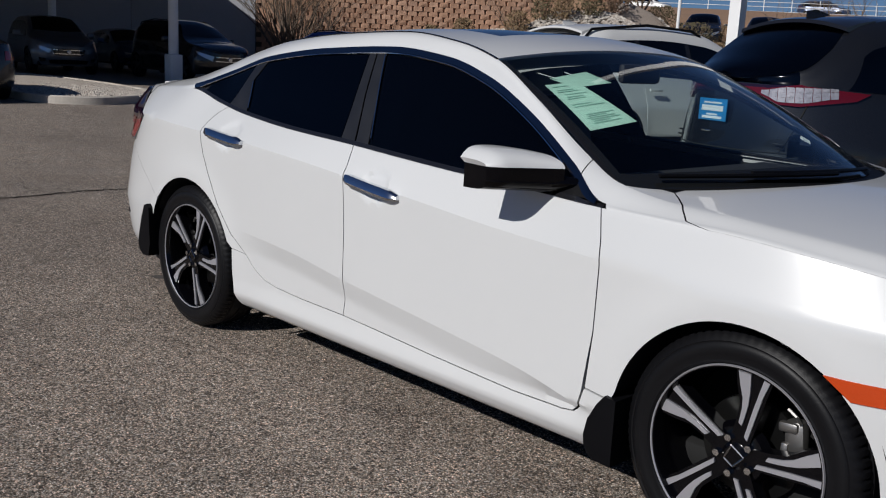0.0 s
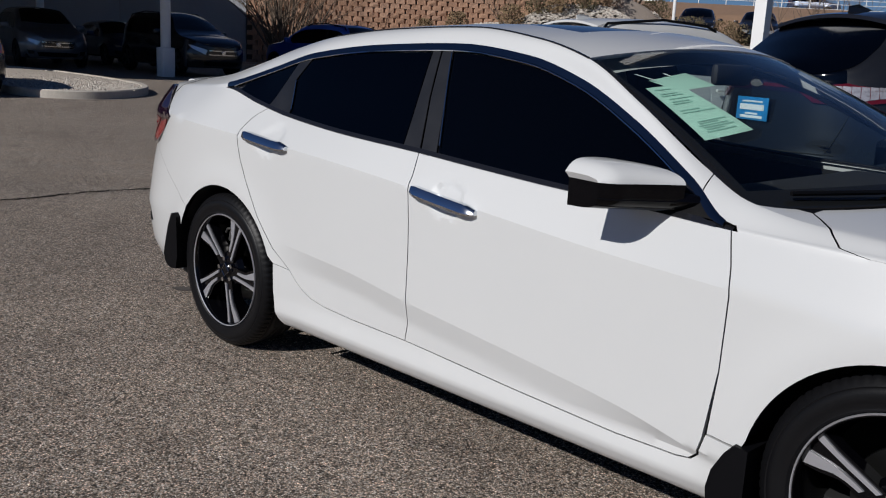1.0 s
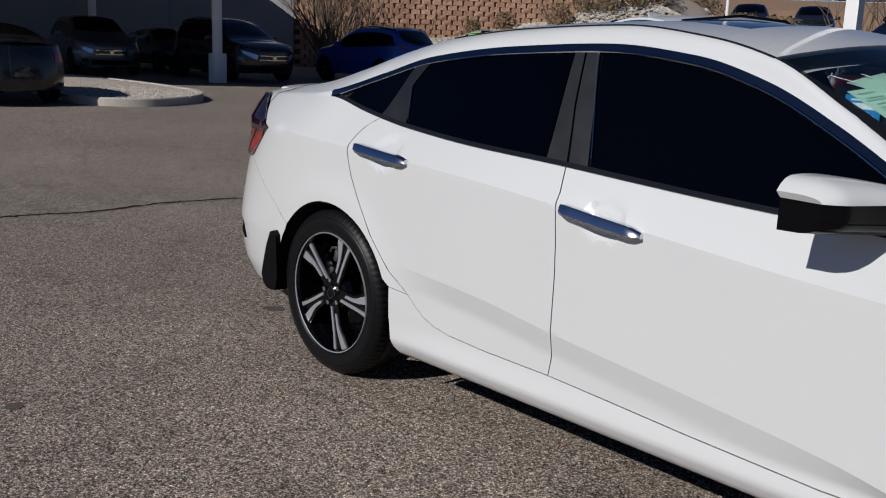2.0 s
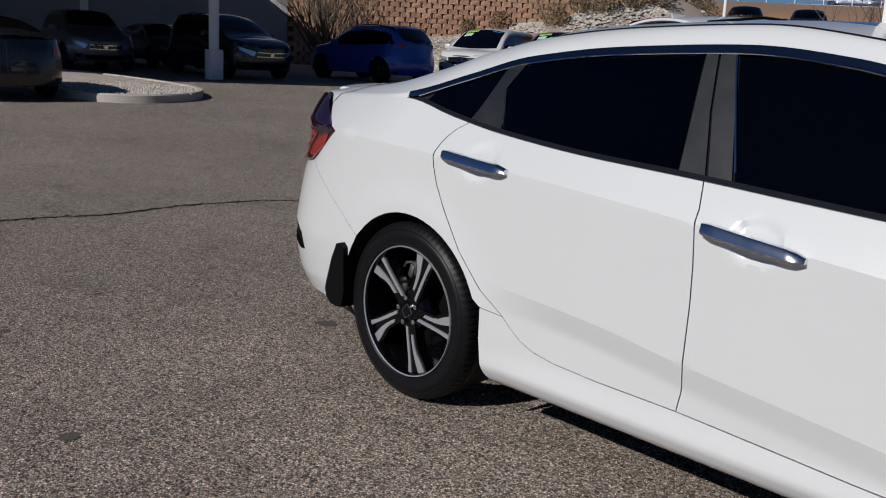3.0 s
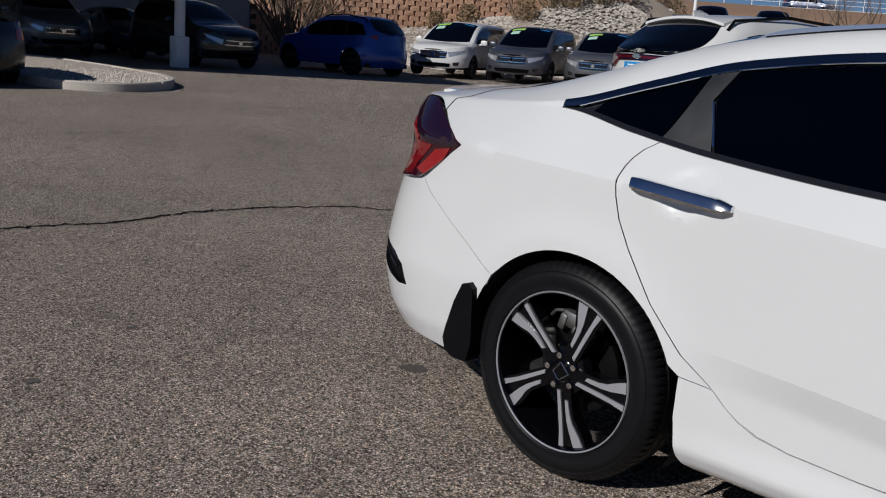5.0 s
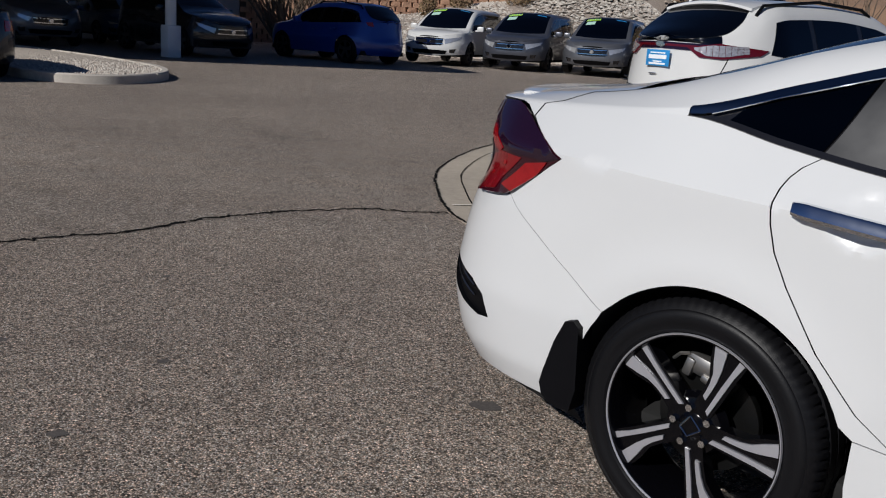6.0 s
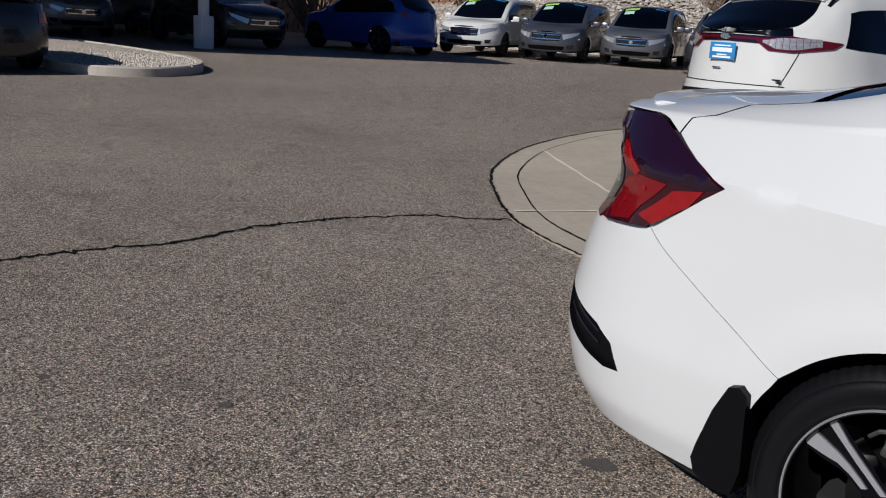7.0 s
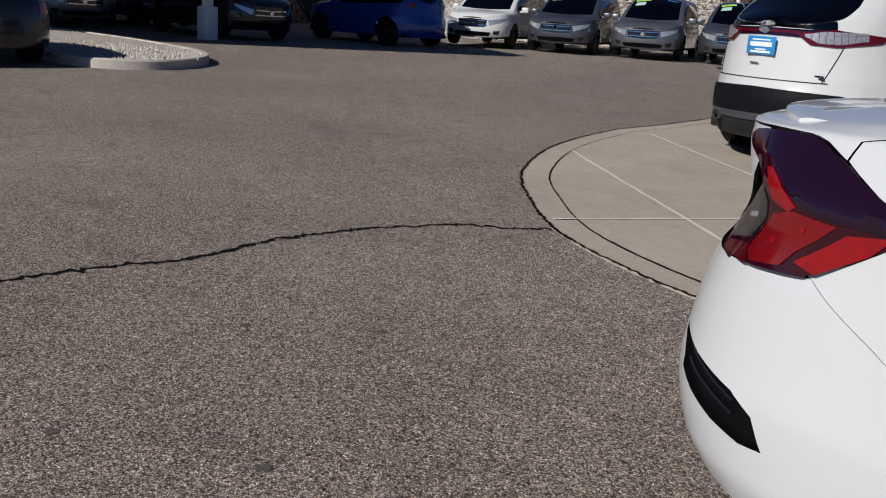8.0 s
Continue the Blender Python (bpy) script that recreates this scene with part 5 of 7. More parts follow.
def vehicle(name, spec, body_mat, label, m, group="", fine=0.06, sx=1.0, sz=1.0, cladding=False, rails=False, sticker=False, tailgate=None, grille=True):
    th = thing(name, label, "car", m, group)
    half = spec["half"]
    rows = [(r[0] * sx, r[1] * sz, r[2], r[3] * sz, r[4], r[5] * sz, r[6] * sz) for r in spec["rows"]]
    belt = curve(*[(r[0], r[1]) for r in rows])

    def width(x, z):
        zb = belt(x)
        v = polyline(z, [(0.16, half - 0.09), (0.28, half - 0.025), (0.45, half - 0.012), (zb * 0.68, half), (zb, half - 0.075), (zb + 0.2, half - 0.16)])
        for cx in (0.0, wb):
            v += 0.014 * math.exp(-((math.hypot(x - cx, z - spec["wheel"]) - spec["wheel"] - 0.05) / 0.08) ** 2)
        return v
    wb = spec["wb"] * sx
    tail, nose = spec["tail"], spec["nose"]
    sk = Skin(wb, rows, width, lambda z: tail(z / sz) * sx, lambda z: nose(z / sz) * sx, spec.get("n_tail", 3.2), 2.8)
    s0, s1 = sk.span()
    lo, r = sk.low_pts, spec["wheel"]
    core = Vector((wb / 2, 0, 0.7))
    xa, xb = rows[0][0] + 0.01, rows[-1][0] - 0.01
    # shell
    bm = bmesh.new()
    zs = 0.24
    arches = [circle_pts(cx, r - 0.005, r + 0.035, 195, -15, 16) for cx in (0.0, wb)]
    n = 90
    top_line = [(sk.s_of_x(x, sk.zb(x)), sk.zb(x)) for x in (xa + (xb - xa) * k / n for k in range(n + 1))]
    loop = [(s0, zs), (s0, sk.zb(xa))] + top_line + [(s1, sk.zb(xb)), (s1, zs)] + lo([p for p in arches[1] if p[1] > zs][::-1]) + lo([p for p in arches[0] if p[1] > zs][::-1])
    patch(bm, loop, sk.lower, fine, flange=0, away=core)
    xs = [xa + (xb - xa) * k / n for k in range(n + 1)]
    patch(bm, [(x, 0.0) for x in xs] + [(x, 0.6) for x in xs[::-1]], sk.up, fine, flange=0, away=core)
    bmesh.ops.remove_doubles(bm, verts=bm.verts[:], dist=0.003)
    bm = joined(bm, mirrored(bm))
    part("body", bm, body_mat, th)
    bm = bmesh.new()
    patch(bm, [(x, 0.6) for x in xs] + [(x, -0.6) for x in xs[::-1]], sk.tp, fine, flange=0, away=core)
    part("roof_skin", bm, body_mat, th)
    part("underbody", boxed(wb / 2, 0, 0.30, wb + 1.2, half * 1.7, 0.12, 0.02), UNDERBODY, th)
    for cx, arch in zip((0.0, wb), arches):
        bm = bmesh.new()
        g = [[bm.verts.new((x, y, z)) for x, z in arch] for y in (-half + 0.03, -half + 0.36)]
        for i in range(16):
            bm.faces.new((g[0][i], g[0][i + 1], g[1][i + 1], g[1][i]))
        bm.faces.new(g[1])
        both_sides("wheel_housing", bm, UNDERBODY, th)

    def line(a, b, f, k=8):
        return [(a + (b - a) * i / k, f(a + (b - a) * i / k)) for i in range(k + 1)]
    # dark band behind the side panes
    bm = bmesh.new()
    p, q = (spec["side"][0][0] + 0.16) * sx, (spec["side"][2][1] - 0.22) * sx
    patch(bm, sk.up_pts(line(p, q, lambda x: sk.zb(x) + 0.02) + line(q, p, lambda x: sk.zw(x) - 0.028)), sk.up, fine, offset=0.0015, flange=0.0, away=core)
    both_sides("pillar_band", bm, BLACK_TRIM, th)
    # side panes and doors
    for i, (a, b) in enumerate(spec["side"]):
        a, b = a * sx, b * sx
        bm = bmesh.new()
        pts = line(a + 0.02, b - 0.02, lambda x: sk.zb(x) + 0.025) + line(b - 0.02 if i < 2 else b - 0.25, a + (0.02 if i else 0.16), lambda x: sk.zw(x) - 0.03)
        patch(bm, sk.up_pts(pts), sk.up, fine, offset=0.004, flange=0.008, away=core)
        both_sides("side_window", bm, DARK_GLASS, th)
        if i:
            bm = bmesh.new()
            foot = 0.42
            pts = line(a, b, lambda x: foot, 4) + line(b, a, lambda x: sk.zb(x) - 0.004, 6)
            hole = r + 0.06
            pts = [(max(x, hole + 0.02) if i == 1 and z < 0.75 else (min(x, wb - hole - 0.02) if i == 2 and z < 0.75 else x), z) for x, z in pts]
            patch(bm, lo(pts), sk.lower, fine, offset=0.003, flange=0.012, away=core)
            doors = both_sides("door", bm, body_mat, th)
            hx = a + 0.14
            for d, sg in zip(doors, (-1, 1)):
                part("door_handle", boxed(hx, sg * (half + 0.012), sk.zb(hx) - 0.14, 0.2, 0.03, 0.035, 0.01), body_mat, d)
    # front and rear panes
    a, b = spec["shield"][0] * sx, spec["shield"][1] * sx
    bow = lambda p: 0.16 * (1 - p * p)
    ps = [k / 8 for k in range(-8, 9)]
    bm = bmesh.new()
    patch(bm, [(a, 0.6 * p * 0.95) for p in ps] + [(b - 0.16 + bow(p), 0.6 * p * 0.95) for p in ps[::-1]], sk.tp, fine, offset=0.004, flange=0.008, away=core)
    part("windscreen", bm, DARK_GLASS, th)
    a2, b2 = spec["back"][0] * sx, spec["back"][1] * sx
    bm = bmesh.new()
    if spec in (SUV, TALL_SUV):
        glass = [(-0.945 * sx, 0.35), (-0.93 * sx, 0.590), (-0.85 * sx, 0.595), (-0.7 * sx, 0.592), (-0.5 * sx, 0.575), (b2, 0.53)]
        glass = [(x, -q) for x, q in glass[::-1]] + glass
    else:
        glass = [(a2, -0.53), (a2, 0.53), (b2, 0.50), (b2, -0.50)]
    patch(bm, glass, sk.tp, min(fine, 0.04), offset=0.005, flange=0.008, away=core)
    part("rear_window", bm, DARK_GLASS, th)
    if sticker:
        for sg, w, h, mt, nm in ((-0.34, 0.46, 0.13, STICKER, "price_sticker"), (-0.36, 0.30, 0.2, PAPER, "window_sheet"), (0.36, 0.34, 0.05, TAG_BLUE, "sun_strip")):
            bm = bmesh.new()
            t0 = a + (0.10 if nm != "window_sheet" else 0.30)
            patch(bm, [(t0, sg - w / 2 * 0.75), (t0, sg + w / 2 * 0.75), (t0 + h * 0.9, sg + w / 2 * 0.75), (t0 + h * 0.9, sg - w / 2 * 0.75)], sk.tp, fine, offset=0.010, flange=0.002, away=core)
            st = part(nm, bm, mt, th)
            if nm == "price_sticker":
                bm = bmesh.new()
                for q in range(5):
                    c = sg - 0.13 + 0.065 * q
                    patch(bm, [(t0 + 0.03, c - 0.02), (t0 + 0.03, c + 0.02), (t0 + 0.09, c + 0.02), (t0 + 0.09, c - 0.02)], sk.tp, fine, offset=0.014, flange=0.001, away=core)
                part("print_bar", bm, INK, st)
    # nose
    fx = wb + sk.nose(0.6)
    if grille:
        bm = bmesh.new()
        z1, z0 = sk.zb(xb) - 0.01, 0.56 * sz
        patch(bm, [(sk.s_of_y(-0.46, 0.65, False), z1 - 0.02), (sk.s_of_y(-0.40, 0.6, False), z0), (s1, z0 - 0.02), (s1, z1)], sk.lower, fine, offset=0.006, flange=0.02, away=core)
        gr = part("grille", joined(bm, mirrored(bm)), BLACK_TRIM, th)
        for k in range(2):
            bm = bmesh.new()
            zz = z0 + 0.035 + k * (z1 - z0) * 0.55
            patch(bm, [(sk.s_of_y(-0.44, 0.65, False), zz + 0.020), (sk.s_of_y(-0.44, 0.6, False), zz), (s1, zz - 0.008), (s1, zz + 0.014)], sk.lower, fine, offset=0.020, flange=0.02, away=core)
            part("grille_bar", joined(bm, mirrored(bm)), CHROME, gr, "chrome grille bar")
        bm = bmesh.new()
        lathe(bm, [(0.0, 0.0), (0.05, 0.0), (0.062, 0.01), (0.062, 0.03)], 20)
        badge = part("nose_badge", bm, CHROME, gr, "chrome badge")
        badge.matrix_local = pose(fx + 0.035, 0, (z0 + z1) / 2, 0, 0, 90)
        bm = bmesh.new()
        patch(bm, [(sk.s_of_y(-0.55, 0.4, False), 0.41), (sk.s_of_y(-0.50, 0.35, False), 0.31), (s1, 0.30), (s1, 0.42)], sk.lower, fine, offset=0.005, flange=0.02, away=core)
        part("air_intake", joined(bm, mirrored(bm)), BLACK_PLASTIC, th)
        bm = bmesh.new()
        patch(bm, [(sk.s_of_x(wb + 0.52, 0.7), sk.zb(wb + 0.5) - 0.10), (sk.s_of_x(wb + 0.62, 0.7), sk.zb(wb + 0.62) - 0.17), (sk.s_of_y(-0.50, 0.65, False), z0 + 0.04), (sk.s_of_y(-0.48, 0.65, False), z1 - 0.03)], sk.lower, fine * 0.7, offset=0.006, flange=0.02, away=core)
        both_sides("headlight", bm, LAMP_CLEAR, th, "clear headlight")
        bm = bmesh.new()
        patch(bm, [(sk.s_of_y(-0.78, 0.4, False), 0.47), (sk.s_of_y(-0.62, 0.4, False), 0.45), (sk.s_of_y(-0.62, 0.4, False), 0.36), (sk.s_of_y(-0.74, 0.4, False), 0.36)], sk.lower, fine, offset=0.006, flange=0.02, away=core)
        both_sides("fog_light", bm, BLACK_TRIM, th)
    # tail
    zl, zh = spec["lamps"][0] * sz, spec["lamps"][1] * sz
    if tailgate is None:
        bm = bmesh.new()
        zt = min(zh, sk.zb(xa) - 0.01)
        patch(bm, [(sk.s_of_x(-sk.tail(zl) * 0.62, zl), zt - 0.02), (sk.s_of_x(-sk.tail(zl) * 0.68, zl), zl - 0.03), (sk.s_of_y(-0.55, zl), zl - 0.04), (sk.s_of_y(-0.58, zl), zt)], sk.lower, fine * 0.7, offset=0.008, flange=0.02, away=core)
        both_sides("tail_light", bm, LAMP_RED, th)
    else:
        tailgate(th, sk, s0, core, body_mat)
    if cladding:
        bm = bmesh.new()
        gap = [(r + 0.05, 0.25), (r + 0.05, 0.40), (wb - r - 0.05, 0.40), (wb - r - 0.05, 0.25)]
        patch(bm, lo(gap), sk.lower, fine, offset=0.008, away=core)
        both_sides("sill_cladding", bm, CLADDING, th)
    if rails:
        bm = bmesh.new()
        pts = [sk.upper(x, 1.75) + Vector((0, 0, h)) for x, h in ((-0.35 * sx, 0.0), (-0.25 * sx, 0.05), (0.6 * sx, 0.06), (1.35 * sx, 0.05), (1.5 * sx, 0.0))]
        tube(bm, pts, 0.018, 6)
        both_sides("roof_rail", bm, BLACK_PLASTIC, th)
    # mirrors
    mx = spec["side"][2][1] * sx - 0.28
    bm = bmesh.new()
    box(bm, mx, -half - 0.10, sk.zb(mx) + 0.10, 0.12, 0.22, 0.16, 0.04)
    box(bm, mx + 0.02, -half + 0.02, sk.zb(mx) + 0.04, 0.07, 0.12, 0.05, 0.015)
    both_sides("wing_mirror", bm, body_mat, th)
    for cx in (0.0, wb):
        for sg in (-1, 1):
            simple_wheel(th, cx, sg * (half - 0.115), r, sg > 0)
    return th


def suv_tail(tag=True, bumper=True, pipes=True, lift=0.0, tag_lift=0.0, foot=0.0):
    """Light bar, lamps, spoiler, badge shapes and bumper of the crossover's tail."""
    def build(th, sk, s0, core, body_mat):
        sy = lambda y, z: sk.s_of_y(y, z)
        lifted = lambda s, z: sk.lower(s, z + lift)
        bm = bmesh.new()
        patch(bm, [(s0, 1.125), (sy(-0.36, 1.1), 1.115), (sy(-0.46, 1.1), 1.085), (sy(-0.52, 1.1), 1.085), (sy(-0.55, 1.15), 1.19), (sy(-0.40, 1.15), 1.185), (s0, 1.19)], lifted, 0.03, offset=0.010, flange=0.02, away=core)
        part("light_bar", joined(bm, mirrored(bm)), LAMP_DARK, th, "dark red light bar across the tailgate")
        bm = bmesh.new()
        patch(bm, [(s0, 1.150), (sy(-0.40, 1.1), 1.142), (sy(-0.40, 1.1), 1.165), (s0, 1.172)], lifted, 0.03, offset=0.014, flange=0.006, away=core)
        part("light_strip", joined(bm, mirrored(bm)), LAMP_WINE, th)
        # lower edge of the glass, flush with the light bar
        bm = bmesh.new()
        hs = [-0.99 + 0.03 * k for k in range(9)]
        patch(bm, [(x, -0.004) for x in hs] + [(-0.735, 0.10), (-0.72, 0.6)] + [(x, 0.61) for x in hs[::-1]], sk.up, 0.03, offset=0.004, flange=0.006, away=core)
        both_sides("glass_apron", bm, DARK_GLASS, th)
        bm = bmesh.new()
        patch(bm, [(-0.998, -0.6), (-0.998, 0.6), (-0.93, 0.6), (-0.93, -0.6)], sk.tp, 0.03, offset=0.0055, flange=0.004, away=core)
        part("glass_foot", bm, DARK_GLASS, th)
        bm = bmesh.new()
        patch(bm, [(sy(-0.30, 1.1), 1.146), (sy(-0.42, 1.1), 1.056), (sk.s_of_x(-0.74, 1.08), 1.046), (sk.s_of_x(-0.44, 1.1), 1.100), (sk.s_of_x(-0.34, 1.16), 1.150), (sk.s_of_x(-0.70, 1.17), 1.185), (sy(-0.58, 1.17), 1.195)], lifted, 0.03, offset=0.016, flange=0.03, away=core)
        lamps = both_sides("tail_light", bm, LAMP_WINE, th, "red tail light")
        t0, t1 = sy(-0.37, 1.12), sk.s_of_x(-0.54, 1.12)
        def row_z(f, k):
            lo_, hi_ = 1.124 - 0.054 * smooth(0, 0.25, f) + 0.040 * smooth(0.5, 1, f), 1.146 + 0.030 * smooth(0, 0.35, f)
            return lo_ + (hi_ - lo_) * k / 3
        for k in range(3):
            for q in range(9):
                f0, f1 = q / 9, (q + 0.94) / 9
                bm = bmesh.new()
                patch(bm, [(t0 + (t1 - t0) * f0, row_z(f0, k)), (t0 + (t1 - t0) * f1, row_z(f1, k)), (t0 + (t1 - t0) * f1, row_z(f1, k + 0.94)), (t0 + (t1 - t0) * f0, row_z(f0, k + 0.94) + 0.002)], lifted, 0.03, offset=0.020, flange=0.006, away=core)
                other = mirrored(bm)
                part("lamp_cell", bm, CELL, lamps[0])
                part("lamp_cell", other, CELL, lamps[1])
        # shut line of the tailgate
        bm = bmesh.new()
        sa, sb = sk.s_of_x(-0.70, 1.0), sk.s_of_x(-0.82, 0.8)
        zt, zb_ = 1.07 + lift, 0.725 + foot * 0.6
        pts = [sk.lower(sa + (sb - sa) * k / 5, zt + (zb_ - zt) * k / 5) for k in range(6)] + [sk.lower(sy(-y, 0.72), 0.72 + foot * 0.6) for y in (0.6, 0.5, 0.4, 0.3, 0.2, 0.1, 0.0)]
        pts = [p + (p - core).normalized() * 0.003 for p in pts]
        pts = [a.lerp(b, k / 4) for a, b in zip(pts, pts[1:]) for k in range(4)] + [pts[-1]]
        tube(bm, pts, 0.0048, 5)
        both_sides("shut_line", bm, UNDERBODY, th)
        footed = lambda s, z: sk.lower(s, z + foot)
        # lower bumper
        bm = bmesh.new()
        patch(bm, [(s0, 0.30), (s0, 0.60), (sy(-0.70, 0.55), 0.58), (sk.s_of_x(-0.62, 0.5), 0.54), (sk.s_of_x(-0.46, 0.45), 0.46), (sk.s_of_x(-0.44, 0.3), 0.30)], footed, 0.05, offset=0.012, flange=0.03, away=core)
        part("lower_bumper", joined(bm, mirrored(bm)), CLADDING, th, "dark grey lower bumper")
        bm = bmesh.new()
        patch(bm, [(s0, 0.30), (s0, 0.365), (sy(-0.60, 0.36), 0.36), (sy(-0.62, 0.3), 0.30)], footed, 0.05, offset=0.02, flange=0.03, away=core)
        part("skid_plate", joined(bm, mirrored(bm)), GREY, th)
        for sg in (-1, 1) if pipes else ():
            bm = bmesh.new()
            lathe(bm, [(0.030, 0.0), (0.042, -0.10), (0.046, -0.10), (0.044, 0.06)], 16)
            ex = part("exhaust", bm, CHROME, th, "chrome exhaust tip")
            ex.matrix_local = pose(-0.86, sg * 0.44, 0.34 + foot * 0.6, 0, 0, -90)
            ex.scale = (1.3, 1, 1)
        if foot:
            bm = bmesh.new()
            patch(bm, [(s0, 0.235), (s0, 0.47), (sk.s_of_x(-0.44, 0.4), 0.47), (sk.s_of_x(-0.42, 0.3), 0.235)], sk.lower, 0.05, offset=0.006, flange=0.01, away=core)
            part("valance", joined(bm, mirrored(bm)), UNDERBODY, th)
        # spoiler over the glass
        bm = bmesh.new()
        rowsv = []
        for k in range(-8, 9):
            p = k / 8
            e = sk.top(-0.15, p * 0.97)
            bow = -0.05 * p * p
            rowsv.append([bm.verts.new(e + Vector(o)) for o in ((0.06, 0, 0.022), (-0.10, 0, 0.014 + bow * 0.4), (-0.20, 0, -0.004 + bow * 0.7), (-0.205, 0, -0.030 + bow * 0.7), (-0.05, 0, -0.075 + bow * 0.5))])
        for a, b in zip(rowsv, rowsv[1:]):
            for i in range(4):
                bm.faces.new((a[i], a[i + 1], b[i + 1], b[i]))
        bm.faces.new(rowsv[0])
        bm.faces.new(rowsv[-1])
        bmesh.ops.recalc_face_normals(bm, faces=bm.faces[:])
        part("spoiler", bm, body_mat if bumper else BLACK_TRIM, th)
        bm = bmesh.new()
        rowf = [sk.top(x, 0.0) for x in (0.02, -0.12, -0.2)]
        v = [bm.verts.new(q) for q in (rowf[0] + Vector((0, 0, 0.01)), rowf[2] + Vector((0, 0.02, 0.0)), rowf[2] + Vector((0, -0.02, 0.0)), rowf[2] + Vector((-0.02, 0, 0.075)), rowf[1] + Vector((0, 0, 0.07)))]
        for f in ((0, 1, 3, 4), (0, 4, 3, 2), (1, 2, 3), (0, 2, 1)):
            bm.faces.new([v[i] for i in f])
        part("roof_fin", bm, body_mat, th)
        # emblem, dealer tag, badge bars, latch
        bm = bmesh.new()
        lathe(bm, [(0.0, 0.0), (0.05, 0.0), (0.056, 0.008), (0.056, 0.03)], 24)
        em = part("tail_badge", bm, CHROME, th, "oval badge")
        em.matrix_local = pose(-sk.tail(1.16) - 0.03, 0, 1.165 + lift, 0, 0, -90)
        em.scale = (1.1, 1, 0.5)
        if tag:
            px = -sk.tail(0.98) - 0.022
            tg = part("dealer_tag", boxed(px, 0, 0.985 + tag_lift, 0.008, 0.31, 0.16, 0.003), TAG_BLUE, th, "blue dealer tag in the plate recess")
            for z, w, h in ((1.035, 0.20, 0.012), (0.995, 0.24, 0.040), (0.95, 0.12, 0.012), (0.928, 0.22, 0.018)):
                part("print_bar", boxed(px - 0.005, 0.0, z + tag_lift, 0.004, w, h), TAG_WHITE, tg)
        part("latch", boxed(-sk.tail(0.82) - 0.006, 0.05, 0.83 + tag_lift, 0.012, 0.10, 0.014, 0.004), CHROME, th)
        for y, z, w in ((0.62, 0.79, 0.12), (0.60, 0.755, 0.13), (-0.52, 0.78, 0.13), (-0.55, 0.755, 0.07)):
            z += foot * 0.6
            q = sk.lower(sk.s_of_y(-abs(y), z), z)
            b = part("badge_bar", boxed(0, 0, 0, 0.012, w, 0.014, 0.003), BLACK_TRIM, th)
            b.matrix_local = pose(q.x - 0.003, math.copysign(abs(q.y), y), z, 0, 0, (8 if y < 0 else -8))
    return build


def parked(x, y, heading, z=None):
    return pose(x, y, slope(x, y) if z is None else z, 0, 0, heading)


vehicle("crossover", TALL_SUV, PEARL, "white crossover with dark glass and a blue dealer tag", parked(-3.78, 6.52, 77), fine=0.045, cladding=True, rails=True, tailgate=suv_tail(lift=0.05, tag_lift=0.09, foot=0.11))
vehicle("crossover", SUV, CHARCOAL, "dark grey crossover with a red and clear light bar", parked(0.47, 4.23, 69, 0.0), fine=0.045, cladding=True, tailgate=suv_tail(bumper=False))
VAN_ROW = "minivans along the gravel bank"
for k, (pm, lab) in enumerate(((PEARL, "white minivan with a yellow-green price sticker"), (GREY, "grey minivan with a yellow-green price sticker"), (SILVER, "silver minivan with a yellow-green price sticker"), (GREY, "grey minivan with a bright price sticker"))):
    hx, hy = math.cos(radians(-67)), math.sin(radians(-67))
    fx, fy = -19.6 + 2.05 * k + 0.92, 16.9 + 1.25 * k + 0.39
    vehicle("minivan", VAN, pm, lab, parked(fx - 3.95 * hx, fy - 3.95 * hy, -67), VAN_ROW, 0.07, sticker=True)
vehicle("compact_suv", SUV, BLUE, "blue compact crossover parked in the shade", parked(-19.0, 15.2, 183), fine=0.07, sx=0.93, sz=0.96, rails=True)
vehicle("large_suv", SUV, BLACK, "black sport utility vehicle in deep shade", parked(-23.40, 11.05, 0), fine=0.07, sx=1.02, rails=True)
vehicle("compact_suv", SUV, SILVER, "pale silver compact crossover under the canopy", parked(-26.80, 8.55, -8), fine=0.07, sx=0.94, sz=0.97)
vehicle("hatchback", CAR, NAVY, "navy sedan under the canopy", parked(-28.52, 11.65, -4), fine=0.08)
vehicle("compact_suv", SUV, GREY, "grey crossover under the canopy", parked(-29.5, 5.9, -8), fine=0.08, sx=0.94, sz=0.97)
vehicle("hatchback", CAR, CHARCOAL, "dark grey hatchback beside the gravel island", parked(-14.5, 2.40, 182), fine=0.07)


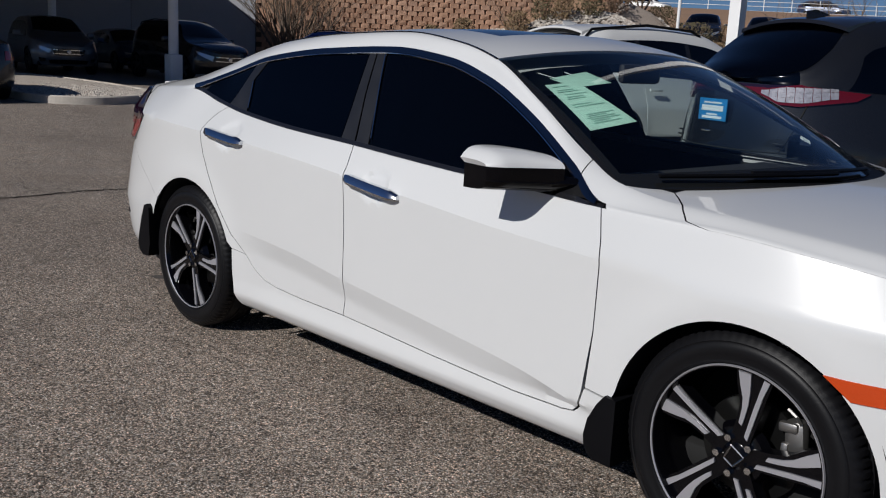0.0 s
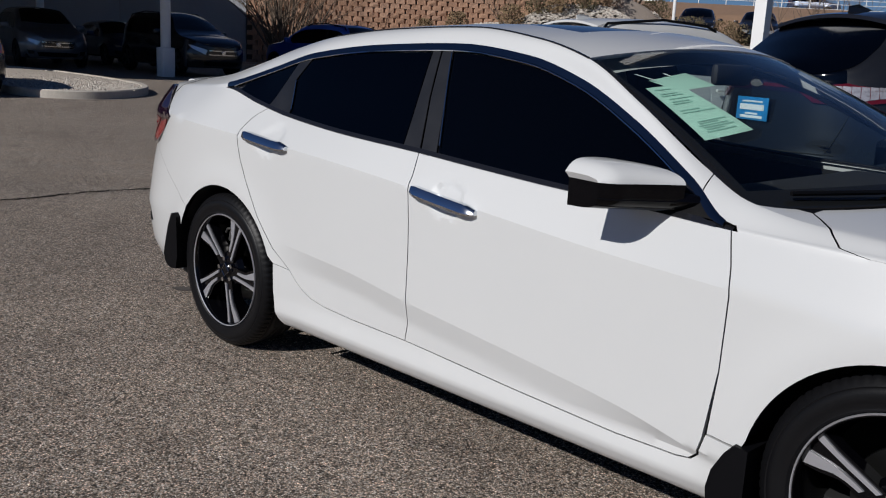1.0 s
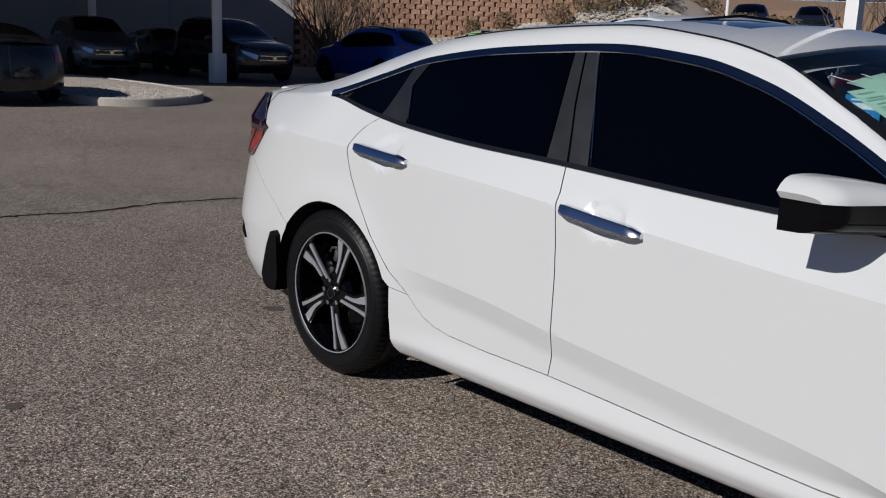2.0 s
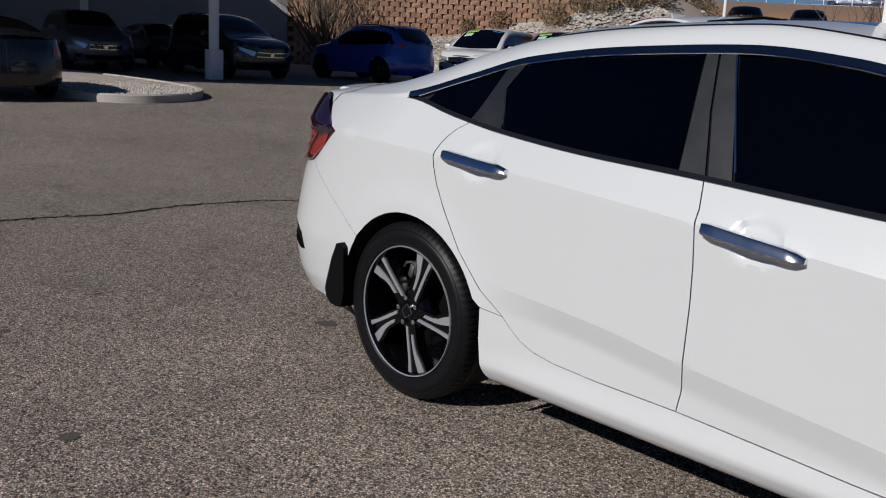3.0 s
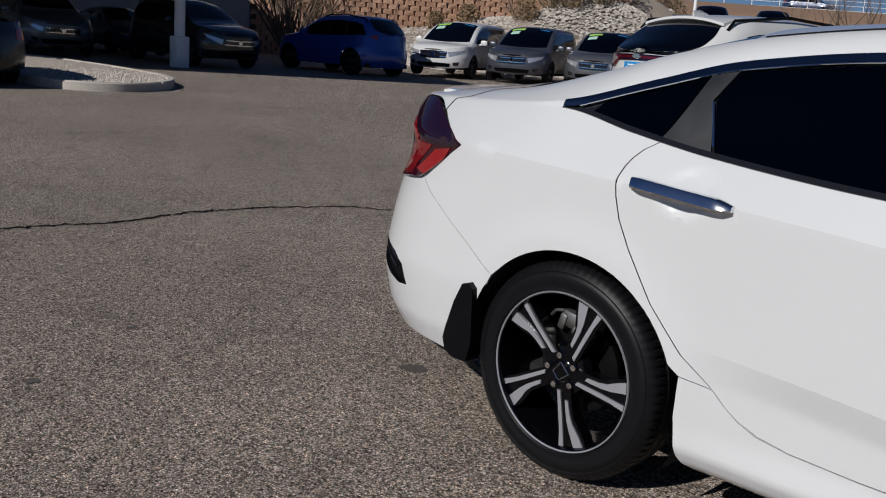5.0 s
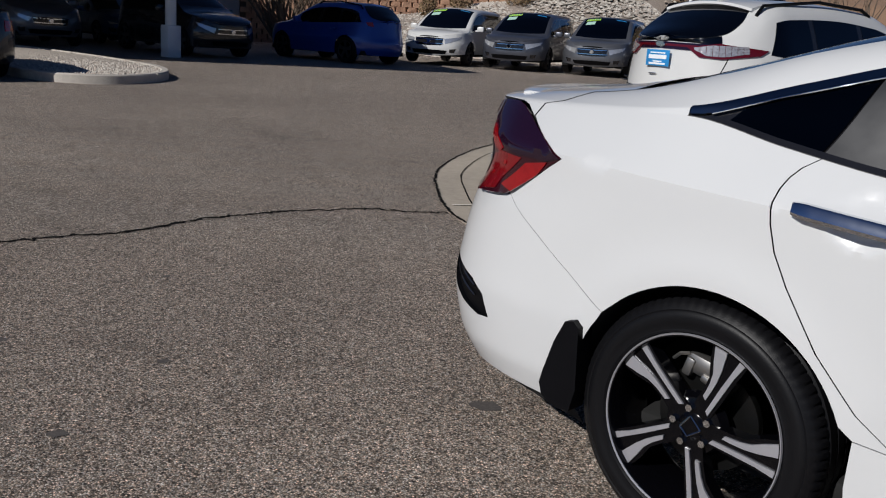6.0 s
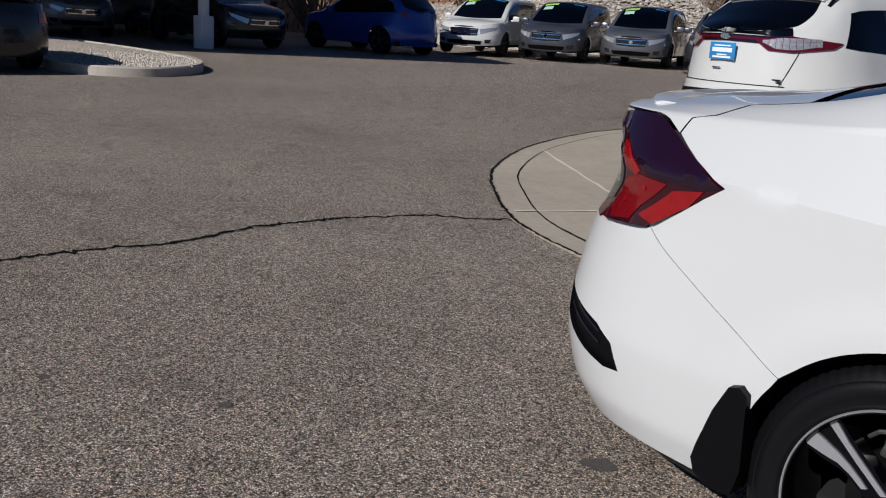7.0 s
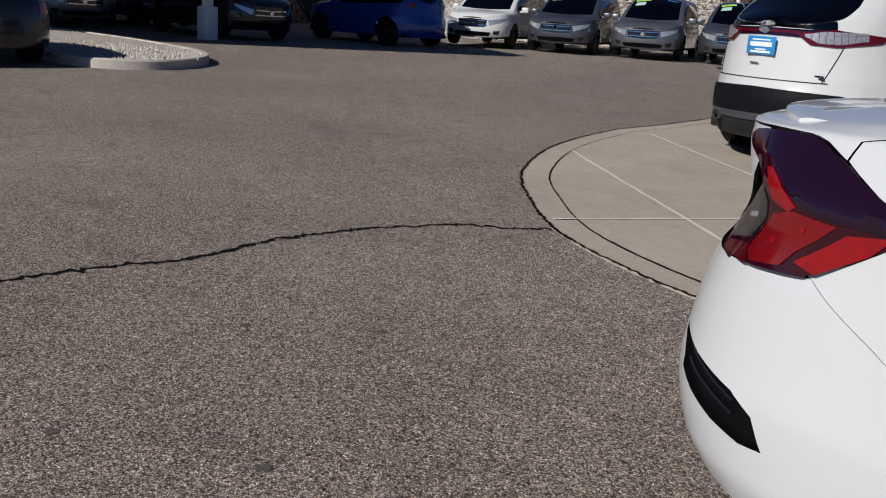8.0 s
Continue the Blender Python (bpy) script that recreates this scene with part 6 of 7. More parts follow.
# ---- canopy, building, walls ----
def canopy():
    th = thing("canopy", "dark steel canopy on white columns", "canopy", kind="structure")
    c1, u, v = Vector((-15.7, 8.4)), Vector((-0.927, 0.375)), Vector((-0.42, -0.907))
    bm = bmesh.new()
    q = [c1, c1 + 21 * u, c1 + 21 * u + 26 * v, c1 + 26 * v]
    lo = [bm.verts.new((p.x, p.y, 5.0)) for p in q]
    hi = [bm.verts.new((p.x, p.y, 5.6)) for p in q]
    bm.faces.new(lo)
    bm.faces.new(hi[::-1])
    for i in range(4):
        bm.faces.new((lo[i], hi[i], hi[(i + 1) % 4], lo[(i + 1) % 4]))
    bmesh.ops.recalc_face_normals(bm, faces=bm.faces[:])
    part("canopy_roof", bm, CANOPY, th)
    for x, y in ((-20.29, 9.72), (-30.2, 10.3), (-25.5, 0.5)):
        z = slope(x, y)
        bm = bmesh.new()
        tube(bm, [(x, y, z + 0.7), (x, y, 5.05)], 0.135, 16)
        col = part("column", bm, POST_WHITE, th, "white round steel column")
        part("column_base", boxed(x, y, z + 0.37, 0.37, 0.37, 0.82, 0.03), POST_WHITE, col)


canopy()


def wall_between(name, label, a, b, z0, z1, thick, material):
    a, b = Vector(a), Vector(b)
    d = (b - a).normalized()
    n = Vector((-d.y, d.x)) * thick
    bm = bmesh.new()
    q = [a, b, b + n, a + n]
    lo = [bm.verts.new((p.x, p.y, z0)) for p in q]
    hi = [bm.verts.new((p.x, p.y, z1)) for p in q]
    bm.faces.new(lo[::-1])
    bm.faces.new(hi)
    for i in range(4):
        bm.faces.new((lo[i], lo[(i + 1) % 4], hi[(i + 1) % 4], hi[i]))
    bmesh.ops.recalc_face_normals(bm, faces=bm.faces[:])
    return tagged(part(name, bm, material), label, "wall", kind="structure")


WALL_L, WALL_R = Vector((-31.7, 19.6)), Vector((-21.2, 31.54))
wall_between("wall_building", "pale plastered building wall, mostly in shade", (-35.2, 15.6), (-39.6, -6), -0.5, 7.0, -0.4, WALL_PAINT)
wall_between("wall_return", "pale plastered return wall, sunlit above a slanting shadow", (-35.2, 15.62), (-31.72, 19.577), -0.5, 7.0, 0.4, WALL_PAINT)
BLOCK = random_mat("split-face block", [(0.36, 0.205, 0.135), (0.45, 0.27, 0.18), (0.40, 0.235, 0.155), (0.50, 0.31, 0.215), (0.38, 0.235, 0.165)], 0.95, 9.0, 0.03)
BLOCK_REST = random_mat("split-face block joined", [(0.36, 0.205, 0.135), (0.45, 0.27, 0.18), (0.40, 0.235, 0.155), (0.50, 0.31, 0.215), (0.38, 0.235, 0.165)], 0.95, 9.0, 0.03, True)
MORTAR = mat("wall core", (0.09, 0.06, 0.045), 0.95, vary=0.2, scale=4)


def bank_height(x, y):
    """Gravel bank, then the terrace behind the wall, then a brown slope up to the upper lot."""
    d, e = -0.66 * x + 0.75 * y, 0.75 * x + 0.66 * y
    base = slope(x, y)
    foot = (1.35 + (0.8 * smooth(-5.0, 0.0, e) + 0.9 * smooth(0.0, 2.5, e)) * (1 - smooth(4.0, 8.0, e))) * smooth(31.6, 36.4, d) * smooth(-9.5, -5.0, e)
    lot = 1.85 * smooth(50, 78, d)
    low = base + foot - 0.05 * (1 - smooth(31.5, 31.9, d))
    edge = 36.9 if e > -6 else 35.9 + 0.13 * (e + 11)
    k = smooth(edge, edge + 0.4, d)
    terrace = low * (1 - k) + 4.05 * k
    open_slope = low + 0.4 * smooth(36.4, 40.0, d) + 1.85 * smooth(44.0, 50.0, d)
    w = smooth(4.6, 9.0, e)
    return max(base - 0.05, terrace * (1 - w) + open_slope * w + lot)


BANK_SOIL = concrete_mat("stony soil", (0.30, 0.25, 0.21), 0.6)
HILL_SOIL = concrete_mat("brown hill soil", (0.30, 0.185, 0.115), 0.5)
GRAVEL_GROUND = random_mat("pale gravel", [(0.42, 0.36, 0.31), (0.50, 0.44, 0.38)], 0.95, 26.0, 0.05)


def bank():
    bm = bmesh.new()
    ds = [31.5, 31.9, 32.5, 33.2, 34, 34.8, 35.5, 36.0, 36.3, 36.6, 36.9, 37.1, 37.3, 37.7, 38.5, 39.5, 41, 43, 44, 45, 46, 47, 48, 49, 50, 54, 60, 66, 72, 78, 100, 140, 200, 300]
    es = [-60, -40, -25, -16, -11, -9.5, -8, -6.5, -5, -3, -1, 1, 2.6, 3.6, 4.6, 5.4, 6.2, 7.0, 8, 10, 13, 17, 22, 30, 45, 70, 110, 180]
    g = []
    for d in ds:
        row = []
        for e in es:
            x, y = -0.66 * d + 0.75 * e, 0.75 * d + 0.66 * e
            row.append(bm.verts.new((x, y, bank_height(x, y) + (0.08 * noise.noise(Vector((x * 0.4, y * 0.4, 0))) if 32 < d < 60 else 0))))
        g.append(row)
    for r0, r1 in zip(g, g[1:]):
        for i in range(len(es) - 1):
            bm.faces.new((r0[i], r0[i + 1], r1[i + 1], r1[i]))
    bmesh.ops.recalc_face_normals(bm, faces=bm.faces[:])
    for f in bm.faces:
        c = f.calc_center_median()
        if -0.66 * c.x + 0.75 * c.y > (36.9 if 0.75 * c.x + 0.66 * c.y < 4.6 else 43.0):
            f.material_index = 1
    top = part("gravel_bank", bm, BANK_SOIL, crease=60)
    top.data.materials.append(HILL_SOIL)
    tagged(top, "pale gravel bank rising to an upper lot", "bank", kind="structure")


bank()


STONES = random_mat("pale stones", [(0.22, 0.19, 0.165), (0.46, 0.42, 0.37), (0.62, 0.58, 0.52), (0.36, 0.29, 0.24), (0.52, 0.48, 0.43)], 0.95, 20.0, 0.01, True)


def bank_stones():
    rnd = random.Random(3)
    bm = bmesh.new()
    for k in range(22000):
        d, e = (rnd.uniform(31.8, 37.0), rnd.uniform(-8.5, 7.0)) if k % 3 else (rnd.uniform(31.8, 43.5), rnd.uniform(4.0, 15.0))
        if e < 6.5 and d > 36.9:
            continue
        x, y = -0.66 * d + 0.75 * e, 0.75 * d + 0.66 * e
        s = rnd.uniform(0.05, 0.12)
        z = bank_height(x, y)
        v = [bm.verts.new((x + s * math.cos(a) * rnd.uniform(0.7, 1.2), y + s * math.sin(a) * rnd.uniform(0.7, 1.2), z + dz * s)) for a, dz in ((0, 0.3), (1.6, 0.2), (3.1, 0.4), (4.7, 0.2))]
        t = bm.verts.new((x, y, z + 0.9 * s))
        for i in range(4):
            bm.faces.new((v[i], v[(i + 1) % 4], t))
    tagged(part("bank_stones", bm, STONES), "loose pale stones on the bank", "gravel", kind="stuff")


bank_stones()


# ---- gravel island ----
def island():
    th = thing("kerbed_island", "pale gravel island with a concrete kerb", "traffic island", kind="structure")
    out = []
    path = [(-13.3, 3.85), (-13.05, 4.3), (-13.08, 4.8), (-13.45, 5.45), (-14.0, 5.95), (-14.8, 6.35), (-15.9, 6.62), (-18.6, 6.65), (-21.5, 6.2), (-21.5, 5.0), (-18.0, 3.9), (-15.0, 3.5), (-13.8, 3.55)]
    n = len(path)
    for i in range(n):
        p0, p1, p2, p3 = (Vector(path[(i + k) % n]) for k in (-1, 0, 1, 2))
        for j in range(5):
            t = j / 5
            out.append(0.5 * ((2 * p1) + (p2 - p0) * t + (2 * p0 - 5 * p1 + 4 * p2 - p3) * t * t + (3 * p1 - p0 - 3 * p2 + p3) * t ** 3))
    c = sum(out, Vector((0, 0))) / len(out)
    bm = bmesh.new()
    rings = []
    for inset, h in ((0.0, -0.02), (0.0, 0.13), (0.02, 0.15), (0.14, 0.15), (0.15, 0.10)):
        rings.append([bm.verts.new((*(p + (c - p).normalized() * inset), slope(p.x, p.y) + h)) for p in out])
    for a, b in zip(rings, rings[1:]):
        for i in range(len(out)):
            bm.faces.new((a[i], a[(i + 1) % len(out)], b[(i + 1) % len(out)], b[i]))
    bmesh.ops.recalc_face_normals(bm, faces=bm.faces[:])
    part("kerb", bm, KERB, th, "pale concrete kerb")
    bm = bmesh.new()
    mid = bm.verts.new((c.x, c.y, slope(c.x, c.y) + 0.16))
    ring = [bm.verts.new((*(p + (c - p).normalized() * 0.145), slope(p.x, p.y) + 0.12)) for p in out]
    half = [bm.verts.new((*(p + (c - p) * 0.35), slope(p.x, p.y) + 0.15)) for p in out]
    for i in range(len(out)):
        j = (i + 1) % len(out)
        bm.faces.new((ring[i], ring[j], half[j], half[i]))
        bm.faces.new((half[i], half[j], mid))
    bmesh.ops.recalc_face_normals(bm, faces=bm.faces[:])
    part("gravel_bed", bm, GRAVEL_GROUND, th)
    rnd = random.Random(5)
    bm = bmesh.new()
    for k in range(2600):
        a, f = rnd.choice(out), rnd.uniform(0.0, 1.0) ** 0.6
        p = a + (c - a) * (0.06 + 0.9 * (1 - f)) + Vector((rnd.uniform(-0.2, 0.2), rnd.uniform(-0.1, 0.1)))
        s = rnd.uniform(0.018, 0.045)
        z = slope(p.x, p.y) + 0.125 + 0.03 * (1 - f)
        v = [bm.verts.new((p.x + s * math.cos(q), p.y + s * math.sin(q), z)) for q in (0, 1.6, 3.1, 4.7)]
        t = bm.verts.new((p.x, p.y, z + 0.8 * s))
        for i in range(4):
            bm.faces.new((v[i], v[(i + 1) % 4], t))
    tagged(part("gravel", bm, STONES, th), "loose pale gravel", kind="stuff")


island()


# ---- concrete apron with its gutter ring, joints and the crack ----
def apron():
    rim = [(-0.2, 1.15), (-1.3, 1.15), (-2.06, 1.30), (-2.72, 1.52), (-3.32, 1.84), (-3.93, 2.36), (-4.68, 3.16), (-5.42, 4.46), (-5.85, 5.9), (-5.95, 7.2), (-5.95, 14.0), (-0.2, 14.0)]
    def ring(inset):
        out = []
        m = len(rim)
        for i in range(1, m - 2):
            p0, p1, p2, p3 = (Vector(rim[k]) for k in (i - 1, i, i + 1, i + 2))
            for j in range(6):
                t = j / 6
                out.append(0.5 * ((2 * p1) + (p2 - p0) * t + (2 * p0 - 5 * p1 + 4 * p2 - p3) * t * t + (3 * p1 - p0 - 3 * p2 + p3) * t ** 3))
        res = []
        for i, p in enumerate(out):
            d = (out[min(i + 1, len(out) - 1)] - out[max(i - 1, 0)]).normalized()
            res.append(p + Vector((d.y, -d.x)) * inset)
        return res
    th = thing("concrete_apron", "pale concrete apron with a rounded gutter edge", "pavement", kind="structure")
    a, b = ring(0.0), ring(0.22)
    bm = bmesh.new()
    va = [bm.verts.new((*p, slope(*p) + 0.012)) for p in a]
    vb = [bm.verts.new((*p, slope(*p) + 0.008)) for p in b]
    vc = [bm.verts.new((*p, slope(*p) - 0.03)) for p in a]
    for i in range(len(a) - 1):
        bm.faces.new((va[i], va[i + 1], vb[i + 1], vb[i]))
        bm.faces.new((vc[i], vc[i + 1], va[i + 1], va[i]))
    bmesh.ops.recalc_face_normals(bm, faces=bm.faces[:])
    part("gutter", bm, CONCRETE, th, "pale concrete gutter ring")
    bm = bmesh.new()
    b2 = [tuple(p) for p in ring(0.23)] + [(6.0, 14.0), (6.0, 1.1)]
    patch(bm, b2, lambda x, y: Vector((x, y, slope(x, y) + 0.012)), 0.4, flange=0.0, away=Vector((0, 0, -90)))
    part("slab", bm, CONCRETE, th, "pale concrete slab")

    def strip(name, pts, w, h, material, parent, label="", jitter=0.0, seed=1):
        rnd = random.Random(seed)
        bm = bmesh.new()
        prev = None
        for i, p in enumerate(pts):
            p = Vector(p)
            q0, q1 = Vector(pts[max(0, i - 1)]), Vector(pts[min(len(pts) - 1, i + 1)])
            d = (q1 - q0).normalized()
            nrm = Vector((-d.y, d.x))
            ww = w * (1 + rnd.uniform(-jitter, jitter))
            off = nrm * rnd.uniform(-jitter, jitter) * w
            l, r = p + off + nrm * ww / 2, p + off - nrm * ww / 2
            cur = [bm.verts.new((*l, slope(*l) + h)), bm.verts.new((*r, slope(*r) + h))]
            if prev:
                bm.faces.new((prev[0], prev[1], cur[1], cur[0]))
            prev = cur
        bmesh.ops.recalc_face_normals(bm, faces=bm.faces[:])
        for f in bm.faces:
            if f.normal.z < 0:
                f.normal_flip()
        return part(name, bm, material, parent, label)

    def fine(pts, step):
        out = []
        for p, q in zip(pts, pts[1:]):
            n = max(1, math.ceil(math.dist(p, q) / step))
            out += [(p[0] + (q[0] - p[0]) * k / n, p[1] + (q[1] - p[1]) * k / n) for k in range(n)]
        return out + [pts[-1]]
    pale = mat("pale joint filler", (0.66, 0.61, 0.53), 0.9)
    strip("edge_seam", fine([tuple(p) for p in a], 0.03), 0.022, 0.016, SEAM, th, "dark seam", 0.40, 4)
    strip("gutter_joint", fine([tuple(p) for p in b], 0.1), 0.010, 0.0165, SEAM, th, "dark joint", 0.3, 5)
    for i, (p, q) in enumerate((((-5.19, 4.47), (-1.9, 2.0)), ((-3.45, 2.01), (-1.2, 6.0)), ((-5.53, 6.34), (-1.8, 3.6)), ((-5.3, 7.8), (-2.0, 5.2)))):
        strip("saw_joint", fine([p, q], 0.2), 0.030, 0.0165, pale, th, "", 0.25, 8 + i)
    crack = [(-3.98, -4.2), (-3.88, -3.2), (-3.98, -2.2), (-3.95, -1.12), (-3.93, -0.63), (-3.85, -0.33), (-3.87, -0.09), (-3.96, 0.27), (-3.93, 0.55), (-3.89, 0.85), (-3.77, 1.2), (-3.66, 1.45), (-3.46, 1.59), (-3.31, 1.82)]
    rnd = random.Random(2)
    wig = [(x + rnd.uniform(-0.010, 0.010), y) for x, y in fine(crack, 0.03)]
    ob = strip("crack", wig, 0.034, 0.004, SEAM, None, "", 0.6, 3)
    tagged(ob, "dark crack wandering across the asphalt", "crack", kind="structure")


apron()


def stains():
    rnd = random.Random(11)
    for x, y, r in ((-0.888, -0.579, 0.052), (-1.9, -1.2, 0.022), (-2.45, -1.55, 0.025), (-1.55, -1.75, 0.03), (-0.35, -1.95, 0.035), (-2.9, -0.6, 0.02)):
        bm = bmesh.new()
        vs = [bm.verts.new((x + r * rnd.uniform(0.7, 1.2) * math.cos(a), y + r * rnd.uniform(0.7, 1.2) * math.sin(a), slope(x, y) + 0.003)) for a in (k * math.tau / 14 for k in range(14))]
        bm.faces.new(vs)
        tagged(part("oil_spot", bm, OIL), "small dark oil spot on the asphalt", "stain", group="oil spots", kind="structure")


stains()


# ---- poles, fence, plants ----
def lamp_pole(x, y, r, h, square=False):
    bm = bmesh.new()
    z = bank_height(x, y) if -0.66 * x + 0.75 * y > 31.5 else slope(x, y)
    tube(bm, [(x, y, z - 0.1), (x, y, z + h)], r, 4 if square else 12)
    ob = part("light_pole", bm, POST_WHITE)
    tagged(ob, "white painted steel light pole", "pole")


lamp_pole(-1.15, 5.75, 0.085, 8.0, True)
lamp_pole(-17.1, 29.6, 0.065, 9.0)


def bare_tree(x, y, height, spread, seed, label, name="bare_tree", limbs=9, depth=4):
    rnd = random.Random(seed)
    z = bank_height(x, y) - 0.1
    th = thing(name, label, "tree", pose(x, y, z))
    big, small = bmesh.new(), bmesh.new()

    def grow(bm, p, d, length, r, level):
        pts, rad = [p], [r]
        q = p
        for k in range(3):
            d = (d + Vector((rnd.uniform(-0.22, 0.22), rnd.uniform(-0.22, 0.22), rnd.uniform(-0.05, 0.2)))).normalized()
            q = q + d * length / 3
            pts.append(q)
            rad.append(r * (1 - 0.22 * (k + 1)))
        tube(bm, pts, rad, 5 if level < 2 else 3, False)
        if level < depth:
            for k in range(3 if level else 4):
                i = rnd.choice((1, 2, 3, 3))
                side = Vector((rnd.uniform(-1, 1), rnd.uniform(-1, 1), rnd.uniform(-0.1, 0.9))).normalized()
                grow(small if level >= 1 else big, pts[i], (d * 0.75 + side * 0.75).normalized(), length * rnd.uniform(0.55, 0.78), rad[i] * 0.6, level + 1)
    for k in range(limbs):
        a = math.tau * k / limbs + rnd.uniform(-0.3, 0.3)
        lean = spread * rnd.uniform(0.3, 1.0)
        grow(big, Vector((0.08 * math.cos(a), 0.08 * math.sin(a), 0)), Vector((lean * math.cos(a), lean * math.sin(a), 1)).normalized(), height * rnd.uniform(0.35, 0.5), height * 0.0095, 0)
    part("trunk", big, BARK, th)
    part("twig_crown", small, TWIG, th)


def shrub(x, y, r, h, seed, label, tones):
    rnd = random.Random(seed)
    z = bank_height(x, y)
    th = thing("shrub", label, "shrub", pose(x, y, z - 0.05))
    bm = bmesh.new()
    for k in range(40):
        a, e = rnd.uniform(0, math.tau), rnd.uniform(0.1, 1.0)
        tip = Vector((r * math.cos(a) * rnd.uniform(0.3, 1), r * math.sin(a) * rnd.uniform(0.3, 1), h * rnd.uniform(0.5, 1.05)))
        tube(bm, [(0, 0, 0), tuple(tip * 0.5 + Vector((0, 0, 0.1 * h))), tuple(tip)], [0.012, 0.008, 0.004], 3, False)
    part("stem_clump", bm, TWIG, th)
    bm = bmesh.new()
    for k in range(700):
        a, u = rnd.uniform(0, math.tau), rnd.random() ** 0.4
        zz = rnd.uniform(0.08, 1.0)
        rad = r * u * (1 - 0.55 * (zz - 0.45) ** 2 * 3) * rnd.uniform(0.85, 1.1)
        p = Vector((rad * math.cos(a), rad * math.sin(a), h * zz))
        s = rnd.uniform(0.03, 0.07)
        d1 = Vector((rnd.uniform(-1, 1), rnd.uniform(-1, 1), rnd.uniform(-1, 1))).normalized()
        d2 = d1.orthogonal().normalized()
        bm.faces.new([bm.verts.new(p + q) for q in (d1 * s, d2 * s * 0.5, -d1 * s, -d2 * s * 0.5)])
    part("foliage", bm, tones, th)


STRAW = random_mat("straw foliage", [(0.16, 0.11, 0.06), (0.24, 0.17, 0.09), (0.20, 0.13, 0.08)], 0.9, 8, 0.002, True)
OLIVE = random_mat("olive foliage", [(0.07, 0.065, 0.03), (0.12, 0.10, 0.05), (0.16, 0.12, 0.07)], 0.9, 8, 0.002, True)
RUST = random_mat("rusty foliage", [(0.10, 0.06, 0.04), (0.15, 0.09, 0.06)], 0.9, 8, 0.002, True)


def de(d, e):
    return -0.66 * d + 0.75 * e, 0.75 * d + 0.66 * e


bare_tree(*de(33.3, -8.6), 7.2, 0.95, 1, "bare multi-stemmed shrub tree before the block wall", limbs=26, depth=5)
bare_tree(*de(36.0, 0.2), 2.6, 1.0, 2, "low bare tree on the gravel bank", limbs=7)
bare_tree(*de(40, 6.0), 5.0, 0.8, 3, "bare tree on the bank", limbs=6)
bare_tree(*de(35, 12.2), 5.5, 0.9, 4, "bare tree by the upper lot", limbs=8)
bare_tree(*de(37, 14.4), 5.5, 0.9, 6, "bare tree by the upper lot", limbs=8)
bare_tree(*de(34.5, 6.6), 2.6, 1.0, 7, "bare shrub tree on the bank", limbs=7)
rs = random.Random(21)
for d, e, r, h, mt, lab in ((35.6, -3.2, 0.42, 0.8, STRAW, "dry straw-coloured shrub"), (35.9, -1.9, 0.5, 0.8, STRAW, "dry straw-coloured shrub"), (35.6, 0.4, 0.6, 1.0, STRAW, "dry straw-coloured shrub"), (35.8, 1.5, 0.6, 1.2, OLIVE, "olive shrub"), (35.4, 2.3, 0.5, 1.1, STRAW, "dry straw-coloured shrub"), (35.8, 3.4, 0.65, 1.0, OLIVE, "olive shrub"), (40.5, 7.0, 0.8, 1.0, OLIVE, "olive shrub"), (42.0, 8.2, 0.8, 1.0, STRAW, "dry straw-coloured shrub"), (41.0, 11.0, 0.9, 1.1, OLIVE, "olive shrub"),
                            (36.8, 4.4, 0.8, 1.2, RUST, "rust-brown shrub"), (38.5, 5.2, 0.9, 1.2, STRAW, "dry straw-coloured shrub"), (37.0, 7.2, 0.9, 1.1, RUST, "rust-brown shrub"), (39.5, 8.4, 1.0, 1.2, OLIVE, "olive shrub"),
                            (35.5, 8.6, 0.7, 0.9, STRAW, "dry straw-coloured shrub"), (40.5, 10.2, 1.0, 1.2, STRAW, "dry straw-coloured shrub"), (33.6, 9.8, 0.7, 0.9, OLIVE, "olive shrub"), (44, 3.0, 0.9, 1.0, STRAW, "dry straw-coloured shrub"), (44, 0.0, 0.8, 0.9, STRAW, "dry straw-coloured shrub"), (43, 12.5, 0.9, 1.1, RUST, "rust-brown shrub")):
    shrub(*de(d, e), r, h, rs.randrange(999), lab + " on the bank", mt)


def fence():
    th = thing("pipe_fence", "white pipe fence along the upper lot", "fence")
    n = 34
    for k in range(n):
        x, y = de(78.0, -14 + 2.3 * k)
        z = bank_height(x, y)
        bm = bmesh.new()
        tube(bm, [(x, y, z - 0.1), (x, y, z + 1.12)], 0.035, 6)
        part("post", bm, POST_WHITE, th)
    for h in (0.30, 0.70, 1.08):
        bm = bmesh.new()
        a, b = de(78.0, -14), de(78.0, -14 + 2.3 * (n - 1))
        tube(bm, [(*a, bank_height(*a) + h), (*b, bank_height(*b) + h)], 0.028, 6)
        part("rail", bm, POST_WHITE, th)


fence()
for d, e, hd, pm, lab in ((94, 7.0, 15, PEARL, "white truck on the upper lot"), (94, 11.5, 15, PEARL, "white truck on the upper lot"), (88, 27.0, 15, NAVY, "dark blue car on the upper lot"), (43.5, 9.6, -62, BLACK, "black crossover below the brown slope"), (44.0, 12.6, -62, BLACK, "black crossover below the brown slope")):
    x, y = de(d, e)
    vehicle("upper_lot_suv", SUV, pm, lab, pose(x, y, bank_height(x, y), 0, 0, hd), "cars of the upper lot", 0.12)


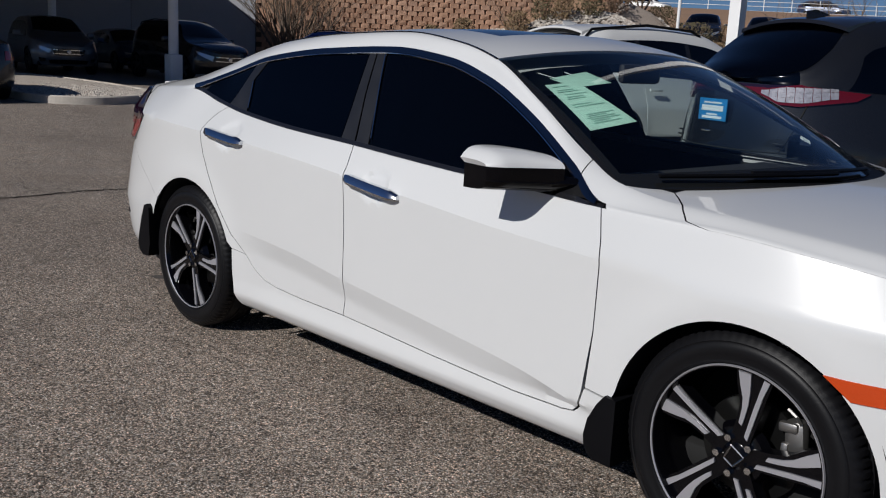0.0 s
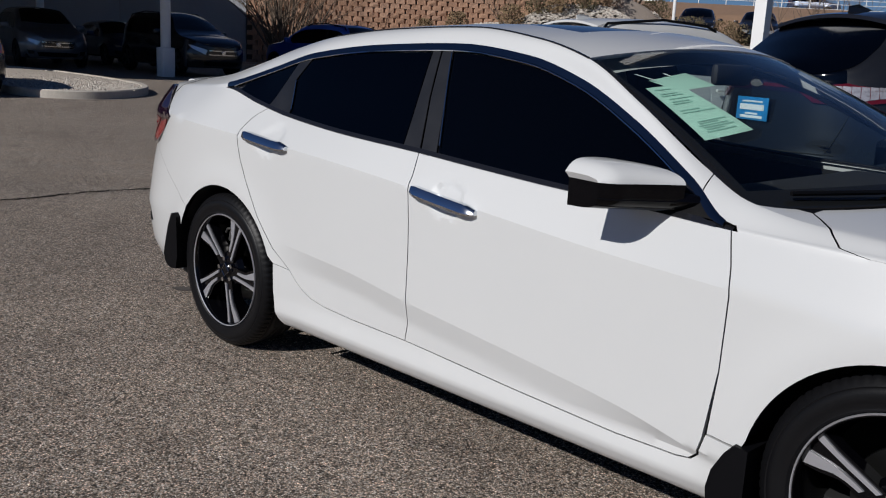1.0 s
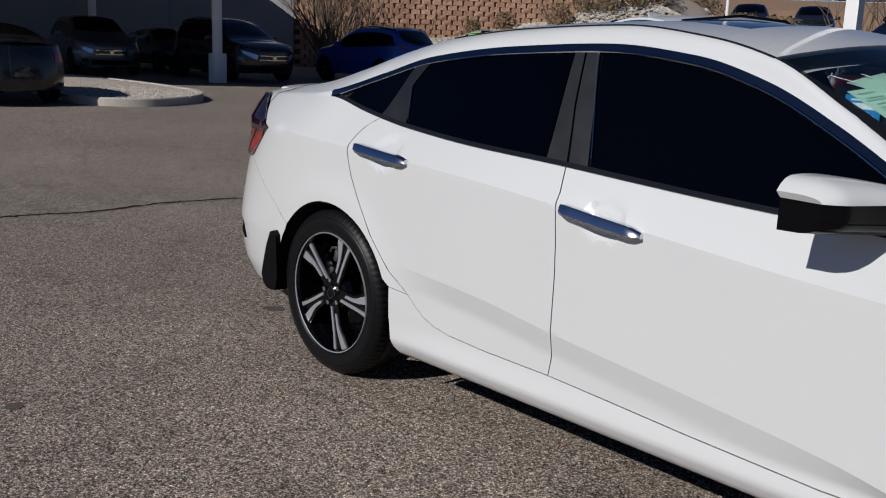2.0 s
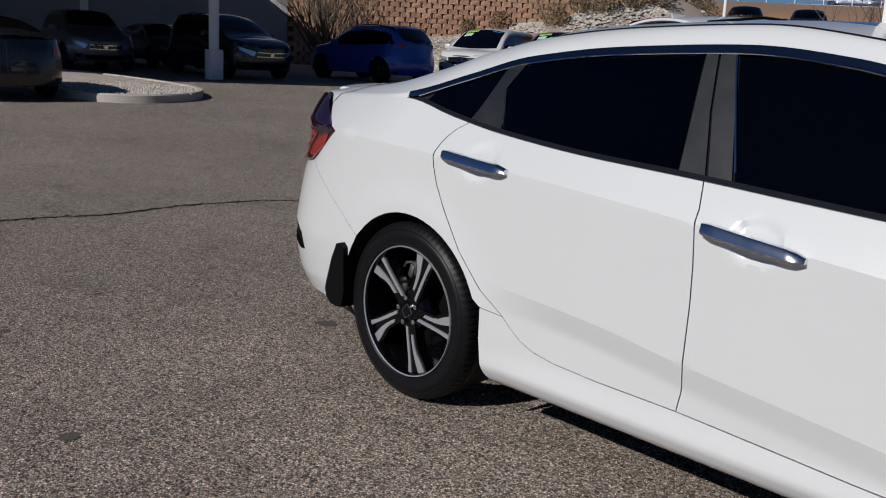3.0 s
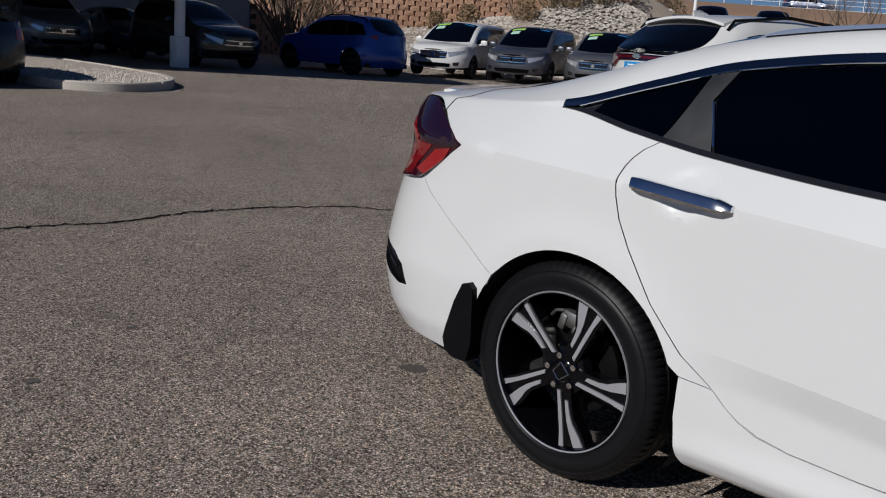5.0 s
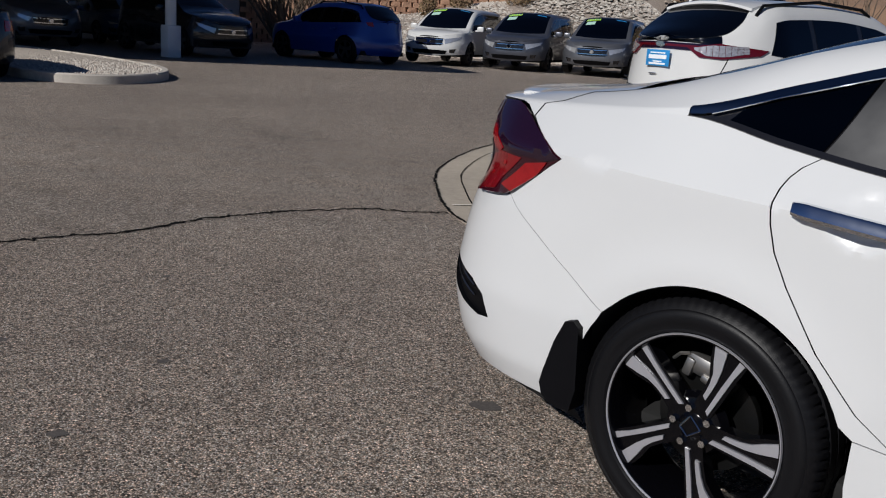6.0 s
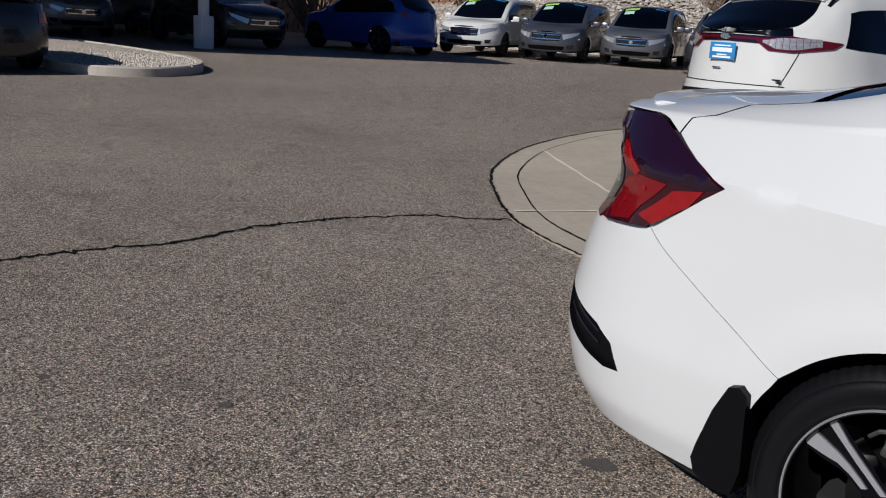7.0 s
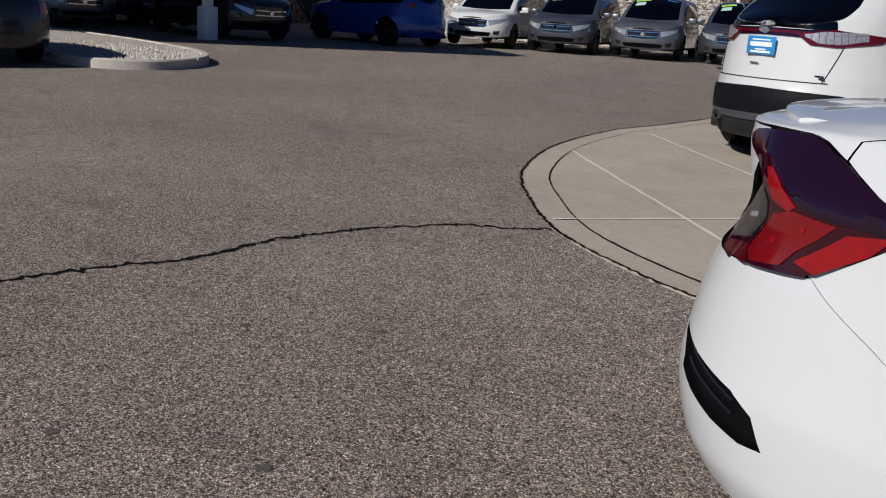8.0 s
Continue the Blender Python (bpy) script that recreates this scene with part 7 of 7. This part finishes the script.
# ---- block wall: single blocks near its middle, the rest joined ----
def block_wall():
    d = (WALL_R - WALL_L).normalized()
    length = (WALL_R - WALL_L).length
    nrm = Vector((d.y, -d.x))
    z0, bh, bw = 0.3, 0.205, 0.45
    rows = 19
    core = wall_between("wall_retaining", "tan split-face block retaining wall", WALL_L, WALL_R, z0 - 0.3, z0 + rows * bh - 0.05, 0.35, MORTAR)
    core["label"] = "tan split-face block retaining wall"
    rnd = random.Random(9)
    meshes = []
    for k in range(6):
        me = bpy.data.meshes.new("brick")
        bm = bmesh.new()
        w, h = bw / 2 - 0.004, bh / 2 - 0.001
        back = [bm.verts.new((sx * w, 0, sz * h)) for sx, sz in ((-1, -1), (1, -1), (1, 1), (-1, 1))]
        face = [bm.verts.new((sx * (w - (0.070 if sz > 0 else 0.045)), -0.115 + rnd.uniform(-0.025, 0.02), sz * (h - 0.003))) for sx, sz in ((-1, -1), (1, -1), (1, 1), (-1, 1))]
        mid = bm.verts.new((rnd.uniform(-0.04, 0.04), -0.125 + rnd.uniform(-0.015, 0.015), rnd.uniform(-0.03, 0.03)))
        for i in range(4):
            j = (i + 1) % 4
            bm.faces.new((back[i], back[j], face[j], face[i]))
            bm.faces.new((face[i], face[j], mid))
        bmesh.ops.recalc_face_normals(bm, faces=bm.faces[:])
        bm.to_mesh(me)
        bm.free()
        me.materials.append(BLOCK)
        meshes.append(me)
    yaw = math.atan2(d.y, d.x)
    rest = bmesh.new()
    cols = int(length / bw)
    count = 0
    for r in range(rows):
        for c in range(cols):
            s = (c + (0.5 if r % 2 else 0.0) + 0.5) * bw
            p = WALL_L + d * s
            z = z0 + (r + 0.5) * bh
            sink = rnd.uniform(0.0, 0.03)
            m = pose(p.x - nrm.x * sink, p.y - nrm.y * sink, z, 0, 0, math.degrees(yaw))
            me = meshes[rnd.randrange(6)]
            if 5.0 <= s <= 15.0 and r >= 6 and count < 290:
                ob = bpy.data.objects.new("brick", me)
                scene.collection.objects.link(ob)
                ob.parent = core
                ob.matrix_basis = m
                count += 1
            else:
                o = len(rest.verts)
                vs = [rest.verts.new(m @ v.co) for v in me.vertices]
                for f in me.polygons:
                    rest.faces.new([vs[i] for i in f.vertices])
    tagged(part("brick_rest", rest, BLOCK_REST, core), "tan split-face blocks", kind="stuff")


block_wall()
